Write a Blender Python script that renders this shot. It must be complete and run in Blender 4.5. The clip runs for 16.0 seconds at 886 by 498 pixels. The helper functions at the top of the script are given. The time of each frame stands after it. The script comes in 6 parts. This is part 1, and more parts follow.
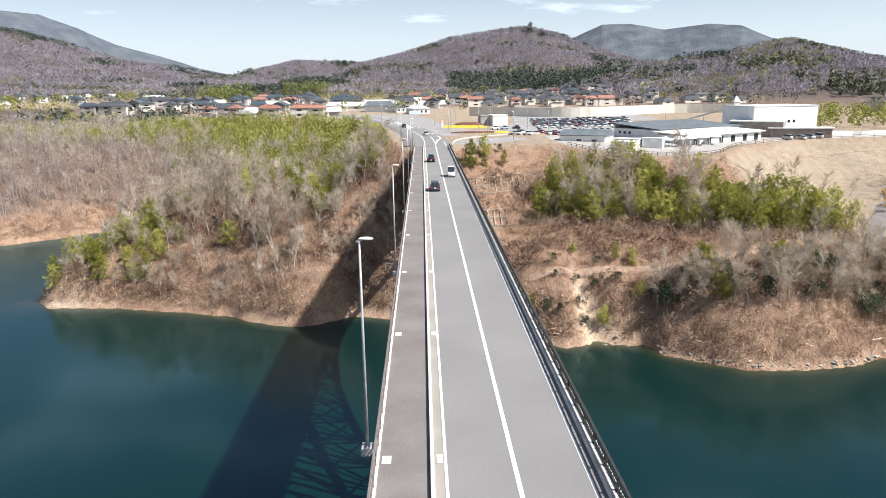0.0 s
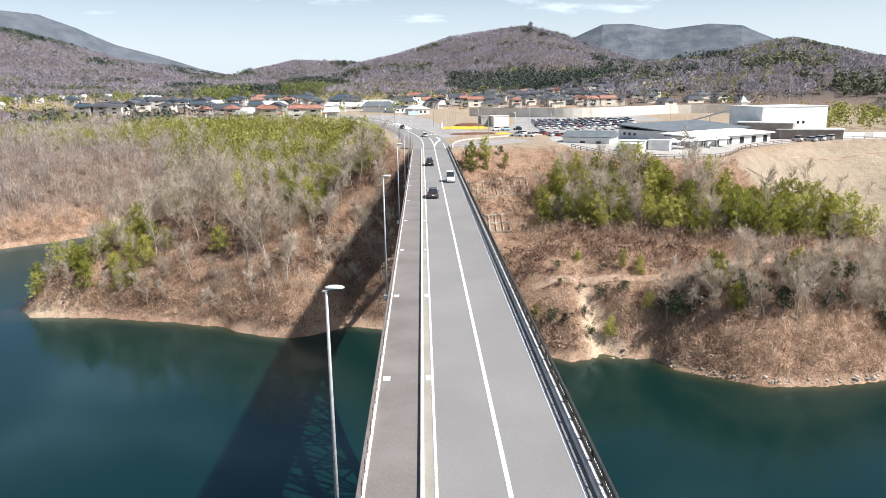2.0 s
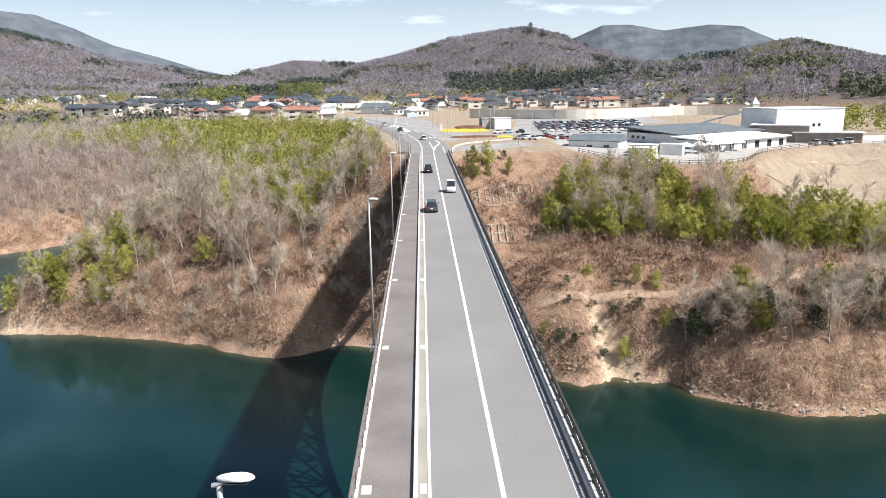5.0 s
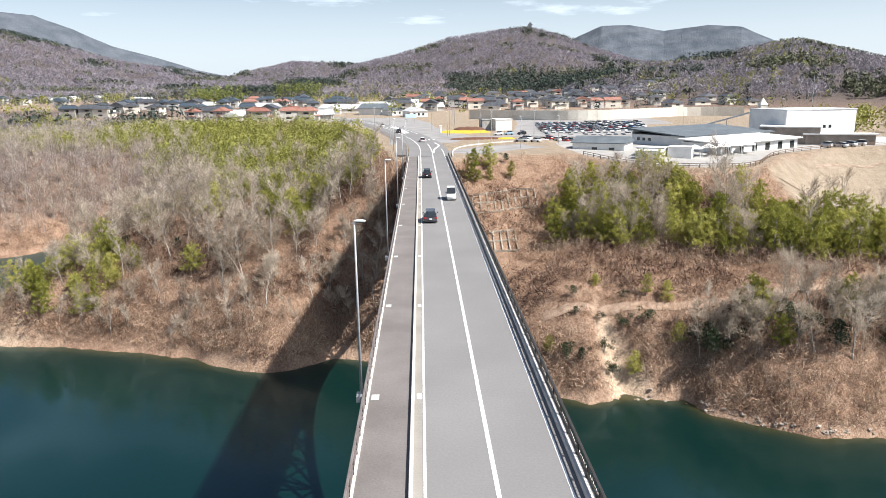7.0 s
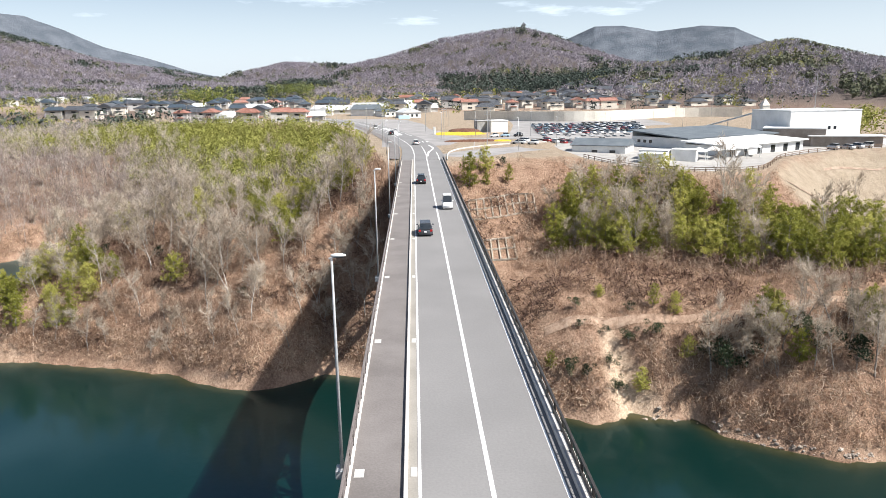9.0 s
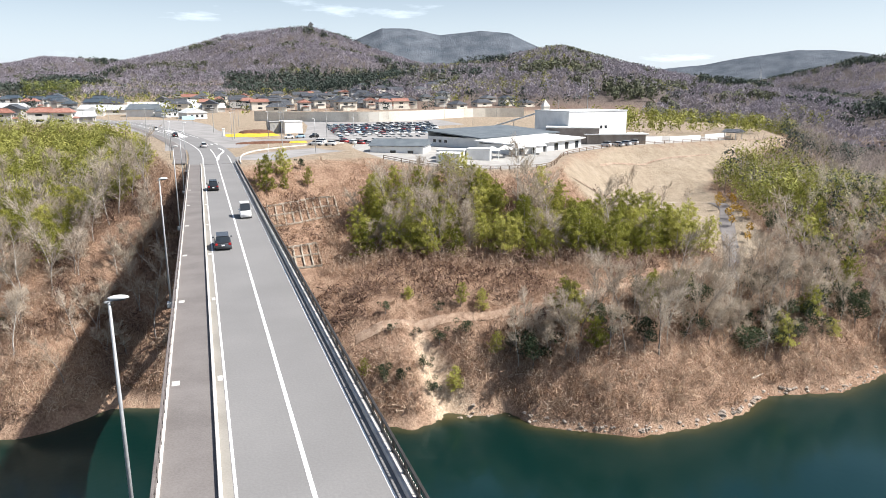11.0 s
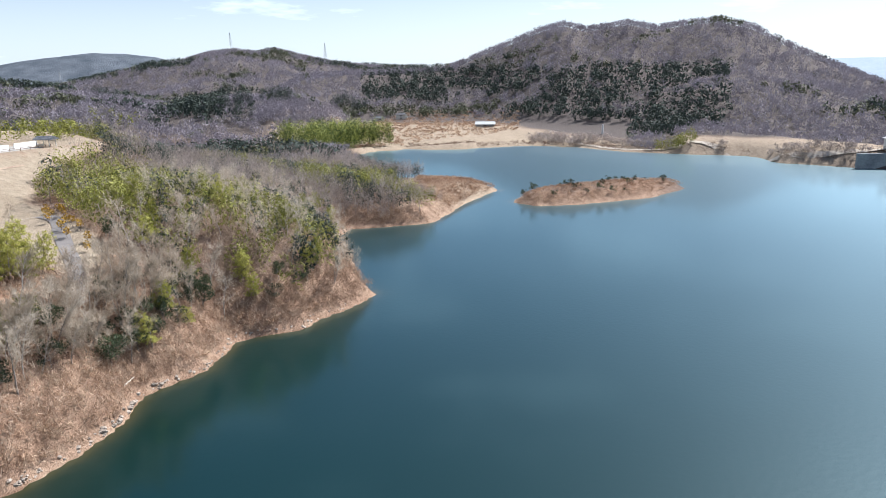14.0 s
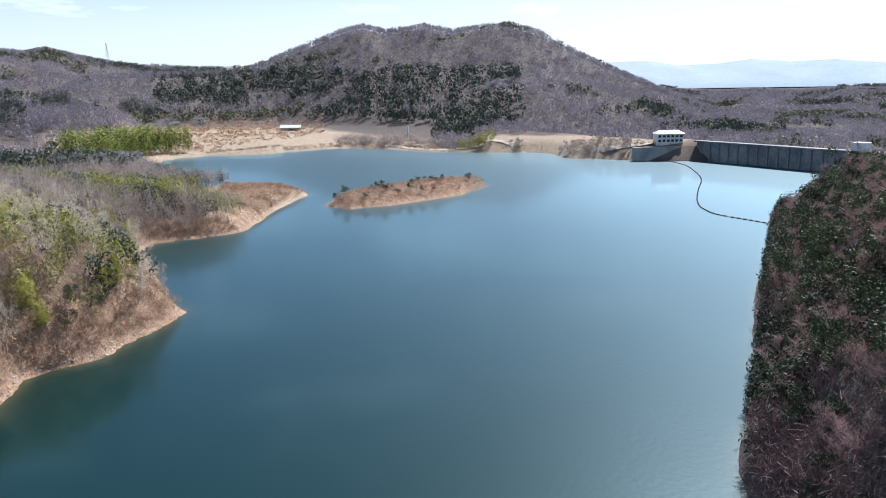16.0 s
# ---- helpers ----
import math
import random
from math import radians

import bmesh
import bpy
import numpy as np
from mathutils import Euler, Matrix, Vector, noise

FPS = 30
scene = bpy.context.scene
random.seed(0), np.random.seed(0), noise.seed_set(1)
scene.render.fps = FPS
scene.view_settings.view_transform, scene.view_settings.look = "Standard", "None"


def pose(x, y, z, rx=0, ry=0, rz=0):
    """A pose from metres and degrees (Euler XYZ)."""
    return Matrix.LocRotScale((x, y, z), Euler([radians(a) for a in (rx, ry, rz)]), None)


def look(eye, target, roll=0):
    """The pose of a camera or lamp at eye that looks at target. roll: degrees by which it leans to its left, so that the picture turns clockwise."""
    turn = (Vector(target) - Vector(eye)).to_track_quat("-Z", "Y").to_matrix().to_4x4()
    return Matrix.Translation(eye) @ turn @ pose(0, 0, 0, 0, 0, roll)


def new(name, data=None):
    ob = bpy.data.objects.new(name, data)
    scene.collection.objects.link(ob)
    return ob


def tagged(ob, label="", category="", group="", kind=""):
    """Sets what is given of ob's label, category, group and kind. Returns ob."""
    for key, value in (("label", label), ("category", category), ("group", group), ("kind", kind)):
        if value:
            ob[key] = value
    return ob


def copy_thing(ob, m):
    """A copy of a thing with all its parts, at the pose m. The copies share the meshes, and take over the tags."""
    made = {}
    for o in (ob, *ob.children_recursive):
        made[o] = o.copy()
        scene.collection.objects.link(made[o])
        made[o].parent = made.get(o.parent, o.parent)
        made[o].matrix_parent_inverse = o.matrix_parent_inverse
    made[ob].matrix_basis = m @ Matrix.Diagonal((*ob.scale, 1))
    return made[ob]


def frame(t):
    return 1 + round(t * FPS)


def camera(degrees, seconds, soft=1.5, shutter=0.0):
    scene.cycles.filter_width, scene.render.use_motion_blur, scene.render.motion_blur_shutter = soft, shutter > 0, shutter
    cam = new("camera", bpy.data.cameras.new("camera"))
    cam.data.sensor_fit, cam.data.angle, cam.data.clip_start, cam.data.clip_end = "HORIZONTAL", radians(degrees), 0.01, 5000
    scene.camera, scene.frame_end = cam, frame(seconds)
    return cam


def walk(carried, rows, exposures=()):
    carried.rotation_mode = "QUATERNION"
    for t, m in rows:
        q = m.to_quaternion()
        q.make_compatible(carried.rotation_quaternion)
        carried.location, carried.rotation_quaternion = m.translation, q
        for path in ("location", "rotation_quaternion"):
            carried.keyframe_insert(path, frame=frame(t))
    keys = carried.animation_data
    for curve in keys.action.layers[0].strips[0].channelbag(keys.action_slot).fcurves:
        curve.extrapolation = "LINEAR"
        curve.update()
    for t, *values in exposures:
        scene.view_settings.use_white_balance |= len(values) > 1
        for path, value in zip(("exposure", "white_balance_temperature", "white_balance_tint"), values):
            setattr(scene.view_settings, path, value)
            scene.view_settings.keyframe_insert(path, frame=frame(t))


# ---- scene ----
cam = camera(64.3, 16.0, soft=0.75)
PATH = [
    (0, (0.261, 4.201, 16.46), (0.313, 6.15, 16.016), -0.8),
    (0.5, (0.413, 6.089, 16.498), (0.465, 8.038, 16.053), -0.8),
    (1, (0.538, 7.93, 16.502), (0.589, 9.88, 16.058), -0.8),
    (1.5, (0.648, 9.786, 16.526), (0.7, 11.735, 16.082), -0.8),
    (2, (0.709, 11.697, 16.511), (0.761, 13.646, 16.067), -0.8),
    (2.5, (0.763, 13.629, 16.523), (0.816, 15.579, 16.078), -0.8),
    (3, (0.819, 15.639, 16.524), (0.872, 17.588, 16.081), -0.8),
    (3.5, (0.876, 17.647, 16.509), (0.929, 19.596, 16.066), -0.9),
    (4, (0.908, 19.598, 16.515), (0.961, 21.547, 16.073), -0.8),
    (6.5, (1.102, 28.984, 16.494), (1.157, 30.934, 16.053), -0.8),
    (7, (1.145, 30.967, 16.486), (1.201, 32.917, 16.046), -0.8),
    (7.5, (1.191, 32.995, 16.494), (1.247, 34.945, 16.053), -0.6),
    (8, (1.213, 34.989, 16.516), (1.27, 36.94, 16.077), -0.8),
    (10.3, (0.869, 42.715, 16.394), (1.091, 44.653, 15.954), -0.3),
    (10.5, (0.83, 43.127, 16.384), (1.174, 45.047, 15.943), -0.2),
    (11, (0.73, 43.536, 16.357), (1.358, 45.383, 15.914), -0.3),
    (11.5, (0.688, 43.605, 16.405), (1.562, 45.349, 15.961), -0.5),
    (12, (0.585, 43.493, 16.45), (1.692, 45.098, 16.006), -0.6),
    (12.5, (0.478, 43.384, 16.502), (1.813, 44.806, 16.057), -0.7),
    (13, (0.312, 43.328, 16.605), (1.85, 44.525, 16.156), -0.9),
    (13.5, (0.329, 43.549, 16.717), (2.035, 44.49, 16.266), -0.9),
    (14, (0.401, 43.983, 16.826), (2.233, 44.645, 16.371), -0.9),
    (14.5, (0.537, 44.433, 16.918), (2.436, 44.864, 16.462), -1.1),
    (15, (0.734, 44.725, 16.989), (2.638, 45.131, 16.533), -1.1),
    (15.5, (0.935, 44.907, 17.039), (2.861, 45.193, 16.584), -1.0),
    (16, (1.027, 45.136, 17.066), (2.968, 45.285, 16.608), -1.1),
]
# the picture turns a little cooler as the camera faces the lake and the light
walk(cam, [(t, look(eye, target, roll)) for t, eye, target, roll in PATH],
     exposures=[(0, 0.5, 6480, 10), (12.5, 0.5, 6480, 10), (14.5, 0.57, 6000, 10), (16, 0.56, 5960, 10)])

# ---------------------------------------------------------------- light
SUN_AZ, SUN_EL = 117.0, 50.0          # degrees clockwise from +y, and above the horizon
world = bpy.data.worlds.new("sky")
scene.world = world
world.use_nodes = True
wn, wl = world.node_tree.nodes, world.node_tree.links
sky = wn.new("ShaderNodeTexSky")
sky.sky_type = "NISHITA"
sky.sun_disc = False
sky.sun_elevation = radians(SUN_EL)
sky.sun_rotation = radians(SUN_AZ)
sky.air_density, sky.dust_density, sky.ozone_density, sky.altitude = 1.0, 2.0, 2.2, 200
bg = wn["Background"]
bg.inputs["Strength"].default_value = 0.08
# thin fair-weather clouds
wt, wmap, wnoise, wr, wmix = (wn.new(k) for k in ("ShaderNodeTexCoord", "ShaderNodeMapping", "ShaderNodeTexNoise", "ShaderNodeMapRange", "ShaderNodeMix"))
wmap.inputs["Scale"].default_value = (1.6, 1.6, 9.0)
wnoise.inputs["Scale"].default_value, wnoise.inputs["Detail"].default_value, wnoise.inputs["Roughness"].default_value = 2.6, 7, 0.6
wr.inputs[1].default_value, wr.inputs[2].default_value, wr.inputs[3].default_value, wr.inputs[4].default_value = 0.5, 0.72, 0.0, 0.85
wmix.data_type = "RGBA"
wmix.inputs[7].default_value = (11.4, 12.8, 14.4, 1)
wl.new(wt.outputs["Generated"], wmap.inputs["Vector"])
wl.new(wmap.outputs["Vector"], wnoise.inputs["Vector"])
wl.new(wnoise.outputs["Fac"], wr.inputs[0])
# white haze along the horizon
wsep, wh, wmax = wn.new("ShaderNodeSeparateXYZ"), wn.new("ShaderNodeMapRange"), wn.new("ShaderNodeMath")
wh.interpolation_type = "SMOOTHSTEP"
wh.inputs[1].default_value, wh.inputs[2].default_value, wh.inputs[3].default_value, wh.inputs[4].default_value = 0.0, 0.24, 0.52, 0.0
wmax.operation = "MAXIMUM"
wl.new(wt.outputs["Generated"], wsep.inputs[0])
wl.new(wsep.outputs["Z"], wh.inputs[0])
wl.new(wh.outputs[0], wmax.inputs[0])
# the clouds thin out towards a clear zenith
wclear, wthin = wn.new("ShaderNodeMapRange"), wn.new("ShaderNodeMath")
wclear.interpolation_type = "SMOOTHSTEP"
wclear.inputs[1].default_value, wclear.inputs[2].default_value, wclear.inputs[3].default_value, wclear.inputs[4].default_value = 0.25, 0.7, 1.0, 0.15
wthin.operation = "MULTIPLY"
wl.new(wsep.outputs["Z"], wclear.inputs[0])
wl.new(wr.outputs[0], wthin.inputs[0])
wl.new(wclear.outputs[0], wthin.inputs[1])
wl.new(wthin.outputs[0], wmax.inputs[1])
wl.new(wmax.outputs[0], wmix.inputs["Factor"])
wl.new(sky.outputs[0], wmix.inputs[6])
wl.new(wmix.outputs[2], bg.inputs["Color"])

sun = new("sun", bpy.data.lights.new("sun", "SUN"))
sun.data.energy, sun.data.angle, sun.data.color = 6.5, radians(0.55), (1.0, 0.965, 0.915)
sun.matrix_world = look((0, 0, 200), (-math.sin(radians(SUN_AZ)) * math.cos(radians(SUN_EL)),
                                      -math.cos(radians(SUN_AZ)) * math.cos(radians(SUN_EL)),
                                      200 - math.sin(radians(SUN_EL))))
scene.view_settings.exposure = 0.5

# ---------------------------------------------------------------- materials
def material(name, colors, rough=0.8, scale=1.0, fine=12.0, bump=0.0, metal=0.0, spread=0.0, island=False, spec=0.3, leaf=0.0):
    """colors: two to four tones of one surface, mixed by a coarse and a fine noise; spread: tone shift per object or per island."""
    m = bpy.data.materials.new(name)
    m.use_nodes = True
    n, l = m.node_tree.nodes, m.node_tree.links
    b = n["Principled BSDF"]
    b.inputs["Roughness"].default_value = rough
    b.inputs["Metallic"].default_value = metal
    b.inputs["Specular IOR Level"].default_value = spec
    tc = n.new("ShaderNodeTexCoord")
    n1, n2 = n.new("ShaderNodeTexNoise"), n.new("ShaderNodeTexNoise")
    n1.inputs["Scale"].default_value, n1.inputs["Detail"].default_value = scale, 5
    n2.inputs["Scale"].default_value, n2.inputs["Detail"].default_value = scale * fine, 3
    l.new(tc.outputs["Object"], n1.inputs["Vector"])
    l.new(tc.outputs["Object"], n2.inputs["Vector"])
    mix = n.new("ShaderNodeMath")
    mix.operation = "MULTIPLY_ADD"
    l.new(n2.outputs["Fac"], mix.inputs[0])
    mix.inputs[1].default_value = 0.55
    l.new(n1.outputs["Fac"], mix.inputs[2])
    drive = mix.outputs[0]
    if spread:
        src = n.new("ShaderNodeNewGeometry").outputs["Random Per Island"] if island else n.new("ShaderNodeObjectInfo").outputs["Random"]
        sh = n.new("ShaderNodeMath")
        sh.operation = "MULTIPLY_ADD"
        l.new(src, sh.inputs[0])
        sh.inputs[1].default_value = spread
        l.new(drive, sh.inputs[2])
        sub = n.new("ShaderNodeMath")
        sub.operation = "SUBTRACT"
        l.new(sh.outputs[0], sub.inputs[0])
        sub.inputs[1].default_value = spread / 2
        drive = sub.outputs[0]
    ramp = n.new("ShaderNodeValToRGB")
    l.new(drive, ramp.inputs["Fac"])
    el = ramp.color_ramp.elements
    lo, hi = 0.55, 1.0
    for i, c in enumerate(colors):
        p = lo + (hi - lo) * i / max(1, len(colors) - 1)
        e = el[i] if i < 2 else el.new(p)
        e.position = p
        e.color = (*c, 1)
    l.new(ramp.outputs["Color"], b.inputs["Base Color"])
    if leaf:
        tr, ms = n.new("ShaderNodeBsdfTranslucent"), n.new("ShaderNodeMixShader")
        l.new(ramp.outputs["Color"], tr.inputs["Color"])
        ms.inputs[0].default_value = leaf
        l.new(b.outputs[0], ms.inputs[1])
        l.new(tr.outputs[0], ms.inputs[2])
        l.new(ms.outputs[0], n["Material Output"].inputs["Surface"])
    if bump:
        bp = n.new("ShaderNodeBump")
        bp.inputs["Strength"].default_value = bump
        bp.inputs["Distance"].default_value = 0.5 / scale
        l.new(drive, bp.inputs["Height"])
        l.new(bp.outputs["Normal"], b.inputs["Normal"])
    return m


def ground_material():
    """Dry brush, meadow, shore stone and shade-darkened forest floor, mixed by the zones that the terrain stores."""
    m = bpy.data.materials.new("earth")
    m.use_nodes = True
    n, l = m.node_tree.nodes, m.node_tree.links
    b = n["Principled BSDF"]
    b.inputs["Roughness"].default_value = 0.95
    b.inputs["Specular IOR Level"].default_value = 0.1
    tc = n.new("ShaderNodeTexCoord")

    def noise_at(scale, detail, rough=0.6):
        t = n.new("ShaderNodeTexNoise")
        t.inputs["Scale"].default_value, t.inputs["Detail"].default_value, t.inputs["Roughness"].default_value = scale, detail, rough
        l.new(tc.outputs["Object"], t.inputs["Vector"])
        return t.outputs["Fac"]

    def ramp(fac, stops):
        r = n.new("ShaderNodeValToRGB")
        l.new(fac, r.inputs["Fac"])
        e = r.color_ramp.elements
        for i, (p, c) in enumerate(stops):
            k = e[i] if i < 2 else e.new(p)
            k.position, k.color = p, (*c, 1)
        return r.outputs["Color"]

    def blend(fac, a, c):
        x = n.new("ShaderNodeMix")
        x.data_type = "RGBA"
        l.new(fac, x.inputs["Factor"])
        l.new(a, x.inputs[6])
        l.new(c, x.inputs[7])
        return x.outputs[2]

    mid, small, coarse = noise_at(0.35, 6, 0.7), noise_at(2.2, 5, 0.75), noise_at(0.03, 4)
    brush = ramp(small, [(0.30, (0.075, 0.042, 0.028)), (0.46, (0.21, 0.128, 0.088)), (0.58, (0.34, 0.222, 0.155)), (0.75, (0.46, 0.335, 0.24))])
    brush2 = ramp(mid, [(0.35, (0.13, 0.08, 0.053)), (0.5, (0.31, 0.205, 0.145)), (0.68, (0.46, 0.34, 0.245))])
    brush = blend(coarse, brush, brush2)
    meadow = ramp(mid, [(0.3, (0.185, 0.143, 0.1)), (0.5, (0.285, 0.232, 0.175)), (0.7, (0.39, 0.33, 0.26))])
    meadow2 = ramp(small, [(0.3, (0.18, 0.145, 0.095)), (0.5, (0.33, 0.27, 0.2)), (0.7, (0.45, 0.38, 0.3))])
    meadow = blend(coarse, meadow, meadow2)
    stone = ramp(small, [(0.3, (0.29, 0.205, 0.145)), (0.48, (0.48, 0.36, 0.26)), (0.68, (0.65, 0.52, 0.395))])
    # The floor tone is darkened to stand in for shade between the crowns.
    woods = ramp(small, [(0.3, (0.06, 0.05, 0.045)), (0.55, (0.11, 0.093, 0.087)), (0.75, (0.16, 0.14, 0.133))])
    at = n.new("ShaderNodeAttribute")
    at.attribute_name = "zone"
    sep = n.new("ShaderNodeSeparateColor")
    l.new(at.outputs["Color"], sep.inputs[0])
    c = blend(sep.outputs[2], brush, woods)
    c = blend(sep.outputs[0], c, meadow)
    c = blend(sep.outputs[1], c, stone)
    l.new(c, b.inputs["Base Color"])
    bp = n.new("ShaderNodeBump")
    bp.inputs["Strength"].default_value, bp.inputs["Distance"].default_value = 0.8, 0.6
    l.new(small, bp.inputs["Height"])
    l.new(bp.outputs["Normal"], b.inputs["Normal"])
    return m


def water_material():
    """Still reservoir water: a dark green body under a faintly rippled gloss that tints what it mirrors."""
    m = bpy.data.materials.new("lake_water")
    m.use_nodes = True
    n, l = m.node_tree.nodes, m.node_tree.links
    n.remove(n["Principled BSDF"])
    body, gloss, mix, fr = (n.new(k) for k in ("ShaderNodeBsdfDiffuse", "ShaderNodeBsdfGlossy", "ShaderNodeMixShader", "ShaderNodeFresnel"))
    # the bed shows through the shallow rim
    at, tone = n.new("ShaderNodeAttribute"), n.new("ShaderNodeMix")
    at.attribute_name = "shallow"
    tone.data_type = "RGBA"
    tone.inputs[6].default_value, tone.inputs[7].default_value = (0.0006, 0.013, 0.0102, 1), (0.06, 0.045, 0.012, 1)
    l.new(at.outputs["Fac"], tone.inputs["Factor"])
    l.new(tone.outputs[2], body.inputs["Color"])
    gloss.inputs["Color"].default_value = (0.6, 0.88, 1.0, 1)
    gloss.inputs["Roughness"].default_value = 0.08
    # wind ripples spread a share of the mirrored light
    broad, sheen = n.new("ShaderNodeBsdfGlossy"), n.new("ShaderNodeMixShader")
    broad.inputs["Color"].default_value = (0.68, 0.88, 1.0, 1)
    broad.inputs["Roughness"].default_value = 0.31
    sheen.inputs[0].default_value = 0.5
    fr.inputs["IOR"].default_value = 1.56
    tc = n.new("ShaderNodeTexCoord")
    w1, w2 = n.new("ShaderNodeTexNoise"), n.new("ShaderNodeTexNoise")
    w1.inputs["Scale"].default_value, w1.inputs["Detail"].default_value = 0.9, 4
    w2.inputs["Scale"].default_value, w2.inputs["Detail"].default_value = 0.012, 3
    for w in (w1, w2):
        l.new(tc.outputs["Object"], w.inputs["Vector"])
    r = n.new("ShaderNodeMapRange")
    r.inputs[1].default_value, r.inputs[2].default_value, r.inputs[3].default_value, r.inputs[4].default_value = 0.35, 0.7, 0.02, 0.1
    l.new(w2.outputs["Fac"], r.inputs[0])
    bp = n.new("ShaderNodeBump")
    bp.inputs["Distance"].default_value = 0.25
    l.new(r.outputs[0], bp.inputs["Strength"])
    l.new(w1.outputs["Fac"], bp.inputs["Height"])
    l.new(gloss.outputs[0], sheen.inputs[1])
    l.new(broad.outputs[0], sheen.inputs[2])
    for k in (gloss, broad, fr):
        l.new(bp.outputs["Normal"], k.inputs["Normal"])
    l.new(fr.outputs[0], mix.inputs[0])
    l.new(body.outputs[0], mix.inputs[1])
    l.new(sheen.outputs[0], mix.inputs[2])
    l.new(mix.outputs[0], n["Material Output"].inputs["Surface"])
    return m


EARTH, WATER = ground_material(), water_material()
ASPHALT = material("asphalt", [(0.168, 0.164, 0.162), (0.186, 0.182, 0.18), (0.208, 0.203, 0.2)], 0.85, 0.12, 60, 0.05)
WALK = material("walkway_asphalt", [(0.13, 0.118, 0.113), (0.16, 0.146, 0.14), (0.19, 0.175, 0.168)], 0.88, 0.3, 30, 0.05)
LOT = material("old_asphalt", [(0.2, 0.193, 0.188), (0.26, 0.25, 0.245), (0.31, 0.3, 0.29)], 0.9, 0.15, 25)
CONCRETE = material("pale_concrete", [(0.42, 0.39, 0.36), (0.52, 0.49, 0.455), (0.6, 0.57, 0.535)], 0.85, 0.6, 14, 0.1)
GREY_CONCRETE = material("grey_concrete", [(0.22, 0.22, 0.22), (0.33, 0.33, 0.32), (0.44, 0.43, 0.41)], 0.9, 0.12, 9, 0.1)
OLD_CONCRETE = material("weathered_concrete", [(0.18, 0.15, 0.12), (0.3, 0.26, 0.21), (0.42, 0.37, 0.31)], 0.9, 0.7, 8, 0.2)
LINE = material("road_paint", [(0.68, 0.68, 0.67), (0.78, 0.78, 0.77), (0.84, 0.84, 0.83)], 0.7, 0.7, 20)
RAIL = material("dark_brown_rail_paint", [(0.03, 0.027, 0.025), (0.05, 0.045, 0.042)], 0.5, 2, 8)
GIRDER = material("girder_paint", [(0.12, 0.15, 0.17), (0.17, 0.2, 0.22)], 0.6, 0.5, 8)
GALV = material("galvanised_steel", [(0.3, 0.305, 0.31), (0.38, 0.385, 0.39), (0.46, 0.465, 0.47)], 0.45, 1.5, 6, 0, 0.35)
WHITE = material("white_paint", [(0.6, 0.6, 0.59), (0.68, 0.68, 0.67), (0.74, 0.74, 0.73)], 0.6, 0.4, 9)
CREAM = material("cream_wall", [(0.6, 0.56, 0.48), (0.7, 0.66, 0.58)], 0.8, 0.5, 8)
BRICKISH = material("brown_cladding", [(0.2, 0.165, 0.14), (0.26, 0.22, 0.19), (0.32, 0.28, 0.25)], 0.8, 0.4, 12)
METALROOF = material("blue_grey_metal_roof", [(0.085, 0.1, 0.115), (0.11, 0.13, 0.145), (0.14, 0.16, 0.175)], 0.75, 0.3, 10)
HOUSE_WALL = material("weathered_house_wall", [(0.3, 0.285, 0.26), (0.44, 0.425, 0.4), (0.56, 0.545, 0.52)], 0.85, 0.25, 12, spread=0.5)
TILE_DARK = material("dark_roof_tile", [(0.035, 0.04, 0.05), (0.07, 0.075, 0.085), (0.12, 0.125, 0.13)], 0.5, 0.8, 10, 0.3, spread=0.2)
TILE_RED = material("red_roof_tile", [(0.17, 0.075, 0.055), (0.26, 0.125, 0.095), (0.34, 0.185, 0.145)], 0.6, 0.8, 10, 0.3, spread=0.2)
TILE_BLUE = material("blue_roof_tile", [(0.035, 0.05, 0.068), (0.065, 0.085, 0.105)], 0.5, 0.8, 10, 0.3)
PALE_ROOF = material("pale_sheet_roof", [(0.45, 0.46, 0.46), (0.6, 0.61, 0.61)], 0.5, 0.5, 8)
GLASS = material("dark_glass", [(0.015, 0.02, 0.025), (0.03, 0.035, 0.04)], 0.08, 0.5, 4, spec=0.7)
RUBBER = material("rubber", [(0.015, 0.015, 0.015), (0.03, 0.03, 0.03)], 0.9, 3, 6)
PALE_BARK = material("pale_bark", [(0.2, 0.175, 0.155), (0.34, 0.31, 0.28), (0.5, 0.465, 0.425)], 0.95, 0.9, 8, 0.3, spread=0.35)
BARK = material("bark", [(0.12, 0.095, 0.08), (0.25, 0.21, 0.18), (0.42, 0.38, 0.34)], 0.95, 0.9, 8, 0.4, spread=0.35)
TWIG = material("bare_twigs", [(0.32, 0.263, 0.203), (0.47, 0.395, 0.315), (0.6, 0.52, 0.43)], 0.95, 0.5, 10, spread=0.4, leaf=0.4)
TWIG_RED = material("reddish_bare_twigs", [(0.19, 0.12, 0.115), (0.32, 0.215, 0.205), (0.45, 0.325, 0.31)], 0.95, 0.5, 10, spread=0.4, leaf=0.25)
PINE = material("pine_needles", [(0.18, 0.188, 0.03), (0.335, 0.333, 0.068), (0.5, 0.475, 0.14)], 0.8, 0.7, 6, spread=0.5, leaf=0.38)
LEAF = material("evergreen_leaves", [(0.014, 0.026, 0.011), (0.034, 0.052, 0.022), (0.075, 0.095, 0.045)], 0.6, 0.8, 6, spread=0.45, leaf=0.25)
BAMBOO = material("bamboo_leaves", [(0.035, 0.055, 0.015), (0.15, 0.18, 0.04), (0.38, 0.4, 0.11)], 0.8, 0.16, 6, spread=0.55, island=True, leaf=0.3)
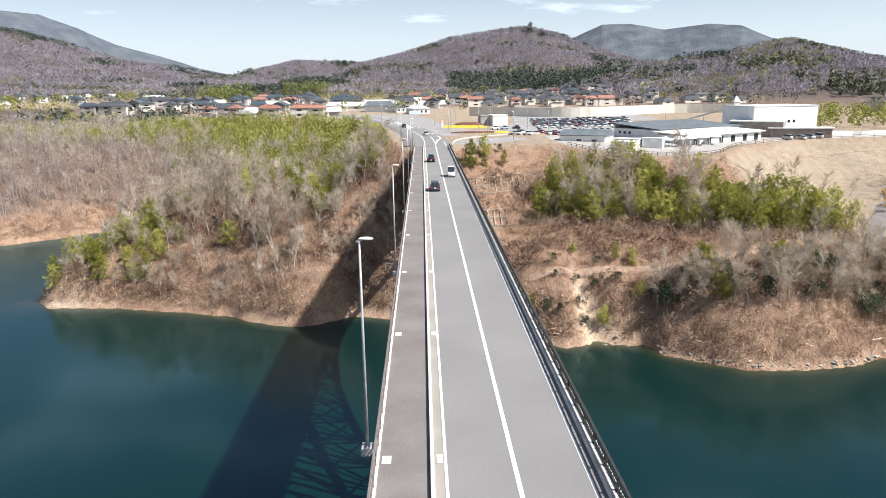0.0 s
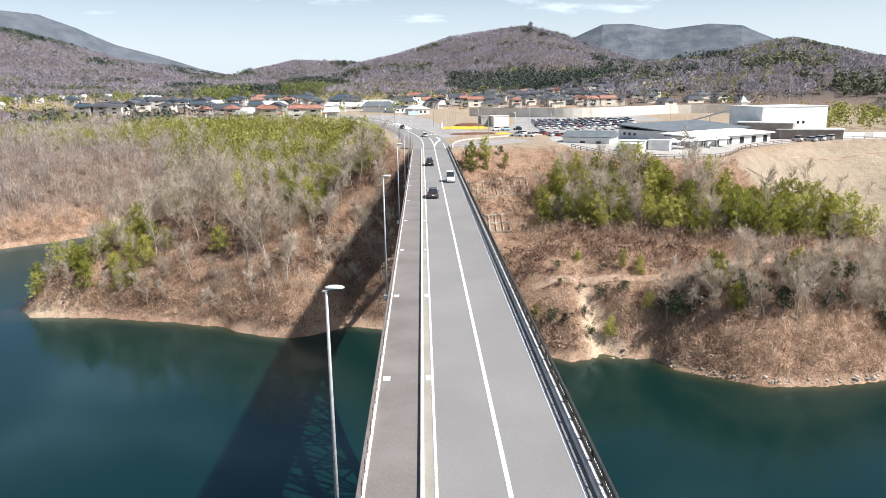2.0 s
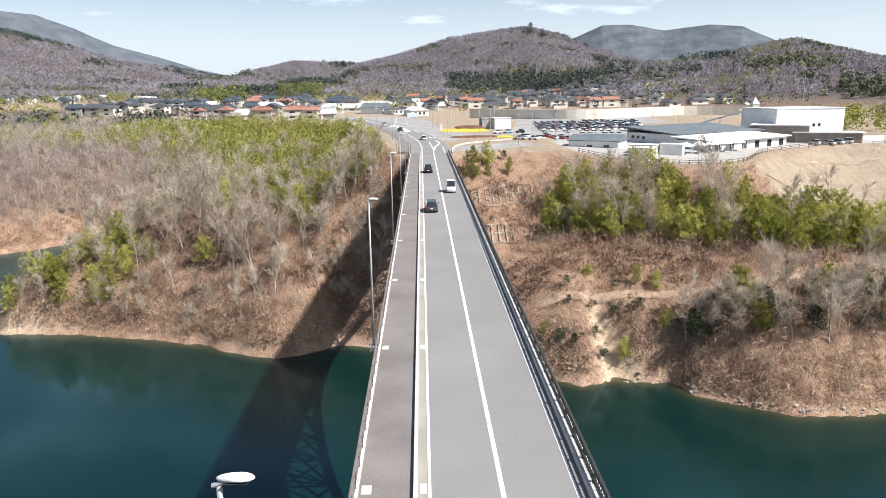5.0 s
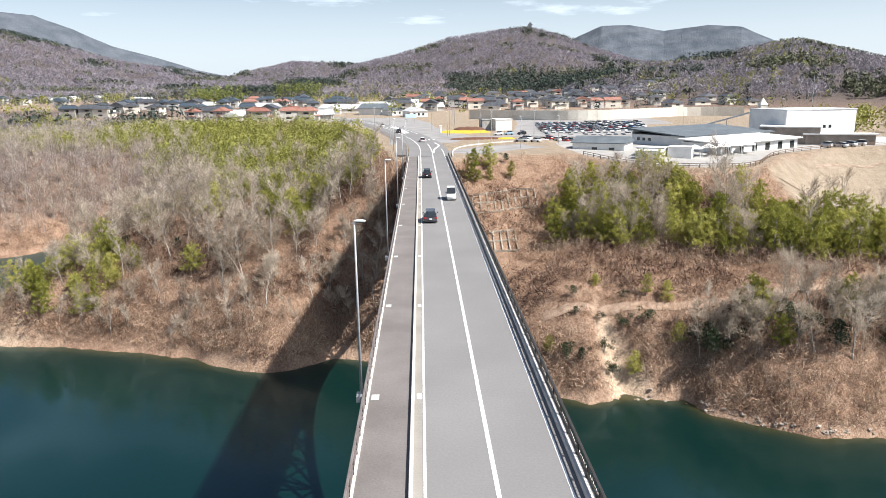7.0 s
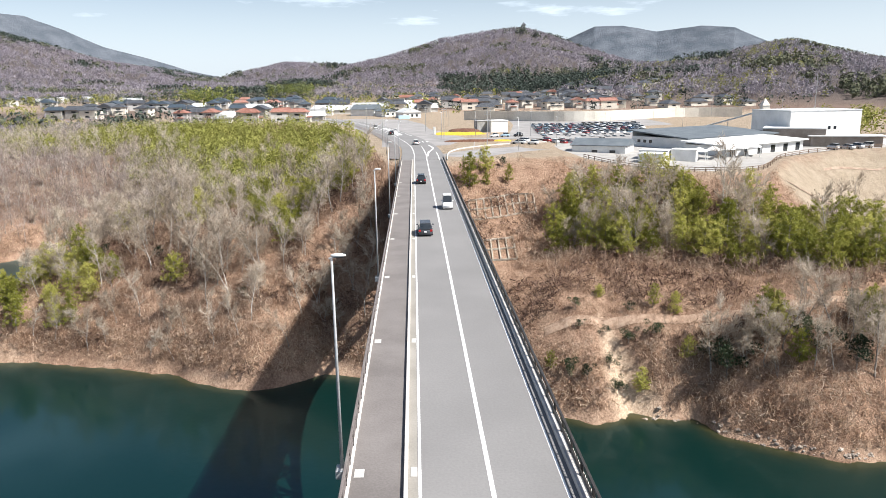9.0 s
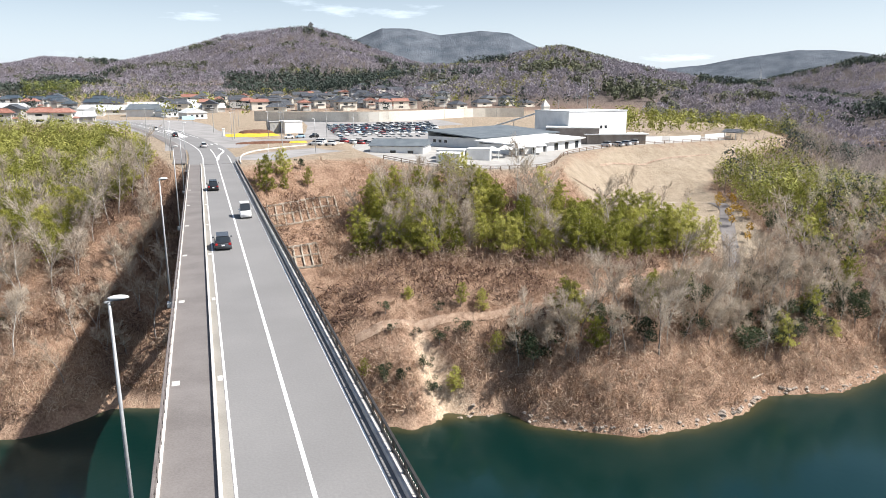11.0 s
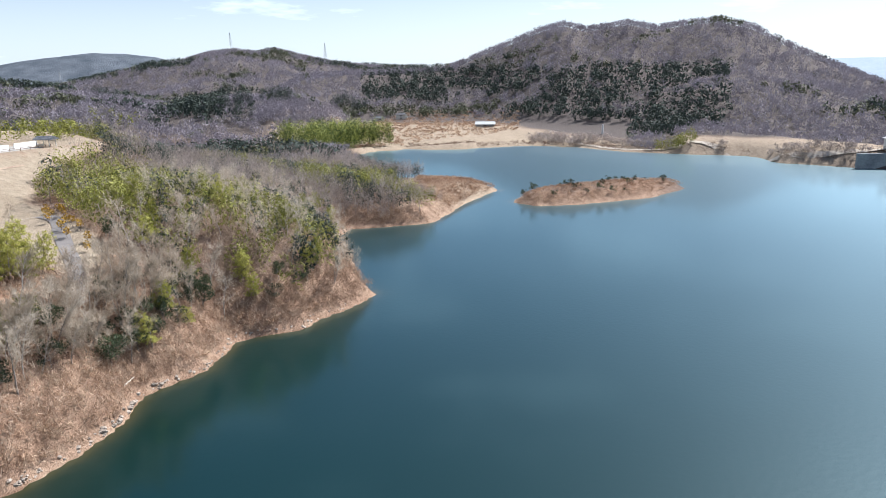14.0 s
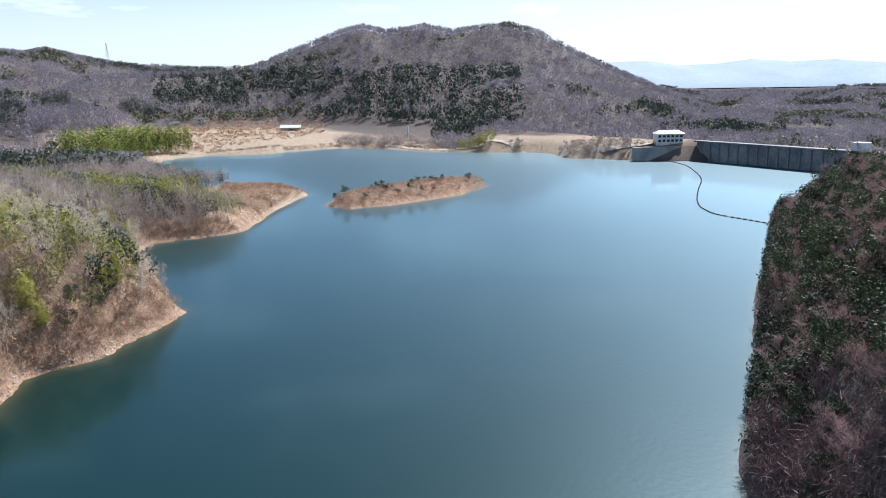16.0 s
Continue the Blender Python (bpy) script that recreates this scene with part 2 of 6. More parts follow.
BRUSH = material("dry_brush", [(0.16, 0.09, 0.057), (0.335, 0.207, 0.136), (0.47, 0.32, 0.218), (0.59, 0.445, 0.32)], 0.95, 0.08, 5, spread=0.5, island=True, leaf=0.3)
# The lilac-grey tint stands in for distance haze on the far hillsides.
WOOD_BARE_HAZED = material("leafless_woods", [(0.18, 0.161, 0.184), (0.245, 0.222, 0.252), (0.315, 0.288, 0.322)], 0.95, 0.02, 6, spread=0.14, island=True, leaf=0.2)
WOOD_GREEN = material("conifer_woods", [(0.062, 0.07, 0.045), (0.1, 0.108, 0.066), (0.145, 0.15, 0.095)], 0.9, 0.03, 6, spread=0.35, island=True, leaf=0.12)
WOOD_PINE = material("pine_woods", [(0.12, 0.13, 0.025), (0.225, 0.228, 0.052), (0.34, 0.335, 0.1)], 0.9, 0.13, 6, spread=0.4, island=True, leaf=0.2)
EVERGREEN_FAR = material("cedar_woods", [(0.03, 0.043, 0.036), (0.05, 0.066, 0.054), (0.075, 0.092, 0.074)], 0.9, 0.08, 6, spread=0.3, island=True, leaf=0.12)
YELLOW_BLOOM = material("yellow_flowers", [(0.45, 0.3, 0.02), (0.62, 0.45, 0.05)], 0.9, 1.5, 6)
BROWN_BED = material("brown_hedge", [(0.09, 0.04, 0.025), (0.17, 0.085, 0.055)], 0.9, 1.0, 8, 0.5)
ORANGE_LEAF = material("orange_leaves", [(0.35, 0.2, 0.02), (0.5, 0.33, 0.06)], 0.9, 1.0, 8)
ROCK = material("shore_rock", [(0.16, 0.13, 0.105), (0.3, 0.25, 0.21), (0.45, 0.39, 0.33)], 0.9, 0.8, 8, 0.4, spread=0.3)
BLACK = material("black_plastic", [(0.012, 0.012, 0.013), (0.025, 0.025, 0.026)], 0.6, 2, 6)
RED_LAMP = material("red_lens", [(0.35, 0.01, 0.01), (0.45, 0.02, 0.02)], 0.3, 2, 4)
SIGN_BLUE = material("blue_sign", [(0.42, 0.56, 0.63), (0.5, 0.63, 0.69)], 0.6, 1, 4)

# ---------------------------------------------------------------- the lie of the land
WATER_Z = -38.0
CX, CY, EYE_Z = 0.6, 44.0, 16.5       # from where the far ridges' bearings are given
NEAR_SHORE = [(-420, -60), (-150, -40), (-40, -10), (0, 0), (30, 8), (60, 14), (92, 11), (111, 3), (137, -6), (184, -24), (208, -34),
              (285, -64), (332, -102), (372, -152), (398, -180)]
DAM_SHORE = [(436, -147), (493, -103), (497, -72), (507, -43), (523, -8), (560, 3), (570, 18), (572, 50), (577, 95), (613, 137), (625, 183),
             (600, 215), (580, 243), (571, 285), (542, 306), (516, 303), (485, 291)]
SPIT_SHORE = [(450, 275), (410, 240), (372, 200), (374, 158), (357, 141), (328, 145), (288, 144), (264, 144), (254, 155), (244, 170), (215, 165),
              (200, 148), (175, 133), (166, 123)]
RIGHT_SHORE = [(153, 124), (137, 128), (123, 138), (108, 134), (95, 137), (86, 133), (74, 131), (63, 132), (55, 137), (49, 141), (47, 146), (37, 147),
               (30, 146), (20, 152), (5, 163)]
LEFT_SHORE = [(-9, 169), (-18, 172), (-26, 166), (-31, 164), (-37, 166), (-49, 173), (-61, 177), (-73, 181), (-99, 183), (-104, 190), (-98, 215),
              (-96, 245), (-104, 280), (-112, 292), (-127, 290), (-142, 275), (-157, 264), (-220, 235), (-420, 200)]
LAKE = NEAR_SHORE + DAM_SHORE + SPIT_SHORE + RIGHT_SHORE + LEFT_SHORE
ISLAND = [(322, 126), (314, 112), (322, 95), (340, 76), (351, 64), (379, 52), (391, 48), (396, 58), (385, 80), (365, 102), (345, 122)]
PLATEAU = [(-6, 207), (10, 207), (20, 215), (42, 216), (53, 201), (69, 193), (83, 197), (103, 225), (131, 244), (184, 253), (215, 262), (240, 300),
           (230, 380), (300, 480), (420, 620), (520, 1500), (-900, 1500), (-640, 600), (-300, 520), (-130, 480), (-60, 420), (-30, 330), (-13, 255)]
MEADOW = [(92, 178), (98, 163), (106, 156), (115, 160), (119, 172), (131, 192), (146, 220), (166, 238), (215, 258), (215, 262), (184, 253), (131, 244), (103, 225), (84, 197)]
# bearing (degrees clockwise from +y) and slope of the sight line to the ridge, ridge distance, foot distance
RIDGES = {
    "west_hill": (2200, 1000, [(-34, .075), (-29, .066), (-27.8, .06), (-26, .053), (-22.6, .037), (-19, .027), (-13.7, .008), (-11, -.005)]),
    "low_hill": (2500, 1300, [(-17, .0), (-15, .015), (-13.7, .02), (-9.8, .0355), (-5.5, .032), (-4, .030), (0, .01)]),
    "tower_hill": (1850, 950, [(-9, .0), (-5.5, .028), (-2, .041), (2.4, .063), (6, .0715), (8.7, .075), (11.2, .062), (13.8, .046), (16.7, .031),
                               (19.6, .022), (24, .0)]),
    "round_hill": (1150, 560, [(14, .0), (17, .017), (19.6, .021), (23.5, .035), (26.5, .046), (28, .049), (30.2, .038), (32.8, .027), (35.5, .016),
                               (39, .004), (44.3, -.009), (48, -.02)]),
    "pylon_hill": (2500, 1200, [(41, .0), (44.3, .008), (48.5, .026), (50.6, .031), (52.6, .041), (54.4, .044), (56.1, .041), (57.4, .0455), (59.1, .038),
                                (61.7, .028), (66, .0205), (69, .019), (73, .0)]),
    "lake_mountain": (1250, 860, [(60, .01), (62.6, .0145), (65.3, .014), (69.3, .0155), (71.4, .022), (73.5, .038), (75.7, .051), (77.9, .066), (79.7, .073),
                                  (81.4, .065), (84.5, .072), (86.6, .064), (88.8, .069), (91, .071), (93.2, .061), (95.4, .040), (98, .018), (100.5, -.001),
                                  (103.9, -.028), (107.5, -.05), (112, -.09)]),
    "valley_side": (1700, 900, [(100, -.06), (104, -.046), (106.3, -.037), (108.2, -.03), (109.7, -.025), (111.5, -.033), (113.4, -.03), (115.4, -.022), (117.4, -.023), (135, -.01)]),
    "wooded_knoll": (800, 590, [(36, -.06), (40, -.035), (43.9, -.022), (46.9, -.024), (48.7, -.035), (51.1, -.026), (53.6, -.019), (55.3, -.018), (59.5, -.022),
                                (62.1, -.045), (64.2, -.065), (67, -.09)]),
}
BACKDROPS = {
    "west": (3600, [(-40, .10), (-33, .1), (-29.1, .0962), (-27.2, .0931), (-24.9, .0781), (-22.5, .0588), (-19.6, .0454), (-16.9, .0298), (-14.9, .0224), (-11, .0)]),
    "twin": (4300, [(7, .03), (11.2, .0588), (14.1, .0805), (16.2, .0801), (18.7, .0715), (21.8, .077), (24.1, .0725), (26.4, .0539), (29, .0355), (34, .0)]),
    "blue": (4100, [(31, .0), (34.6, .0222), (38.6, .0289), (41.6, .0379), (44.7, .0444), (46.8, .0437), (48.9, .0394), (50.6, .0315), (56, .0)]),
    "south": (4300, [(92, .015), (98, .0234), (101.7, .0232), (103.8, .0172), (106.5, .0181), (108.8, .0225), (111.4, .0184), (114.2, .0195), (117.2, .014), (135, .02)]),
}


def lattice(ix, iy, seed):
    h = (ix.astype(np.int64) * 374761393 + iy.astype(np.int64) * 668265263 + seed * 974634611) & 0xFFFFFFFF
    h = ((h ^ (h >> 13)) * 1274126177) & 0xFFFFFFFF
    return ((h ^ (h >> 16)) & 0xFFFF) / 65535.0


def fbm(x, y, size, octaves=4, seed=1):
    """Smooth noise about zero, -1 to 1, whose largest lumps measure size metres."""
    x, y = np.asarray(x, float), np.asarray(y, float)
    total, amp, norm = np.zeros_like(x), 1.0, 0.0
    for o in range(octaves):
        u, v = x / size * 2 ** o + 37.7 * o, y / size * 2 ** o - 11.3 * o
        i, j = np.floor(u), np.floor(v)
        fx, fy = u - i, v - j
        fx, fy = fx * fx * (3 - 2 * fx), fy * fy * (3 - 2 * fy)
        a = lattice(i, j, seed + o) * (1 - fx) + lattice(i + 1, j, seed + o) * fx
        b = lattice(i, j + 1, seed + o) * (1 - fx) + lattice(i + 1, j + 1, seed + o) * fx
        total += amp * ((a * (1 - fy) + b * fy) * 2 - 1)
        norm += amp
        amp *= 0.5
    return total / norm


def inside_of(poly, x, y):
    """Signed distance to a closed outline, positive inside."""
    x, y = np.asarray(x, float), np.asarray(y, float)
    best, within = np.full(x.shape, 1e9), np.zeros(x.shape, bool)
    for (ax, ay), (bx, by) in zip(poly, poly[1:] + poly[:1]):
        dx, dy = bx - ax, by - ay
        t = np.clip(((x - ax) * dx + (y - ay) * dy) / (dx * dx + dy * dy), 0, 1)
        best = np.minimum(best, (x - ax - t * dx) ** 2 + (y - ay - t * dy) ** 2)
        if ay != by:
            within ^= ((ay > y) != (by > y)) & (x < (bx - ax) * (y - ay) / (by - ay) + ax)
    return np.where(within, 1, -1) * np.sqrt(best)


def step(lo, hi, v):
    t = np.clip((v - lo) / (hi - lo), 0, 1)
    return t * t * (3 - 2 * t)


def shore_distance(x, y):
    """Metres inland from the water's edge, negative on the lake."""
    wob = fbm(x, y, 9, 3, 5) * 1.6
    return np.maximum(-inside_of(LAKE, x, y), inside_of(ISLAND, x, y)) + wob


def plateau_z(x, y):
    """The level ground beyond the bridge, a little lower in the market yard."""
    return -0.3 + 0.028 * np.maximum(0, y - 500) - 2.1 * step(38, 56, x) * step(330, 288, y)


def ground_z(x, y, detail=True):
    x, y = np.asarray(x, float), np.asarray(y, float)
    d = shore_distance(x, y)
    rise, run = np.full(x.shape, 24.0), np.full(x.shape, 14.0)

    def zone(w, a, s):
        nonlocal rise, run
        rise, run = rise * (1 - w) + a * w, run * (1 - w) + s * w
    zone(step(-10, -60, x) * step(150, 230, y), 25 + 0.03 * np.clip(y - 230, 0, 300), 20)
    zone(step(130, 230, x), 21, 19)
    zone(step(245, 320, x) * step(495, 450, x) * step(100, 130, y), 8, 14)
    zone(np.exp(-(((x - 325) / 62) ** 2 + ((y - 165) / 50) ** 2)), 6, 9)
    zone(step(455, 510, x) * step(-60, -10, y), 10, 70)
    zone(step(455, 480, x) * step(10, -60, y), 13, 6)
    zone(step(500, 525, x) * step(75, 50, y) * step(-92, -70, y), 11, 9)
    zone(step(70, 30, y) * step(430, 380, x), 44 - 9 * step(120, 175, x), 22)
    down = (x - 450) * 0.61 - (y + 137) * 0.79
    zone(step(6, 60, down) * step(380, 420, x), -34, 20)
    zone((inside_of(ISLAND, x, y) > -12) * 1.0, 7.5, 10)
    bank = WATER_Z + np.where(d > 0, rise * (1 - np.exp(-np.maximum(d, 0) / run)), -7 * (1 - np.exp(np.minimum(d, 0) / 15)))
    n = fbm(x, y, 42, 5, 3)
    bank = bank + np.clip(d / 14, 0, 1) * n * np.minimum(3.2, rise * 0.16)
    # a path terrace and a raw sandy scar on the right bank
    dp = -inside_of(PLATEAU, x, y)
    fall = 0.66 + 0.2 * step(35, 52, x) - 0.36 * step(112, 150, x)
    out = np.maximum(dp, 0)
    reach = 50.0 + (14.5 / fall - 50.0) * step(38, 56, x)
    pl = plateau_z(x, y) - fall * np.minimum(out, reach) - 1.6 * np.maximum(out - reach, 0) + np.clip(dp / 12, 0, 1) * n * 1.5
    pl = np.minimum(pl, WATER_Z + 1.15 * d)
    z = np.where(np.abs(bank - pl) < 3, np.maximum(bank, pl) + (3 - np.abs(bank - pl)) ** 2 / 12, np.maximum(bank, pl))
    z = np.where(dp <= 0, np.maximum(bank * 0 + plateau_z(x, y), bank * 0 - 99), z)
    if detail:
        z = z - 3.0 * np.exp(-(((x - 37.0 + (y - 151) * 0.3) / 2.6) ** 2 + ((y - 151) / 8) ** 2)) * (d > 0)
    # hills
    az, r = np.degrees(np.arctan2(x - CX, y - CY)), np.hypot(x - CX, y - CY)
    hn = fbm(x, y, 260, 5, 9)
    for name, (far, foot, line) in RIDGES.items():
        a, e = [p[0] for p in line], [p[1] for p in line]
        crest = EYE_Z + np.interp(az, a, e) * far
        mask = step(a[0] - 6, a[0], az) * step(a[-1] + 6, a[-1], az)
        if name == "lake_mountain":
            foot = np.interp(az, [60, 74, 80, 90, 105], [930, 900, 760, 640, 610])
        wob = 1 + 0.10 * fbm(x, y, 400, 3, 21)
        t = step(foot * wob, far, r) if name != "wooded_knoll" else step(foot, far, r)
        back = 1 - 0.6 * step(far * 1.01, far * 1.6, r)
        base = np.where(dp < 0, plateau_z(x, y), np.maximum(-34, bank))
        hz = base + (crest - base) * t * back + hn * t * (1 - t) * np.minimum(60, (far - foot) * 0.07) * 2.2
        on = (r > foot * 0.9) & (mask > 0.001) & (d > 0)
        z = np.where(on, np.maximum(z, base + (hz - base) * mask), z)
    return z


def raw_scar(x, y):
    """Below 1 inside the sandy scar, which widens towards the water."""
    return np.hypot((x - 36.8 + (y - 151) * 0.3) / np.clip(4.2 - (y - 147) * 0.22, 1.2, 4.2), (y - 151.5) / 8.5)


def field(n_az, r0, r1, ratio):
    fine = np.linspace(-36, 124, n_az)
    coarse = np.linspace(124, 324, 48)[1:-1]
    az = np.radians(np.concatenate([fine, coarse]))
    rings = r0 * ratio ** np.arange(int(math.log(r1 / r0) / math.log(ratio)) + 2)
    rings[0] = 0.01                    # closes the middle
    a, r = np.meshgrid(az, rings)
    return CX + r * np.sin(a), CY + r * np.cos(a), len(az), len(rings)


def mesh_np(name, verts, faces, mat, smooth=False):
    """A mesh from arrays: vertices (n, 3) and faces (m, 3 or 4)."""
    verts, faces = np.asarray(verts, np.float32), np.asarray(faces, np.int32)
    k = faces.shape[1]
    me = bpy.data.meshes.new(name)
    me.vertices.add(len(verts))
    me.vertices.foreach_set("co", verts.ravel())
    me.loops.add(faces.size)
    me.loops.foreach_set("vertex_index", faces.ravel())
    me.polygons.add(len(faces))
    me.polygons.foreach_set("loop_start", np.arange(len(faces), dtype=np.int32) * k)
    if smooth:
        me.polygons.foreach_set("use_smooth", np.ones(len(faces), bool))
    me.update(calc_edges=True)
    me.validate()
    me.materials.append(mat)
    return me


def build_ground():
    x, y, na, nr = field(410, 6, 4700, 1.0175)
    z = ground_z(x, y)
    i, j = np.meshgrid(np.arange(nr - 1), np.arange(na), indexing="ij")
    k = (j + 1) % na
    quads = np.stack([i * na + j, i * na + k, (i + 1) * na + k, (i + 1) * na + j], -1).reshape(-1, 4)[:, ::-1]
    me = mesh_np("ground", np.stack([x, y, z], -1).reshape(-1, 3), quads, EARTH, True)
    d, r = shore_distance(x, y), np.hypot(x - CX, y - CY)
    dp = inside_of(PLATEAU, x, y)
    meadow = step(-2, 3, dp) * step(560, 500, r) * 0.9
    emb = step(-3, 2, inside_of(MEADOW, x, y) + fbm(x, y, 15, 3, 13) * 3)
    thick = np.maximum(step(-60, -80, x) * step(235, 260, y), step(104, 130, x) * step(70, 90, y)) * (1 - step(-3, 2, inside_of(MEADOW, x, y))) * step(6, 14, d)
    tip = np.exp(-(((x - 335) / 45) ** 2 + ((y - 150) / 22) ** 2))
    foot = np.interp(np.degrees(np.arctan2(x - CX, y - CY)), [50, 56, 60, 74, 80, 90, 105], [560, 640, 930, 860, 720, 610, 590])
    fields = step(500, 540, x) * step(foot, foot * 0.93, r) * step(-60, -20, y) * step(40, 140, y + (760 - x) * 0.15)
    shelf = step(498, 510, x) * step(-98, -84, y) * step(85, 60, y) * step(foot * 1.03, foot * 0.98, r)
    meadow = np.clip(np.maximum.reduce([meadow, emb, shelf * 0.75, tip * 0.8, fields * 0.85, step(600, 700, y) * step(1100, 950, r) * (x < 100) * 0.7]), 0, 1)
    stone = np.clip(step(1.2, 0.2, d) * 0.2 * step(-0.4, 0.3, fbm(x, y, 12, 2, 17)) + np.exp(-raw_scar(x, y) ** 4) * 1.1
                    + np.exp(-(((x + 96) / 9) ** 2 + ((y - 185) / 5) ** 2)), 0, 1) * (r < 420) * (y > 60)
    # The near bank takes the dark floor tone as its painted shade.
    woods = np.clip(np.maximum.reduce([step(420, 700, r), step(70, 40, y), 0.6 * thick]), 0, 1) * (1 - meadow)
    col = me.color_attributes.new("zone", "FLOAT_COLOR", "POINT")
    col.data.foreach_set("color", np.stack([meadow, stone, woods, np.ones_like(d)], -1).astype(np.float32).ravel())
    return tagged(new("ground", me), "brown winter hillsides and dry meadows round the lake", "ground", kind="structure")


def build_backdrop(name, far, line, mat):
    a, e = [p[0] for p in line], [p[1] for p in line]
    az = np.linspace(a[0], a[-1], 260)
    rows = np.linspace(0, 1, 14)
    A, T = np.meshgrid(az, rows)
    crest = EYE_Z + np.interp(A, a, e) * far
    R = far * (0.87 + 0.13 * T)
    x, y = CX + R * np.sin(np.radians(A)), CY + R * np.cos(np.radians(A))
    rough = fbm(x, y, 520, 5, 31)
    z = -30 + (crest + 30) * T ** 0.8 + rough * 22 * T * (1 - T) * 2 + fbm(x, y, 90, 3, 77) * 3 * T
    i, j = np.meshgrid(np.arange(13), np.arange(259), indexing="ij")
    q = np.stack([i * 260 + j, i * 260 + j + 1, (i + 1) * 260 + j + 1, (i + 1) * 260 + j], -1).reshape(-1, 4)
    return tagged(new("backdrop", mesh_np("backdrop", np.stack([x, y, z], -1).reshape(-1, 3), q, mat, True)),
                  "distant wooded mountain ridge with haze put into its blue-grey colour", "mountain", kind="structure")


# Distance haze is mixed into these ridges' blue-grey and pale blue base colours.
HILL_HAZE_BLUE = material("haze_blue_woods", [(0.075, 0.09, 0.108), (0.105, 0.12, 0.142), (0.14, 0.155, 0.18)], 1.0, 0.012, 14, 0.5, spec=0.0)
HILL_HAZE_PALE = material("haze_pale_woods", [(0.30, 0.36, 0.43), (0.36, 0.42, 0.49)], 1.0, 0.004, 12, 0.0, spec=0.0)
build_ground()
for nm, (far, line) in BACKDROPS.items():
    build_backdrop(nm, far, line, HILL_HAZE_PALE if nm == "south" else HILL_HAZE_BLUE)


def build_water():
    x, y, na, nr = field(330, 6, 760, 1.02)
    i, j = np.meshgrid(np.arange(nr - 1), np.arange(na), indexing="ij")
    k = (j + 1) % na
    quads = np.stack([i * na + j, i * na + k, (i + 1) * na + k, (i + 1) * na + j], -1).reshape(-1, 4)
    me = mesh_np("water", np.stack([x, y, np.full_like(x, WATER_Z)], -1).reshape(-1, 3), quads, WATER)
    rim = np.exp(np.minimum(shore_distance(x, y), 0) / (1.3 + 0.5 * fbm(x, y, 30, 2, 23))) * 0.85
    at = me.attributes.new("shallow", "FLOAT", "POINT")
    at.data.foreach_set("value", rim.astype(np.float32).ravel())
    tagged(new("water", me), "calm deep green reservoir water", "lake", kind="structure")


build_water()

# ---------------------------------------------------------------- building helpers
def part(name, bm, mat, parent=None, label="", smooth=False):
    me = bpy.data.meshes.new(name)
    bm.to_mesh(me)
    bm.free()
    if smooth:
        me.polygons.foreach_set("use_smooth", np.ones(len(me.polygons), bool))
    me.materials.append(mat)
    ob = new(name, me)
    if parent is not None:
        ob.parent = parent
    return tagged(ob, label)


def piece(name, me, parent, m):
    """One more object on a mesh that alike pieces share."""
    ob = new(name, me)
    ob.parent = parent
    ob.matrix_basis = m
    return ob


def add_box(bm, x0, x1, y0, y1, z0, z1, bevel=0.0):
    r = bmesh.ops.create_cube(bm, size=1)
    bmesh.ops.transform(bm, matrix=Matrix.Translation(((x0 + x1) / 2, (y0 + y1) / 2, (z0 + z1) / 2)) @ Matrix.Diagonal((x1 - x0, y1 - y0, z1 - z0, 1)), verts=r["verts"])
    if bevel:
        es = {e for v in r["verts"] for e in v.link_edges}
        bmesh.ops.bevel(bm, geom=list(es), offset=bevel, segments=1, affect="EDGES")
    return bm


def box(x0, x1, y0, y1, z0, z1, bevel=0.0):
    return add_box(bmesh.new(), x0, x1, y0, y1, z0, z1, bevel)


def add_bar(bm, a, b, w, h=None, sides=4, w2=None):
    """A prism from a to b: square or round, tapered to w2."""
    a, b = Vector(a), Vector(b)
    q = (b - a).to_track_quat("Z", "Y").to_matrix().to_4x4()
    r = bmesh.ops.create_cone(bm, cap_ends=True, segments=sides, radius1=w / 2 * (1.414 if sides == 4 else 1), radius2=(w2 or w) / 2 * (1.414 if sides == 4 else 1), depth=(b - a).length)
    m = Matrix.Translation((a + b) / 2) @ q @ Matrix.Diagonal((1, (h or w) / w, 1, 1)) @ (Matrix.Rotation(radians(45), 4, "Z") if sides == 4 else Matrix.Identity(4))
    bmesh.ops.transform(bm, matrix=m, verts=r["verts"])
    return bm


def bar(a, b, w, h=None, sides=4, w2=None):
    return add_bar(bmesh.new(), a, b, w, h, sides, w2)


def mesh_of(name, bm, mat, smooth=False):
    me = bpy.data.meshes.new(name)
    bm.to_mesh(me)
    bm.free()
    if smooth:
        me.polygons.foreach_set("use_smooth", np.ones(len(me.polygons), bool))
    me.materials.append(mat)
    return me


def empty(name, x=0, y=0, z=0, rz=0):
    ob = new(name)
    ob.matrix_basis = pose(x, y, z, 0, 0, rz)
    return ob


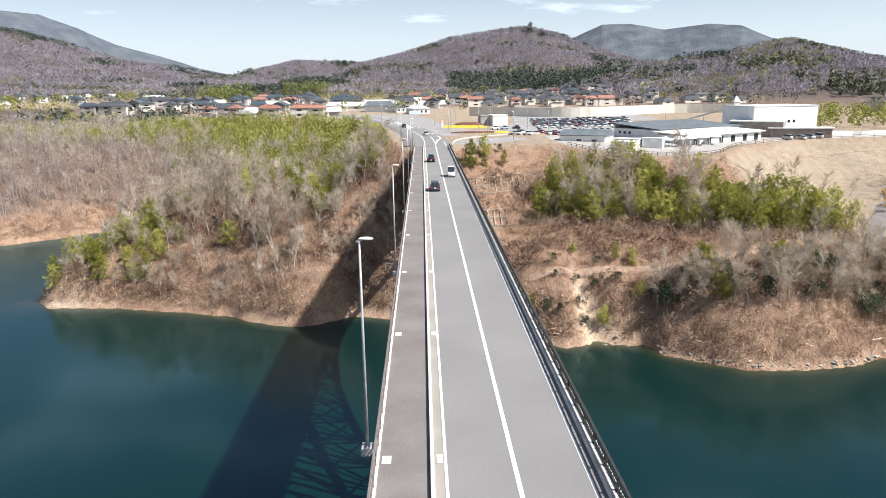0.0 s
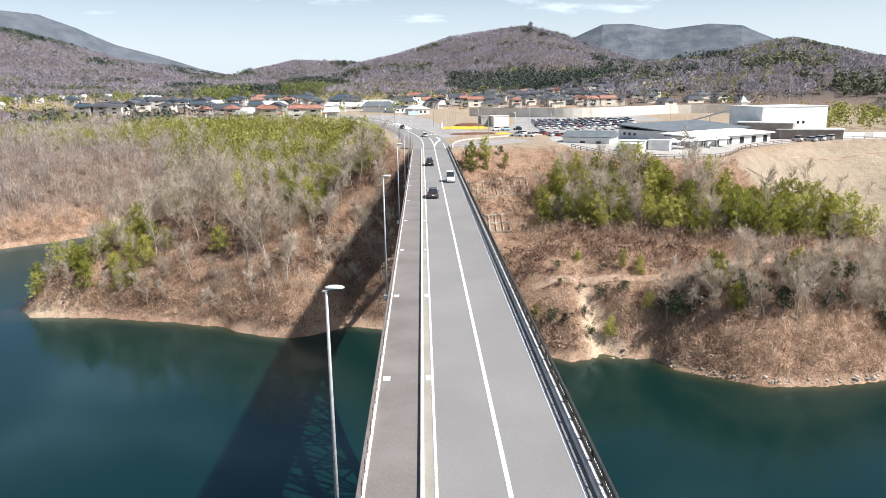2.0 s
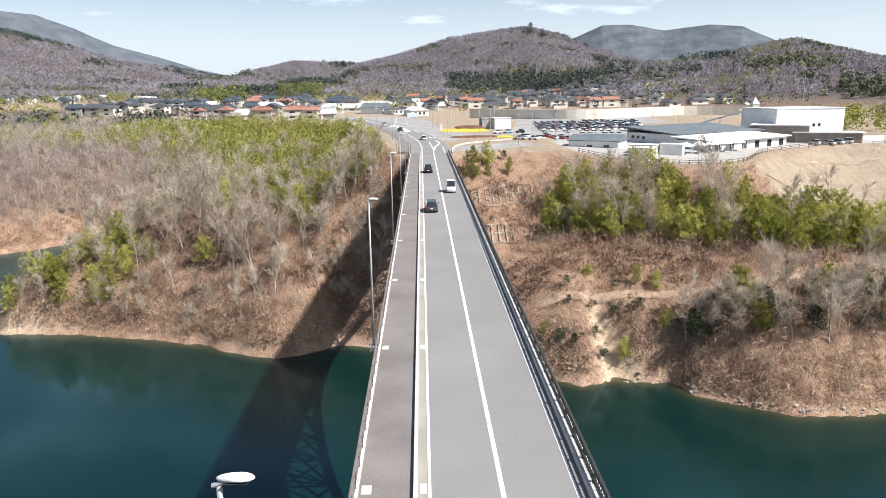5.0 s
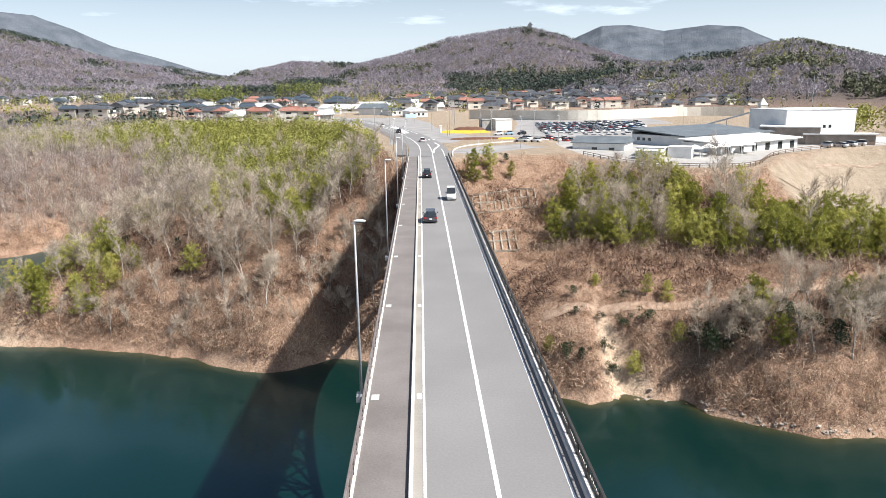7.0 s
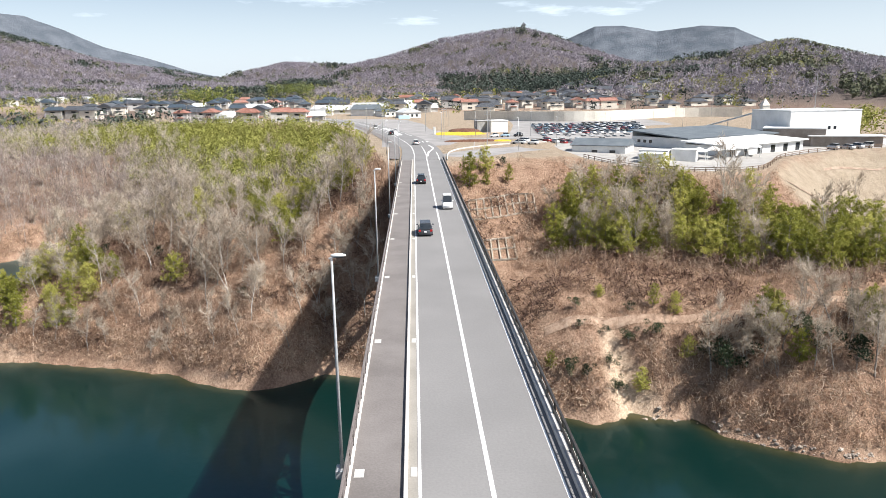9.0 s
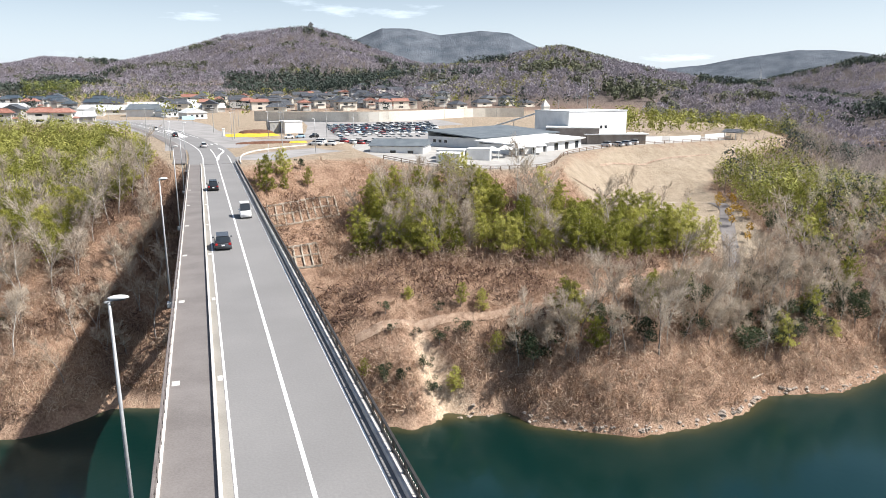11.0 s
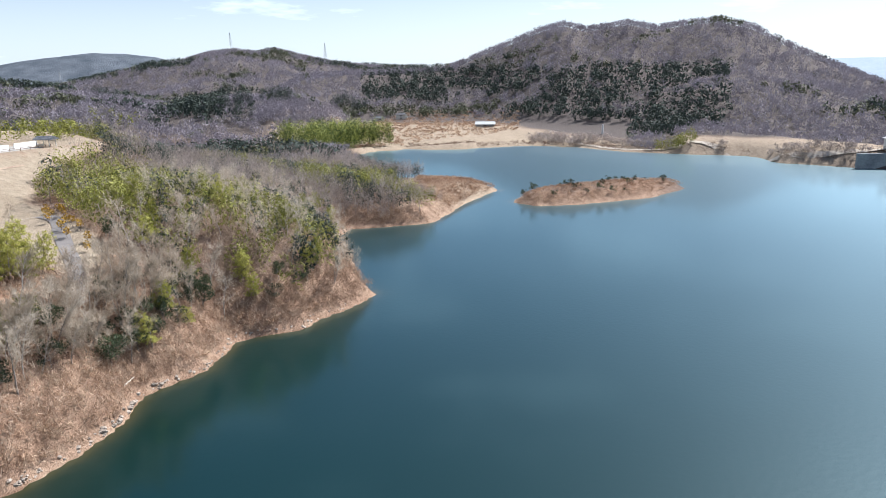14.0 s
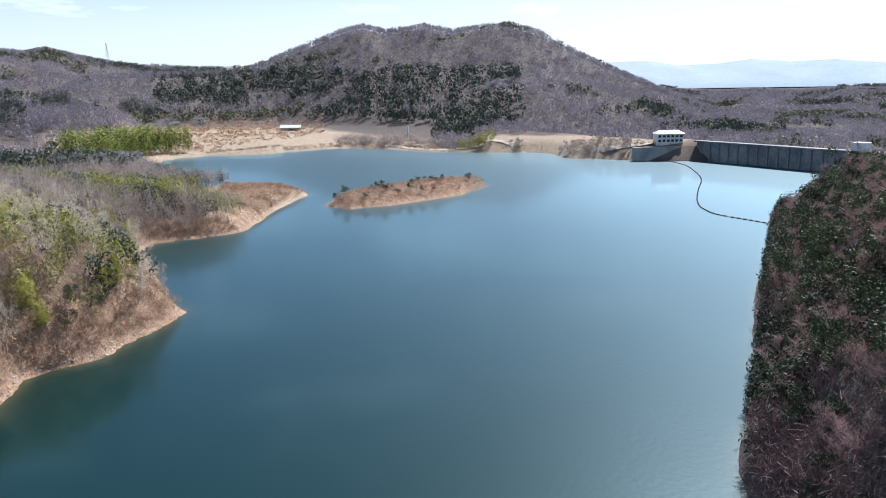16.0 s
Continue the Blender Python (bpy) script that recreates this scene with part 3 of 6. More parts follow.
def strip(points, width, z=0.0, dz=None):
    """A flat ribbon of that width along points (x, y), following the height z or dz(x, y)."""
    bm = bmesh.new()
    pts = [Vector((p[0], p[1])) for p in points]
    rows = []
    for i, p in enumerate(pts):
        a, b = pts[max(0, i - 1)], pts[min(len(pts) - 1, i + 1)]
        t = (b - a).normalized()
        nrm = Vector((-t.y, t.x)) * (width / 2)
        row = []
        for s in (1, -1):
            q = p + nrm * s
            row.append(bm.verts.new((q.x, q.y, z if dz is None else dz(q.x, q.y) + z)))
        rows.append(row)
    for r0, r1 in zip(rows, rows[1:]):
        bm.faces.new((r0[0], r0[1], r1[1], r1[0]))
    bmesh.ops.recalc_face_normals(bm, faces=bm.faces)
    if bm.faces and sum(f.normal.z for f in bm.faces) < 0:
        bmesh.ops.reverse_faces(bm, faces=bm.faces)
    return bm


def curve_through(points, n=8):
    """Points of a smooth line through the given ones."""
    out = []
    p = [Vector(q) for q in points]
    for i in range(len(p) - 1):
        a, b, c, d = p[max(0, i - 1)], p[i], p[i + 1], p[min(len(p) - 1, i + 2)]
        for k in range(n):
            t = k / n
            out.append(0.5 * ((2 * b) + (c - a) * t + (2 * a - 5 * b + 4 * c - d) * t * t + (3 * b - a - 3 * c + d) * t ** 3))
    out.append(p[-1])
    return out


# ---------------------------------------------------------------- the bridge
GUTTER = material("gutter_concrete", [(0.21, 0.195, 0.175), (0.25, 0.235, 0.21), (0.29, 0.272, 0.245)], 0.9, 0.3, 30)
Y0, Y1 = -75.0, 212.0                  # ends of the deck
bridge = empty("bridge", 0, 0, 0)
tagged(bridge, "long steel deck bridge with an asphalt road, walkway and railings", "bridge")
part("deck_slab", box(-2.32, 8.16, Y0, Y1, -0.75, -0.02), GREY_CONCRETE, bridge)
part("roadway", box(0.92, 7.62, Y0, Y1, -0.02, 0.0), ASPHALT, bridge, "grey asphalt carriageway")
part("gutter", box(0.50, 0.92, Y0, Y1, -0.02, -0.002), GUTTER, bridge, "beige concrete gutter beside the kerb")
part("walkway", box(-1.99, 0.32, Y0, Y1, -0.02, 0.02), WALK, bridge, "darker grey asphalt walkway")
part("kerb", box(0.32, 0.50, Y0, Y1, -0.02, 0.24, 0.02), CONCRETE, bridge, "pale concrete kerb beside the walkway")
part("kerb", box(-2.2, -1.99, Y0, Y1, -0.02, 0.14, 0.02), CONCRETE, bridge)
part("parapet_kerb", box(7.62, 8.14, Y0, Y1, -0.02, 0.26, 0.02), CONCRETE, bridge)
for x, w in ((1.02, 0.13), (4.09, 0.2), (7.2, 0.11)):
    part("lane_line", box(x - w / 2, x + w / 2, Y0, Y1, 0.001, 0.006), LINE, bridge, "white painted line")
DRAIN = material("drain_grating", [(0.36, 0.35, 0.335), (0.44, 0.43, 0.41), (0.5, 0.49, 0.47)], 0.8, 3, 12)
gut = mesh_of("drain_cover", box(-0.15, 0.15, -0.4, 0.4, 0, 0.012, 0.004), DRAIN)
wal = mesh_of("drain_cover", box(-0.22, 0.22, -0.35, 0.35, 0, 0.012, 0.004), DRAIN)
for k in range(-3, 9):
    y = 33.4 + 16.88 * k
    if Y0 < y < Y1:
        piece("drain_cover", gut, bridge, pose(0.76, y, 0.003))
        piece("drain_cover", wal, bridge, pose(-1.66, y, 0.022))
joint = mesh_of("expansion_joint", box(0.94, 7.60, -0.12, 0.12, 0, 0.008), RUBBER)
for y in (Y0 + 0.2, 74.0 - 75, Y1 - 0.2):
    piece("expansion_joint", joint, bridge, pose(0, y, 0.001))
for x in (-0.7, 6.6):
    part("edge_girder", box(x - 0.25, x + 0.25, Y0, Y1, -2.3, -0.75), GIRDER, bridge)
cross = mesh_of("floor_beam", box(-2.3, 8.2, -0.15, 0.15, -1.5, -0.76), GIRDER)
for k in range(36):
    piece("floor_beam", cross, bridge, pose(0, Y0 + 4 + k * 8, 0))
# two trussed arches under the deck, meeting on a river pier


def chord(y, a, b):
    mid, half = (a + b) / 2, (b - a) / 2
    return -3.2 - 31.0 * ((y - mid) / half) ** 2


for a, b in ((-58.0, 74.0), (74.0, 206.0)):
    n = 22
    ys = [a + (b - a) * i / n for i in range(n + 1)]
    for x in (-0.7, 6.6):
        bm = bmesh.new()
        for y, yn in zip(ys, ys[1:]):
            add_bar(bm, (x, y, chord(y, a, b)), (x, yn, chord(yn, a, b)), 0.8, 1.1)
        part("arch_rib", bm, GIRDER, bridge)
        for half in (0, 1):
          bm = bmesh.new()
          for i, y in enumerate(ys):
            z = chord(y, a, b)
            if z < -4.2 and (y > (a + b) / 2) == bool(half):
                add_bar(bm, (x, y, z), (x, y, -2.3), 0.45)
                nb = ys[i - 1] if y > (a + b) / 2 else ys[min(n, i + 1)]
                add_bar(bm, (x, y, z), (x, nb, -2.3), 0.35)
          part("truss_web", bm, GIRDER, bridge)
    bm = bmesh.new()
    for i, y in enumerate(ys):
        z = chord(y, a, b)
        add_bar(bm, (-0.7, y, z), (6.6, y, z), 0.4)
        if i < n:
            zn = chord(ys[i + 1], a, b)
            add_bar(bm, (-0.7, y, z), (6.6, ys[i + 1], zn), 0.3)
            add_bar(bm, (6.6, y, z), (-0.7, ys[i + 1], zn), 0.3)
        if z < -9:
            add_bar(bm, (-0.7, y, z), (6.6, y, -2.6), 0.3)
            add_bar(bm, (6.6, y, z), (-0.7, y, -2.6), 0.3)
    part("arch_bracing", bm, GIRDER, bridge)
part("pier", box(-3.5, 9.4, 71, 77, -46, -33.5, 0.4), GREY_CONCRETE, bridge)
part("abutment", box(-2.6, 8.5, Y1 - 1.0, Y1 + 3.0, -9, -0.78, 0.05), GREY_CONCRETE, bridge)

# railings
rail_r = tagged(empty("railing"), "dark brown steel railing with fine upright bars along the road", "railing", "bridge railings")
bm = add_box(bmesh.new(), -0.05, 0.05, -0.055, 0.055, 0.26, 0.94, 0.01)
add_box(bm, -0.09, 0.09, -0.1, 0.1, 0.26, 0.29)
post_r = mesh_of("post", bm, RAIL)
for k in range(int((Y1 - Y0) / 2.0)):
    piece("post", post_r, rail_r, pose(7.98, Y0 + 1 + 2.0 * k, 0))
part("handrail", box(7.91, 8.05, Y0, Y1, 0.93, 1.01, 0.02), RAIL, rail_r)
part("mid_rail", box(7.86, 7.925, Y0, Y1, 0.44, 0.58, 0.015), RAIL, rail_r)
part("lower_rail", box(7.99, 8.04, Y0, Y1, 0.34, 0.39), RAIL, rail_r)
ny = int((Y1 - Y0) / 0.26)
v0 = np.array([(-.012, -.012, .38), (.012, -.012, .38), (.012, .012, .38), (-.012, .012, .38), (-.012, -.012, .94), (.012, -.012, .94), (.012, .012, .94), (-.012, .012, .94)])
f0 = np.array([(0, 1, 5, 4), (1, 2, 6, 5), (2, 3, 7, 6), (3, 0, 4, 7)])
off = np.stack([np.full(ny, 8.02), Y0 + 0.26 * np.arange(ny), np.zeros(ny)], -1)
bal = new("baluster", mesh_np("baluster", (v0[None] + off[:, None]).reshape(-1, 3), (f0[None] + 8 * np.arange(ny)[:, None, None]).reshape(-1, 4), RAIL))
bal.parent = rail_r
tagged(bal, kind="stuff")
rail_l = tagged(empty("railing"), "grey-brown steel railing beside the walkway", "railing", "bridge railings")
post_l = mesh_of("post", add_box(bmesh.new(), -0.04, 0.04, -0.05, 0.05, 0.12, 1.02, 0.01), RAIL)
for k in range(int((Y1 - Y0) / 1.75)):
    piece("post", post_l, rail_l, pose(-2.12, Y0 + 1 + 1.75 * k, 0))
WARM_RAIL = material("grey_brown_rail_paint", [(0.12, 0.1, 0.095), (0.19, 0.17, 0.16)], 0.5, 1.5, 8)
part("handrail", box(-2.18, -2.06, Y0, Y1, 1.01, 1.09, 0.02), WARM_RAIL, rail_l, "grey-brown handrail")
for z in (0.3, 0.55, 0.8):
    part("rail", box(-2.15, -2.09, Y0, Y1, z, z + 0.06), WARM_RAIL, rail_l)


def street_lamp(x, y, z, rz=0, height=9.8, label="tall galvanised street lamp with one white head", bracket=True, group="bridge lamps"):
    lamp = tagged(empty("street_lamp", x, y, z, rz), label, "street lamp", group)
    part("pole", bar((0, 0, 0.1), (0, 0, height), 0.17, sides=10, w2=0.1), GALV, lamp, smooth=True)
    part("arm", bar((-0.12, 0, height), (0.2, 0, height + 0.1), 0.09, sides=8), GALV, lamp)
    bm = bmesh.new()
    bmesh.ops.create_uvsphere(bm, u_segments=14, v_segments=8, radius=1)
    for v in bm.verts:
        v.co.y *= 0.15 * (0.75 + 0.35 * v.co.x)
        v.co.x = v.co.x * 0.34 + 0.28
        v.co.z = height + 0.13 + v.co.z * (0.1 if v.co.z > 0 else 0.05)
    head = part("lamp_head", bm, WHITE, lamp, "white lamp head", True)
    part("lens", box(0.08, 0.5, -0.1, 0.1, height + 0.055, height + 0.075, 0.008), GLASS, head, "flat glass lens under the head")
    if bracket:
        bm = box(-0.28, 0.28, -0.32, 0.32, -0.3, 0.12, 0.03)
        add_box(bm, 0.0, 0.5, -0.22, 0.22, -0.42, -0.1, 0.02)
        part("bracket", bm, GALV, lamp, "galvanised bracket bolted to the deck edge")
    return lamp


first = street_lamp(-2.58, 34.25, 0.2)
for k in (-3, -2, -1, 1, 2, 3, 4, 5):
    copy_thing(first, pose(-2.58 + 0.1 * (k > 0), 34.25 + 33.55 * k, 0.2 - 0.35 * (k > 0)))

# ---------------------------------------------------------------- trees
rng = np.random.default_rng(7)


class Soup:
    """Collects triangles and quads for one mesh."""
    def __init__(self):
        self.v, self.f, self.n = [], [], 0

    def tube(self, a, b, ra, rb, sides=3):
        a, b = np.asarray(a, float), np.asarray(b, float)
        t = b - a
        t = t / (np.linalg.norm(t) + 1e-9)
        u = np.cross(t, (0.31, 0.92, 0.21))
        u /= np.linalg.norm(u) + 1e-9
        w = np.cross(t, u)
        ang = np.arange(sides) * 2 * np.pi / sides
        ring = np.cos(ang)[:, None] * u + np.sin(ang)[:, None] * w
        self.v += [a + ring * ra, b + ring * rb]
        for i in range(sides):
            j = (i + 1) % sides
            p = self.n
            self.f += [(p + i, p + j, p + sides + j), (p + i, p + sides + j, p + sides + i)]
        self.n += 2 * sides

    def sliver(self, a, b, w):
        a, b = np.asarray(a, float), np.asarray(b, float)
        side = np.cross(b - a, rng.normal(size=3))
        side = side / (np.linalg.norm(side) + 1e-9) * w / 2
        self.v.append(np.array([a - side, a + side, b]))
        self.f.append((self.n, self.n + 1, self.n + 2))
        self.n += 3

    def mesh(self, name, mat):
        return mesh_np(name, np.concatenate(self.v), np.array(self.f), mat)


def wander(d, amount):
    d = d + rng.normal(size=3) * amount
    return d / np.linalg.norm(d)


def bare_tree_meshes(h, lean=0.1, spread=0.55, twig_mat=None, stems=1):
    """Trunk mesh and crown mesh of a leafless tree h metres high."""
    trunk, crown = Soup(), Soup()
    for s in range(stems):
        p, d = np.array([0.0, 0, -0.4]) + rng.normal(size=3) * (0.25 if stems > 1 else 0) * (1, 1, 0), wander(np.array([0, 0, 1.0]), lean + 0.12 * (stems > 1))
        r, segs = h * (0.011 if stems > 1 else 0.014), 7
        for k in range(segs):
            q = p + d * h * 0.125 * rng.uniform(0.85, 1.15)
            r2 = r * 0.8
            trunk.tube(p, q, r, r2, 5)
            if k >= 2 or stems == 1 and k >= 2:
                for _ in range(2 if k < segs - 1 else 4):
                    a = rng.uniform(0, 2 * np.pi)
                    out = np.array([np.cos(a), np.sin(a), 0.0]) * spread + d * rng.uniform(0.55, 0.95)
                    out /= np.linalg.norm(out)
                    ln = h * rng.uniform(0.16, 0.30) * (1.15 - 0.09 * k)
                    limb = p + (q - p) * rng.uniform(0, 1)
                    rr = r2 * 0.55
                    for seg in range(3):
                        e = limb + out * ln / 3
                        trunk.tube(limb, e, rr, rr * 0.65, 3)
                        for _ in range(4):
                            tw = wander(out + np.array([0, 0, 0.16]), 0.5)
                            f = limb + (e - limb) * rng.uniform(0, 1)
                            g = f + tw * h * rng.uniform(0.07, 0.15)
                            crown.sliver(f, g, 0.08)
                            for _ in range(5):
                                c = f + (g - f) * rng.uniform(0.2, 1)
                                crown.sliver(c, c + wander(tw + np.array([0, 0, 0.14]), 0.5) * h * rng.uniform(0.045, 0.1), 0.058)
                        limb, rr = e, rr * 0.65
                        out = wander(out + np.array([0, 0, 0.14]), 0.2)
            p, r = q, r2
            d = wander(d, 0.1)
    return trunk.mesh("trunk", BARK if twig_mat else PALE_BARK), crown.mesh("crown", twig_mat or TWIG)


def tuft(soup, c, size, n, w, up=0.25):
    for _ in range(n):
        d = wander(np.array([0, 0, up]), 0.8)
        a = c + rng.normal(size=3) * size * 0.28
        soup.sliver(a - d * size * 0.3, a + d * size * rng.uniform(0.5, 1.0), w * rng.uniform(0.7, 1.3))


def pine_meshes(h, width=0.36, low=0.12):
    """Young red pine: tapered trunk, rising whorls of limbs, needle tufts in uneven tiers."""
    trunk, crown = Soup(), Soup()
    bend = rng.normal(size=2) * 0.03 * h
    tip = np.array([bend[0], bend[1], h])
    axis = lambda t: np.array([bend[0] * t * t, bend[1] * t * t, -0.4 + (h + 0.4) * t])
    for k in range(6):
        trunk.tube(axis(k / 6), axis((k + 1) / 6), h * 0.016 * (1 - k / 6.5), h * 0.016 * (1 - (k + 1) / 6.5), 5)
    t = low
    while t < 0.97:
        reach = h * width * (1 - t) ** 0.5 * rng.uniform(0.7, 1.15) * min(1, 0.55 + t * 1.6)
        n = 5 if t < 0.8 else 4
        a0 = rng.uniform(0, 6.28)
        for i in range(n):
            if rng.uniform() < 0.12:
                continue
            a = a0 + i * 2 * np.pi / n + rng.normal() * 0.25
            L = reach * rng.uniform(0.65, 1.15)
            s = axis(t)
            e = s + np.array([np.cos(a) * L, np.sin(a) * L, L * rng.uniform(0.05, 0.4)])
            trunk.tube(s, e, h * 0.005 * (1.1 - t), 0.015, 3)
            m = max(2, int(L / 0.6))
            for k in range(m):
                f = (k + 1) / m
                c = s + (e - s) * f + rng.normal(size=3) * 0.22
                tuft(crown, c, 0.58, 20, 0.11, 0.3)
        t += rng.uniform(0.055, 0.085)
    tuft(crown, tip, 0.7, 10, 0.14, 0.8)
    return trunk.mesh("trunk", BARK), crown.mesh("crown", PINE)


def broadleaf_meshes(h, wide=0.4):
    trunk, crown = Soup(), Soup()
    for k in range(5):
        trunk.tube((0, 0, h * 0.15 * k - 0.3), (0, 0, h * 0.15 * (k + 1) - 0.3), h * 0.02 * (1 - k / 6), h * 0.02 * (1 - (k + 1) / 6), 5)
    lobes = [np.array([rng.normal() * h * wide * 0.42, rng.normal() * h * wide * 0.42, h * rng.uniform(0.3, 0.85)]) for _ in range(11)]
    for c in lobes:
        trunk.tube((0, 0, h * 0.25), c, h * 0.008, 0.02, 3)
        rad = h * rng.uniform(0.12, 0.2)
        for _ in range(110):
            d = rng.normal(size=3)
            d /= np.linalg.norm(d)
            p = c + d * rad * rng.uniform(0.6, 1.05) * (1, 1, 0.8)
            crown.sliver(p, p + wander(d * 0.5 + np.array([0, 0, 0.3]), 0.7) * h * 0.038, h * 0.034)
    return trunk.mesh("trunk", BARK), crown.mesh("crown", LEAF)


BARE = [bare_tree_meshes(h, ln, sp, None, st) for h, ln, sp, st in ((13, .12, .85, 1), (15, .1, .7, 1), (11, .15, .95, 1), (14, .1, .7, 2), (10, .1, .8, 3), (16, .12, .65, 1), (12, .16, .9, 2), (14, .14, .8, 1))]
BARE_RED = [bare_tree_meshes(h, .15, .8, TWIG_RED, st) for h, st in ((8, 2), (10, 1), (7, 3))]
PINES = [pine_meshes(h, w, lo) for h, w, lo in ((7.5, .5, .08), (9, .44, .15), (6, .6, .05), (10, .4, .22), (8, .52, .1))]
BROAD = [broadleaf_meshes(h, w) for h, w in ((6, .5), (8, .42), (4.5, .6))]
WORD = {"bare": "leafless grey-brown deciduous tree on the lake's slope", "red": "leafless tree with reddish twigs on the steep bank",
        "pine": "yellow-green young pine on the slope above the lake", "broad": "dark evergreen broadleaf tree among brush on the bank"}


def plant(kind, x, y, scale=1.0, label=""):
    trunk, crown = {"bare": BARE, "red": BARE_RED, "pine": PINES, "broad": BROAD}[kind][rng.integers(0, len({"bare": BARE, "red": BARE_RED, "pine": PINES, "broad": BROAD}[kind]))]
    name = {"bare": "bare_tree", "red": "bare_tree", "pine": "pine_tree", "broad": "evergreen_tree"}[kind]
    ob = new(name)
    z = float(ground_z(np.array([x]), np.array([y]))[0])
    ob.matrix_basis = pose(x, y, z - 0.05, rng.normal() * 3, rng.normal() * 3, rng.uniform(0, 360)) @ Matrix.Diagonal((scale, scale, scale * rng.uniform(0.9, 1.1), 1))
    tagged(ob, label or WORD[kind], "tree", {"bare": "leafless trees", "red": "leafless trees", "pine": "pines", "broad": "evergreens"}[kind])
    for nm, me in (("trunk", trunk), ("crown", crown)):
        c = new(nm, me)
        c.parent = ob
    return ob


def scatter(poly, n, gap, avoid=()):
    """Up to n random places inside an outline, gap metres apart, on land and off the paving."""
    xs, ys = [p[0] for p in poly], [p[1] for p in poly]
    out = []
    cx, cy = rng.uniform(min(xs), max(xs), n * 12), rng.uniform(min(ys), max(ys), n * 12)
    ok = (inside_of(poly, cx, cy) > 0) & (shore_distance(cx, cy) > 1.6) & (inside_of(MEADOW, cx, cy) < -1) & (inside_of(PLATEAU, cx, cy) < -1)
    for x, y in zip(cx[ok], cy[ok]):
        if len(out) >= n:
            break
        if -7 < x < 13 and y > -80 and y < 225:
            continue
        if all((x - a) ** 2 + (y - b) ** 2 > gap * gap for a, b in out):
            out.append((x, y))
    return out


THICKET = []          # leafless trees that stand too close to count
# left peninsula
LEFT_SLOPE = [(-98, 184), (-60, 178), (-36, 170), (-24, 170), (-8, 172), (-8, 195), (-14, 222), (-42, 236), (-95, 246), (-96, 215)]
PINE_AREA = [(-52, 214), (-40, 225), (-14, 210), (-10, 260), (-70, 262)]
for x, y in scatter(LEFT_SLOPE, 185, 3.1):
    w = rng.uniform()
    if inside_of(PINE_AREA, np.array([x]), np.array([y]))[0] > 0 and w < 0.8:
        continue
    plant("bare" if w < 0.8 or x > -55 and w < 0.92 else "pine", x, y, rng.uniform(0.65, 1.1) * (0.7 if shore_distance(np.array([x]), np.array([y]))[0] < 9 else 1))
for x, y in scatter([(-100, 186), (-72, 183), (-66, 200), (-96, 206)], 22, 3.2):
    plant("pine", x, y, rng.uniform(0.65, 0.95))
for x, y in scatter(LEFT_SLOPE, 22, 6):
    plant("broad", x, y, rng.uniform(0.35, 0.7))
PINE_ZONE = [(-52, 214), (-40, 236), (-30, 244), (-14, 217), (-11, 300), (-20, 450), (-185, 470), (-135, 373), (-72, 262)]
for x, y in scatter([(-54, 214), (-38, 236), (-26, 234), (-13, 218), (-11, 300), (-40, 330), (-76, 300), (-70, 250)], 135, 3.5):
    plant("pine" if rng.uniform() < 0.85 else "bare", x, y, rng.uniform(0.65, 1.0))
for x, y in scatter([(-230, 250), (-160, 268), (-128, 292), (-98, 292), (-90, 250), (-70, 250), (-80, 330), (-130, 420), (-240, 430)], 260, 4.8):
    THICKET.append((x, y, rng.uniform(0.6, 0.9), "bare"))
for x, y in scatter([(-42, 204), (-15, 203), (-11, 214), (-13, 236), (-38, 228)], 38, 2.9):
    plant("pine", x, y, rng.uniform(0.7, 1.0))
# pine belt above the right bank
BELT = [(28, 182), (40, 175.5), (54, 173.5), (66, 164.5), (76, 160), (89, 161), (98, 161), (98, 169), (80, 180), (60, 191), (36, 202)]
for x, y in scatter(BELT, 150, 2.6):
    w = rng.uniform()
    if w < 0.72 or x > 74 and w < 0.9:
        plant("pine", x, y, rng.uniform(0.75, 1.15))
    else:
        plant("bare", x, y, rng.uniform(0.75, 1.05))
# right bank near the water, and the wooded cape
TERRACE = [(24, 160), (31.4, 159.2), (41.3, 158.2), (53.3, 156), (62.3, 152.4), (76.1, 151), (91.8, 154.5), (104, 156)]
BANK = [(47, 152), (52, 146), (60, 141), (71, 138.5), (88, 140.5), (108, 139.5), (124, 143), (122, 150), (106, 153), (92, 151), (76, 147.5), (62, 149), (52, 152.5)]
for x, y in scatter(BANK, 125, 2.1):
    w = rng.uniform()
    plant("broad" if w < 0.28 else "bare" if w < 0.9 else "pine", x, y, rng.uniform(0.6, 0.95) * (1.2 if w < 0.28 else 1))
CAPE = [(98, 140), (124, 141), (140, 131), (166, 125), (200, 150), (240, 174), (238, 200), (190, 200), (150, 185), (118, 165)]
for x, y in scatter(CAPE, 190, 3.7):
    w = rng.uniform()
    if w < 0.5:
        THICKET.append((x, y, rng.uniform(0.6, 0.95), "bare"))
    else:
        plant("broad" if w < 0.8 else "pine", x, y, rng.uniform(0.6, 1.0))
for x, y in scatter([(20, 152), (34, 149), (46, 149), (50, 158), (30, 166)], 16, 3.0):
    plant("broad" if rng.uniform() < 0.5 else "pine", x, y, rng.uniform(0.35, 0.55))
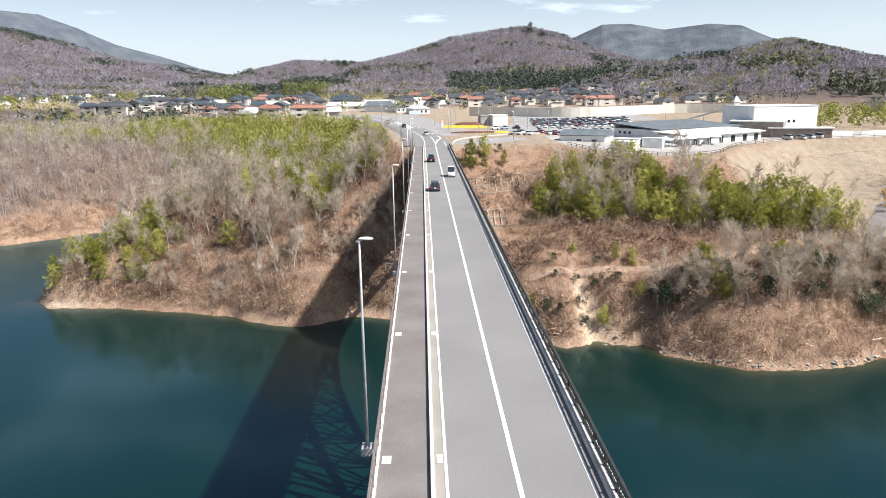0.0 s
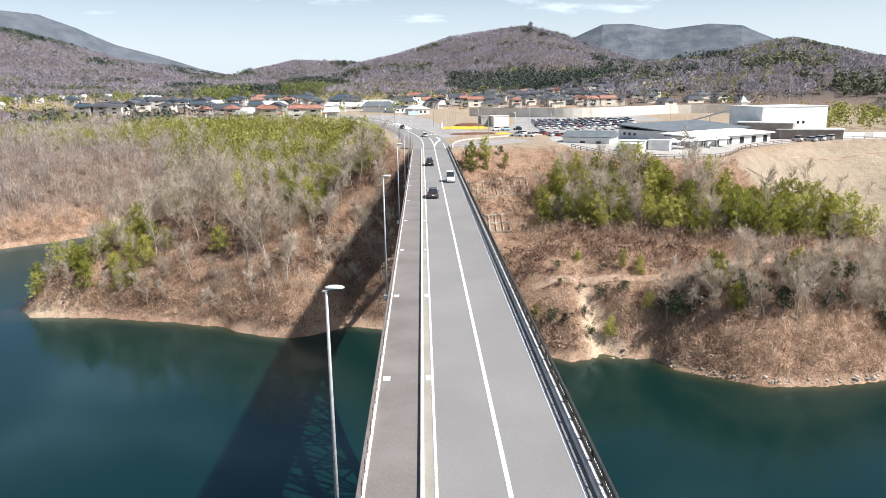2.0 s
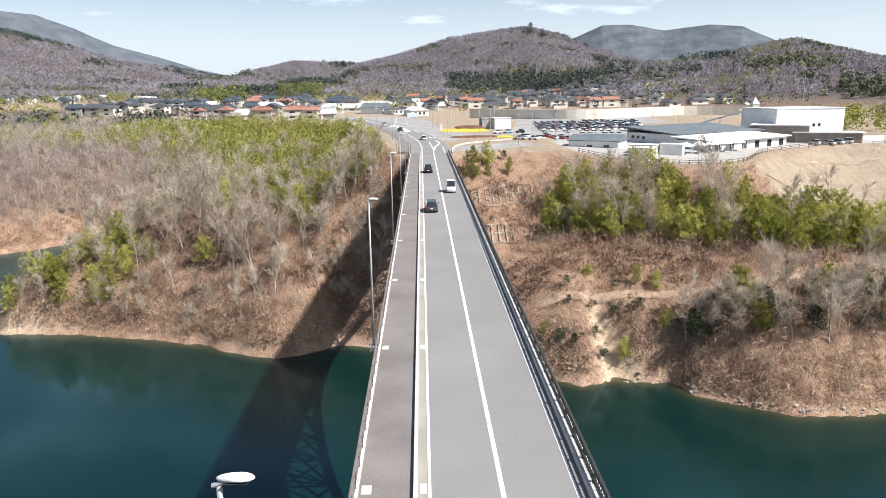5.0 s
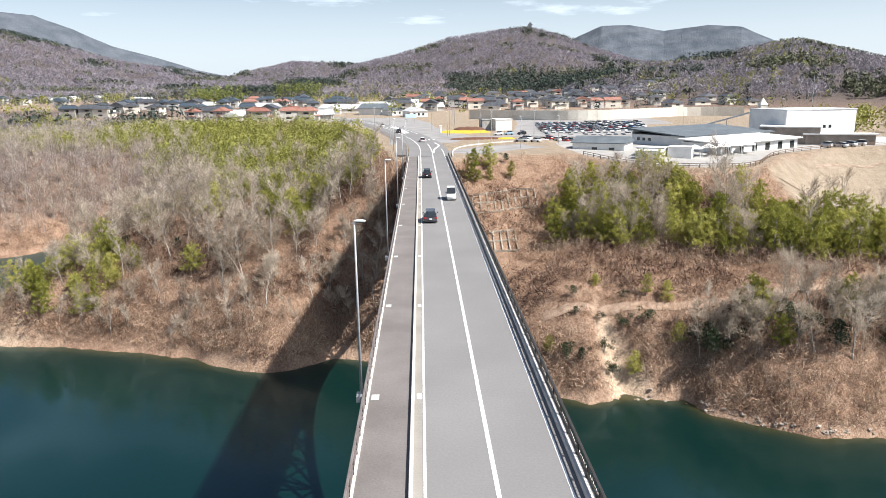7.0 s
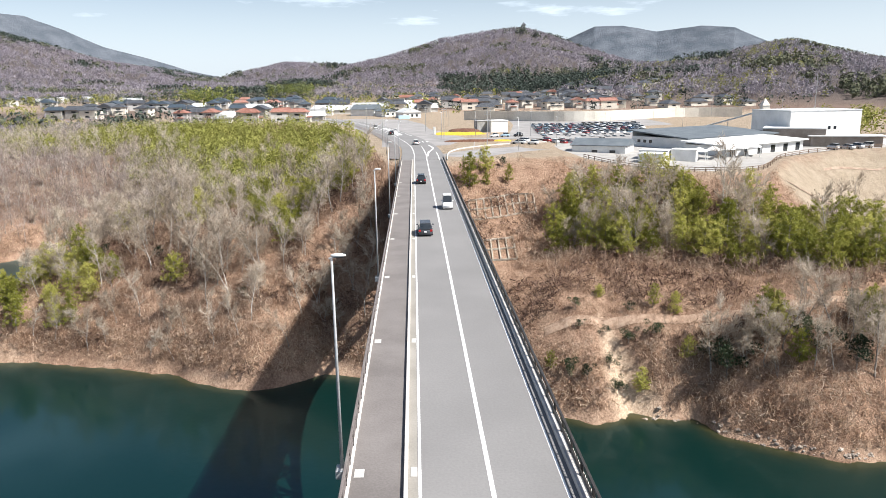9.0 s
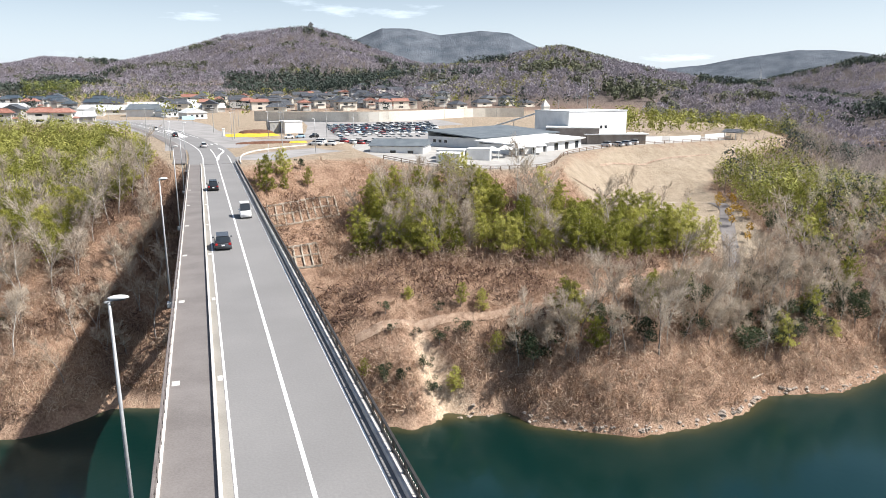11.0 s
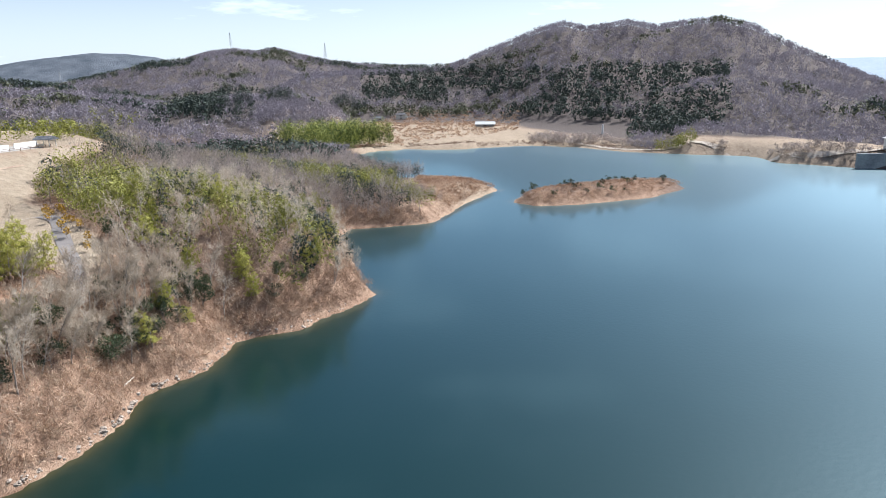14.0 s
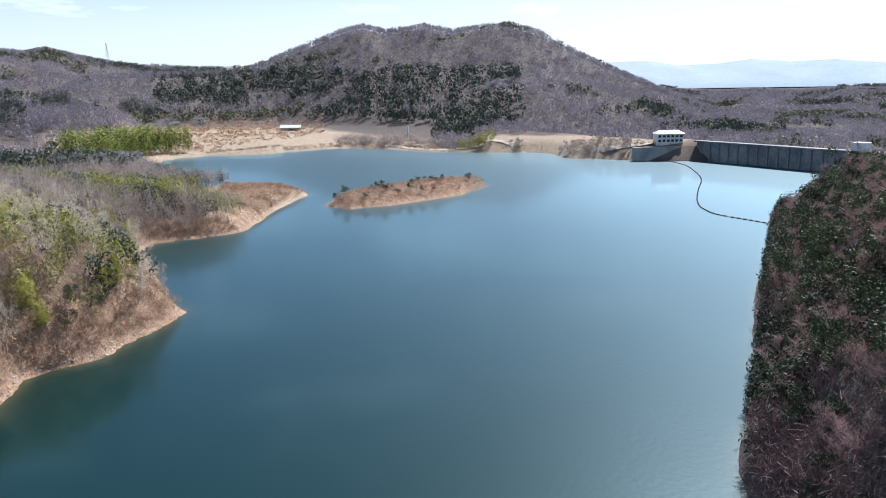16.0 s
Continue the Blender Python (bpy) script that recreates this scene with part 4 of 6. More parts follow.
# steep near bank
NEARB = [(70, 11), (94, 6), (114, -3), (140, -12), (187, -30), (240, -52), (262, -85), (200, -66), (150, -46), (100, -28), (70, -14)]
for x, y in scatter(NEARB, 330, 2.6):
    w = rng.uniform()
    r = math.hypot(x - CX, y - CY)
    if w < 0.42:
        THICKET.append((x, y, rng.uniform(0.7, 1.15), "red"))
    else:
        plant("broad", x, y, rng.uniform(0.8, 1.5))


def thicket(kind, sets, label):
    """All leafless trees of one kind in the thickets, trunks and twigs in one mesh each."""
    spots = [t for t in THICKET if t[3] == kind]
    for layer, mat in ((0, PALE_BARK if kind == "bare" else BARK), (1, TWIG if kind == "bare" else TWIG_RED)):
        vs, fs, n = [], [], 0
        for i, (x, y, sc, _) in enumerate(spots):
            me = sets[i % len(sets)][layer]
            co = np.empty(len(me.vertices) * 3, np.float32)
            me.vertices.foreach_get("co", co)
            if layer:
                # every other twig is enough from afar
                co = co.reshape(-1, 9)[i % 2::2].ravel()
                li = np.arange(len(co) // 3)
            else:
                li = np.empty(len(me.loops), np.int32)
                me.loops.foreach_get("vertex_index", li)
            a = i * 2.399
            rot = np.array([[math.cos(a), -math.sin(a), 0], [math.sin(a), math.cos(a), 0], [0, 0, 1]])
            z = float(ground_z(np.array([x]), np.array([y]))[0])
            vs.append(co.reshape(-1, 3) @ rot.T * sc + (x, y, z))
            fs.append(li.reshape(-1, 3) + n)
            n += len(co) // 3
        tagged(new("leafless_thicket", mesh_np("leafless_thicket", np.concatenate(vs), np.concatenate(fs), mat)), label, "thicket", kind="stuff")


thicket("bare", BARE, "grey leafless thicket on the wooded banks")
thicket("red", BARE_RED, "reddish-brown leafless thicket on the steep bank")


# ---------------------------------------------------------------- woods and brush that nobody could count
def cloud(x, y, z, h, w, n, size, thin, up, mat, name, label, category, radial=0.0, stem=0.0, shell=False):
    """Crowns as loose clouds of n small leaves or twigs each: arrays of places, heights and widths."""
    m = len(x)
    u = rng.normal(size=(m, n, 3))
    u /= np.linalg.norm(u, axis=2, keepdims=True)
    out = u + rng.normal(size=(m, n, 3)) * 0.25
    u = u * rng.uniform(0.7 if shell else 0.35, 1.0, (m, n, 1))
    c = np.stack([x, y, z + h * 0.55], -1)[:, None] + u * np.stack([w, w, h * 0.48], -1)[:, None]
    d = rng.normal(size=(m, n, 3)) * (1 - 0.45 * radial) + np.array([0, 0, up]) + u * radial * 1.6
    d /= np.linalg.norm(d, axis=2, keepdims=True)
    if shell:
        # leaves lie along the crown's surface, so that a crown has a sunny and a shady side
        out /= np.linalg.norm(out, axis=2, keepdims=True)
        d = d - (d * out).sum(2, keepdims=True) * out
        d /= np.linalg.norm(d, axis=2, keepdims=True) + 1e-9
    s = np.cross(d, out if shell else rng.normal(size=(m, n, 3)))
    s /= np.linalg.norm(s, axis=2, keepdims=True) + 1e-9
    L = (size[:, None] * rng.uniform(0.6, 1.3, (m, n)))[..., None]
    tri = np.stack([c - d * L * 0.5 - s * L * thin, c - d * L * 0.5 + s * L * thin, c + d * L * 0.6], 2)
    v = tri.reshape(-1, 3)
    if stem:
        foot, top = np.stack([x, y, z - 0.3], -1), np.stack([x, y, z + h * 0.75], -1) + rng.normal(size=(m, 3)) * 0.35
        side = rng.normal(size=(m, 3)) * (1, 1, 0)
        side *= stem / (np.linalg.norm(side, axis=1, keepdims=True) + 1e-9)
        v = np.concatenate([v, np.stack([foot - side, foot + side, top], 1).reshape(-1, 3)])
    me = mesh_np(name, v, np.arange(len(v)).reshape(-1, 3), mat)
    return tagged(new(name, me), label, category, kind="stuff")


def far_woods():
    n = 66000
    az = rng.uniform(-35, 123, n)
    r = rng.uniform(430, 2650, n)
    x, y = CX + r * np.sin(np.radians(az)), CY + r * np.cos(np.radians(az))
    z, z2 = ground_z(x, y), ground_z(x + 12 * np.sin(np.radians(az)), y + 12 * np.cos(np.radians(az)))
    d, dp = shore_distance(x, y), inside_of(PLATEAU, x, y)
    flat_field = (x > 500) & (z < -25) & (y > 60) & (az < 85) & (r < 960) | (x > 490) & (y > -100) & (y <= 62) & (r < 612)
    hill = z > plateau_z(x, y) + 3
    ok = (d > 4) & ((dp < -2) | hill | (y > 830 + 60 * fbm(x, y, 120, 2, 57))) & ~flat_field & ((z2 - z) / 12 > -0.05 + (EYE_Z - z) / r * -1.0 - 0.04)
    x, y, z, r, az = x[ok], y[ok], z[ok], r[ok], az[ok]
    patch, fine = fbm(x, y, 180, 4, 51), fbm(x, y, 60, 3, 53)
    kind = patch + 0.4 * fine + rng.normal(size=len(x)) * 0.06
    s = 3.4 + r * 0.0017
    low = z < plateau_z(x, y) + 25
    cedar = (kind > 0.36) | ((az > 64) & (az < 92) & (z < 32) & (r > 640) & (kind > -0.17)) | ((az > 44) & (az < 62) & (r < 900) & (kind > 0.16))
    cedar |= (az > 2) & (az < 22) & (r < 1250) & (z < 30) & (kind > -0.1)
    pine = ~cedar & ((kind > 0.27) | (kind < -0.48))
    bare = ~cedar & ~pine
    for m, mat, n_leaf, hh, ww, thin, up, nm, lb in ((bare, WOOD_BARE_HAZED, 22, 2.0, 1.15, 0.16, 1.0, "leafless_woods", "leafless woods on the hillsides, tinted lilac-grey by painted haze"),
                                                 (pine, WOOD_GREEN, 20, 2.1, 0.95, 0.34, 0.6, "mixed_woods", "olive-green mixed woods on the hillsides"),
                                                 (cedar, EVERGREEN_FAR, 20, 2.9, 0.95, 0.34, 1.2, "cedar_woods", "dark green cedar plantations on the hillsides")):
        cloud(x[m], y[m], z[m], s[m] * hh, s[m] * ww, n_leaf, s[m] * 0.6, thin, up, mat, nm, lb, "woods", shell=mat is not WOOD_BARE_HAZED)


far_woods()


def mid_woods():
    """Woods behind the first rows: the left shore, the cape's back and the knoll."""
    n = 26000
    az = np.concatenate([rng.uniform(-36, -2, n // 2), rng.uniform(22, 72, n // 2)])
    r = rng.uniform(165, 520, n)
    x, y = CX + r * np.sin(np.radians(az)), CY + r * np.cos(np.radians(az))
    z, d, dp = ground_z(x, y), shore_distance(x, y), inside_of(PLATEAU, x, y)
    left = (x < -8) & (y > 225) & (dp < -3) & ~((x > -22) & (y < 330)) & (d > 3)
    right = (x > 104) & (dp < -4) & (d > 5) & ~((np.abs(x - 335) < 60) & (y < 185) & (x > 285)) & (inside_of(MEADOW, x, y) < -2) & ((dp < -9) | (x > 225)) & ((inside_of(CAPE, x, y) < 0) | (rng.uniform(size=n) < 0.6))
    pz = inside_of(PINE_ZONE, x, y) + fbm(x, y, 40, 3, 67) * 22 > 0
    ok = (left & (rng.uniform(size=n) < np.where(pz, 0.8, 0.4)) | right) & (rng.uniform(size=n) < np.clip(r / 330, 0, 1))
    x, y, z, r, pz = x[ok], y[ok], z[ok], r[ok], pz[ok]
    patch = fbm(x, y, 75, 4, 61) + rng.normal(size=len(x)) * 0.12
    leftish = x < 0
    green = np.where(leftish, pz & (patch > -0.38) | (patch > 0.34), patch + 0.14 * step(420, 300, x) + 0.32 * np.exp(-((x - 168) / 50) ** 2 - ((y - 212) / 30) ** 2) > 0.22)
    dark = ~leftish & (np.abs(fbm(x, y, 26, 3, 63)) > 0.26) & (rng.uniform(size=len(x)) < 0.6)
    green &= ~dark
    bare = ~green & ~dark
    for m, mat, k, hh, ww, size, thin, up, nm, lb in ((bare, WOOD_TWIGS, 48, 10.5, 3.1, 1.9, 0.03, 0.9, "leafless_woods", "grey leafless woods behind the lake shore"),
                                                   (green, WOOD_PINE, 58, 8.5, 2.2, 0.78, 0.24, 0.6, "pine_woods", "yellow-green young pine woods behind the shore"),
                                                   (dark, EVERGREEN_FAR, 54, 9.0, 2.3, 0.8, 0.26, 0.7, "evergreen_woods", "dark evergreen woods behind the shore")):
        f = rng.uniform(0.75, 1.15, m.sum())
        cloud(x[m], y[m], z[m], hh * f, ww * f, k, size * f, thin, up, mat, nm, lb, "woods", 1.0 if mat is WOOD_TWIGS else 0.3, 0.16 if mat is WOOD_TWIGS else 0.0, mat is not WOOD_TWIGS)


WOOD_TWIGS = material("woods_twigs", [(0.21, 0.175, 0.155), (0.335, 0.285, 0.257), (0.46, 0.4, 0.368)], 0.95, 0.13, 6, spread=0.3, island=True, leaf=0.3)
mid_woods()


def near_line(line, x, y):
    """Metres to a line of points."""
    best = np.full(np.shape(x), 1e9)
    for (ax, ay), (bx, by) in zip(line, line[1:]):
        dx, dy = bx - ax, by - ay
        t = np.clip(((x - ax) * dx + (y - ay) * dy) / (dx * dx + dy * dy), 0, 1)
        best = np.minimum(best, np.hypot(x - ax - t * dx, y - ay - t * dy))
    return best


def brush():
    n = 90000
    az = rng.uniform(-34, 118, n)
    r = 70 + 260 * rng.uniform(size=n) ** 0.8
    x, y = CX + r * np.sin(np.radians(az)), CY + r * np.cos(np.radians(az))
    d, dp = shore_distance(x, y), inside_of(PLATEAU, x, y)
    field = inside_of(MEADOW, x, y) > -1
    ok = (d > 0.4) & (dp < -0.5) & (y > 60) & ~field & ~((x > -3.5) & (x < 9) & (y > 195)) & (fbm(x, y, 14, 3, 71) > -0.35)
    scar = raw_scar(x, y) < 1.0 + 0.25 * fbm(x, y, 3, 2, 19)
    ok &= ~scar & (near_line(TERRACE, x, y) > 0.25)
    x, y = x[ok], y[ok]
    z = ground_z(x, y)
    f = rng.uniform(0.5, 1.2, len(x)) * (0.7 + 0.5 * np.clip(fbm(x, y, 22, 3, 73) + 0.5, 0, 1))
    cloud(x, y, z - 0.15, 1.7 * f, 0.85 * f, 13, 1.0 * f, 0.034, 0.9, BRUSH, "dry_brush", "brown dry brush and dead grass on the banks", "brush")


brush()


def understory():
    """Saplings and tall brush between the trees of the banks."""
    n = 62000
    az = rng.uniform(-34, 120, n)
    r = 75 + 230 * rng.uniform(size=n) ** 0.8
    x, y = CX + r * np.sin(np.radians(az)), CY + r * np.cos(np.radians(az))
    d, dp = shore_distance(x, y), inside_of(PLATEAU, x, y)
    wood = np.maximum.reduce([inside_of(p, x, y) for p in (LEFT_SLOPE, BELT, BANK, CAPE)]) > -7
    ok = (d > 0.9) & (dp < -1) & wood & (inside_of(MEADOW, x, y) < 0) & (raw_scar(x, y) > 1.2) & ~((x > -4) & (x < 10)) & (near_line(TERRACE, x, y) > 2.2)
    x, y = x[ok], y[ok]
    z = ground_z(x, y)
    f = rng.uniform(0.6, 1.3, len(x))
    cloud(x, y, z - 0.2, 3.6 * f, 1.5 * f, 16, 1.35 * f, 0.026, 1.4, UNDER, "tall_brush", "grey-brown saplings and tall brush between the trees", "brush")


def shore_brush():
    """Brush that overhangs the steep strip above the water."""
    n = 150000
    x, y = rng.uniform(-160, 265, n), rng.uniform(115, 300, n)
    ok = np.abs(x - 3) > 8
    x, y = x[ok], y[ok]
    d = shore_distance(x, y)
    ok = (raw_scar(x, y) > 1.05) & (d > 0.9) & (d < 8) & (rng.uniform(size=len(x)) < 1.15 - d / 9)
    x, y = x[ok][:8500], y[ok][:8500]
    z, f = ground_z(x, y), rng.uniform(0.5, 1.25, ok.sum())[:8500]
    half = rng.uniform(size=len(x)) < 0.55
    for m, mat, lb in ((half, UNDER, "grey-brown brush hanging over the shore"), (~half, BRUSH, "tan dead grass and brush along the shore")):
        cloud(x[m], y[m], z[m] - 0.2, 2.0 * f[m], 1.25 * f[m], 12, 1.0 * f[m], 0.06, 0.7, mat, "shore_brush", lb, "brush")


UNDER = material("sapling_twigs", [(0.23, 0.148, 0.104), (0.385, 0.28, 0.205), (0.52, 0.405, 0.31)], 0.95, 0.05, 6, spread=0.5, island=True, leaf=0.35)
understory()
shore_brush()


def shrubs():
    """Dark leafless shrubs on the open slopes, and the evergreen cover of the steep near bank."""
    n = 26000
    az = rng.uniform(-34, 45, n)
    r = 85 + 190 * rng.uniform(size=n) ** 0.8
    x, y = CX + r * np.sin(np.radians(az)), CY + r * np.cos(np.radians(az))
    d, dp = shore_distance(x, y), inside_of(PLATEAU, x, y)
    ok = (d > 1.0) & (dp < -5) & (x < 98) & (y > 60) & ~((x > -2.5) & (x < 9)) & (fbm(x, y, 16, 3, 91) > -0.12 - 0.5 * np.exp(-((y - 168) / 5) ** 2) * (x > 12) + 0.16 * (x < 0))
    ok &= (raw_scar(x, y) > 1.15) & (near_line(TERRACE, x, y) > 2.4) & ~((x > 40) & (shore_distance(x, y) < 8))
    x, y = x[ok], y[ok]
    f = rng.uniform(0.5, 1.2, len(x))
    cloud(x, y, ground_z(x, y) - 0.2, 2.5 * f, 1.7 * f, 16, 1.15 * f, 0.07, 0.7, SHRUB, "dark_shrubs", "dark purple-brown leafless shrubs on the slope", "brush")
    x, y = rng.uniform(60, 270, 9000), rng.uniform(-100, 14, 9000)
    d = shore_distance(x, y)
    ok = (d > 0.6) & (d < 34) & (inside_of(NEARB, x, y) > -3)
    x, y = x[ok][:3300], y[ok][:3300]
    f = rng.uniform(0.6, 1.2, len(x))
    t = rng.uniform(0, 1, 1500)
    edge_x, edge_y = np.interp(t, [0, .2, .4, .7, 1], [60, 92, 137, 208, 285]), np.interp(t, [0, .2, .4, .7, 1], [13, 10, -7, -35, -65])
    x, y = np.concatenate([x, edge_x + rng.normal(size=1500) * 1.5]), np.concatenate([y, edge_y - rng.uniform(0, 5, 1500)])
    f = rng.uniform(0.6, 1.2, len(x))
    red = fbm(x, y, 20, 3, 95) + rng.normal(size=len(x)) * 0.15 > 0.2
    z = ground_z(x, y)
    m = ~red
    cloud(x[m], y[m], z[m] - 0.3, 4.2 * f[m], 1.9 * f[m], 64, 0.6 * f[m], 0.28, 0.4, DARK_LEAF, "evergreen_scrub", "dark evergreen scrub on the steep bank", "brush", shell=True)
    m = red
    cloud(x[m], y[m], z[m] - 0.3, 4.5 * f[m], 2.0 * f[m], 40, 1.2 * f[m], 0.04, 0.9, TWIG_ISLES, "reddish_scrub", "reddish-brown leafless scrub on the steep bank", "brush")


SHRUB = material("shrub_twigs", [(0.085, 0.05, 0.037), (0.165, 0.102, 0.076), (0.27, 0.183, 0.14)], 0.95, 0.05, 6, spread=0.6, island=True, leaf=0.2)
DARK_LEAF = material("dark_scrub_leaves", [(0.009, 0.015, 0.008), (0.022, 0.031, 0.015), (0.048, 0.06, 0.028)], 0.7, 0.05, 6, spread=0.5, island=True, leaf=0.12)
TWIG_ISLES = material("reddish_scrub_twigs", [(0.085, 0.055, 0.053), (0.15, 0.1, 0.096), (0.24, 0.17, 0.163)], 0.95, 0.05, 6, spread=0.5, island=True, leaf=0.12)
shrubs()

# Brighter copy of the pale concrete: sunlight on the wall put into its colour.
SUNLIT_WALL = material("sunlit_pale_concrete", [(0.5, 0.46, 0.4), (0.62, 0.58, 0.51), (0.72, 0.68, 0.6)], 0.85, 0.12, 10)
YARD = material("yard_concrete", [(0.26, 0.248, 0.235), (0.32, 0.308, 0.29), (0.38, 0.365, 0.34)], 0.9, 0.3, 12)


# ---------------------------------------------------------------- roads beyond the bridge
def gz(x, y):
    return float(ground_z(np.array([x]), np.array([y]))[0])


ROAD_LINE = [(3.2, 212), (3.2, 232), (2.0, 262), (-2.5, 300), (-10, 345), (-21, 400), (-36, 455), (-62, 510), (-105, 560), (-170, 600)]
ctr = curve_through(ROAD_LINE, 8)


def flat(lift):
    return lambda x, y: float(plateau_z(x, y)) + lift


def shifted(points, off, i0=0, i1=None):
    out = []
    pts = points[i0:i1]
    for i, p in enumerate(pts):
        a, b = pts[max(0, i - 1)], pts[min(len(pts) - 1, i + 1)]
        t = (b - a).normalized()
        out.append(Vector((p.x + t.y * off, p.y - t.x * off)))
    return out


def ramp_z(lift):
    return lambda x, y: float(plateau_z(x, y)) + lift + 0.27 * max(0.0, 1 - max(0.0, y - 212) / 40)


road = tagged(part("road", strip(ctr, 11.0, 0, ramp_z(0.05)), ASPHALT), "grey asphalt road curving away from the bridge", "road", kind="structure")
side_road = curve_through([(-2, 292), (16, 291), (34, 290), (60, 286), (80, 288)], 6)
tagged(part("road", strip(side_road, 9.0, 0, flat(0.03)), LOT), "worn asphalt side road to the car park", "road", kind="structure")
tagged(part("pavement", strip(curve_through([(12, 222), (22, 236), (36, 246)], 5), 15, 0, flat(0.02)), LOT), "grey asphalt forecourt beside the road", "pavement", kind="structure")
tagged(part("pavement", strip(shifted(ctr, -7.5, 2, 60), 3.0, 0, ramp_z(0.10)), WALK), "grey asphalt footway along the road", "pavement", kind="structure")
bm = bmesh.new()
bm.faces.new([bm.verts.new((x, y, float(plateau_z(x, y)) + 0.008)) for x, y in ((-9, 258), (12, 262), (20, 290), (15, 325), (8, 360), (6, 410), (-4, 470), (-34, 500), (-52, 476), (-30, 430), (-18, 370), (-11, 310))])
tagged(part("pavement", bm, LOT), "worn asphalt round the road junction", "pavement", kind="structure")
tagged(part("pavement", strip(curve_through([(-16, 330), (-26, 390), (-42, 440), (-70, 490)], 5), 9, 0, flat(0.02)), LOT), "worn asphalt lay-by beside the road", "pavement", kind="structure")
for off, w, i0, i1 in ((-2.3, 0.18, 0, 60), (0.85, 0.22, 0, 16), (-0.6, 0.2, 26, 64), (3.9, 0.16, 0, 10), (4.3, 0.18, 26, 64)):
    tagged(part("road_marking", strip(shifted(ctr, off, i0, i1), w, 0, ramp_z(0.06)), LINE), "white painted road line", "road marking", kind="structure")
# turning lane wedge and zebra dashes at the junction
for k, (x, y) in enumerate(((1.2, 276), (2.6, 277), (4.0, 278), (5.4, 279))):
    m = part("road_marking", box(-0.22, 0.22, -2.2, 2.2, 0, 0.012), LINE)
    m.matrix_basis = pose(x, y, ramp_z(0.062)(x, y), 0, 0, 8)
    tagged(m, "white painted dash on the road", "road marking", kind="structure")
wedge = curve_through([(4.4, 222), (5.0, 236), (6.6, 250), (5.6, 262)], 5)
tagged(part("road_marking", strip(wedge, 0.5, 0, ramp_z(0.064)), LINE), "white painted turning lane edge", "road marking", kind="structure")
tagged(part("road_marking", strip(curve_through([(-4.5, 318), (-8, 345), (-13, 372)], 4), 2.2, 0, flat(0.066)), LINE), "white hatched island on the road", "road marking", kind="structure")
kerb_line = curve_through([(9.2, 213), (9.6, 224), (11.5, 238), (17, 250), (30, 262), (44, 268)], 6)
bm = bmesh.new()
for a, b in zip(kerb_line, kerb_line[1:]):
    add_bar(bm, (a.x, a.y, -0.15), (b.x, b.y, -0.15), 0.22, 0.4)
tagged(part("kerb", bm, CONCRETE), "pale concrete kerb at the junction", "kerb", kind="structure")
tagged(part("pavement", strip([(70, 285), (78, 330), (86, 380), (92, 445)], 74, 0, flat(0.025)), LOT), "grey asphalt car park", "car park", kind="structure")
bm = bmesh.new()
bm.faces.new([bm.verts.new((x, y, float(plateau_z(x, y)) + 0.016)) for x, y in ((45, 219), (55, 206.5), (69, 197.5), (81, 201), (100, 227.5), (129, 247), (160, 253), (187, 258.5),
                                                                                (187, 276), (150, 298), (100, 292), (60, 292), (22, 286), (18, 244), (31, 228))])
tagged(part("pavement", bm, YARD), "pale concrete yard round the market halls", "yard", kind="structure")
tagged(part("pavement", strip([(92, 250), (120, 268), (150, 280)], 30, 0, flat(0.012)), LOT), "asphalt yard between the halls", "yard", kind="structure")


# ---------------------------------------------------------------- vehicles
CAR_PAINT = {}


def paint(name, c):
    if name not in CAR_PAINT:
        CAR_PAINT[name] = material(name + "_car_paint", [tuple(v * 0.85 for v in c), c], 0.25, 0.5, 4, spec=0.6)
    return CAR_PAINT[name]


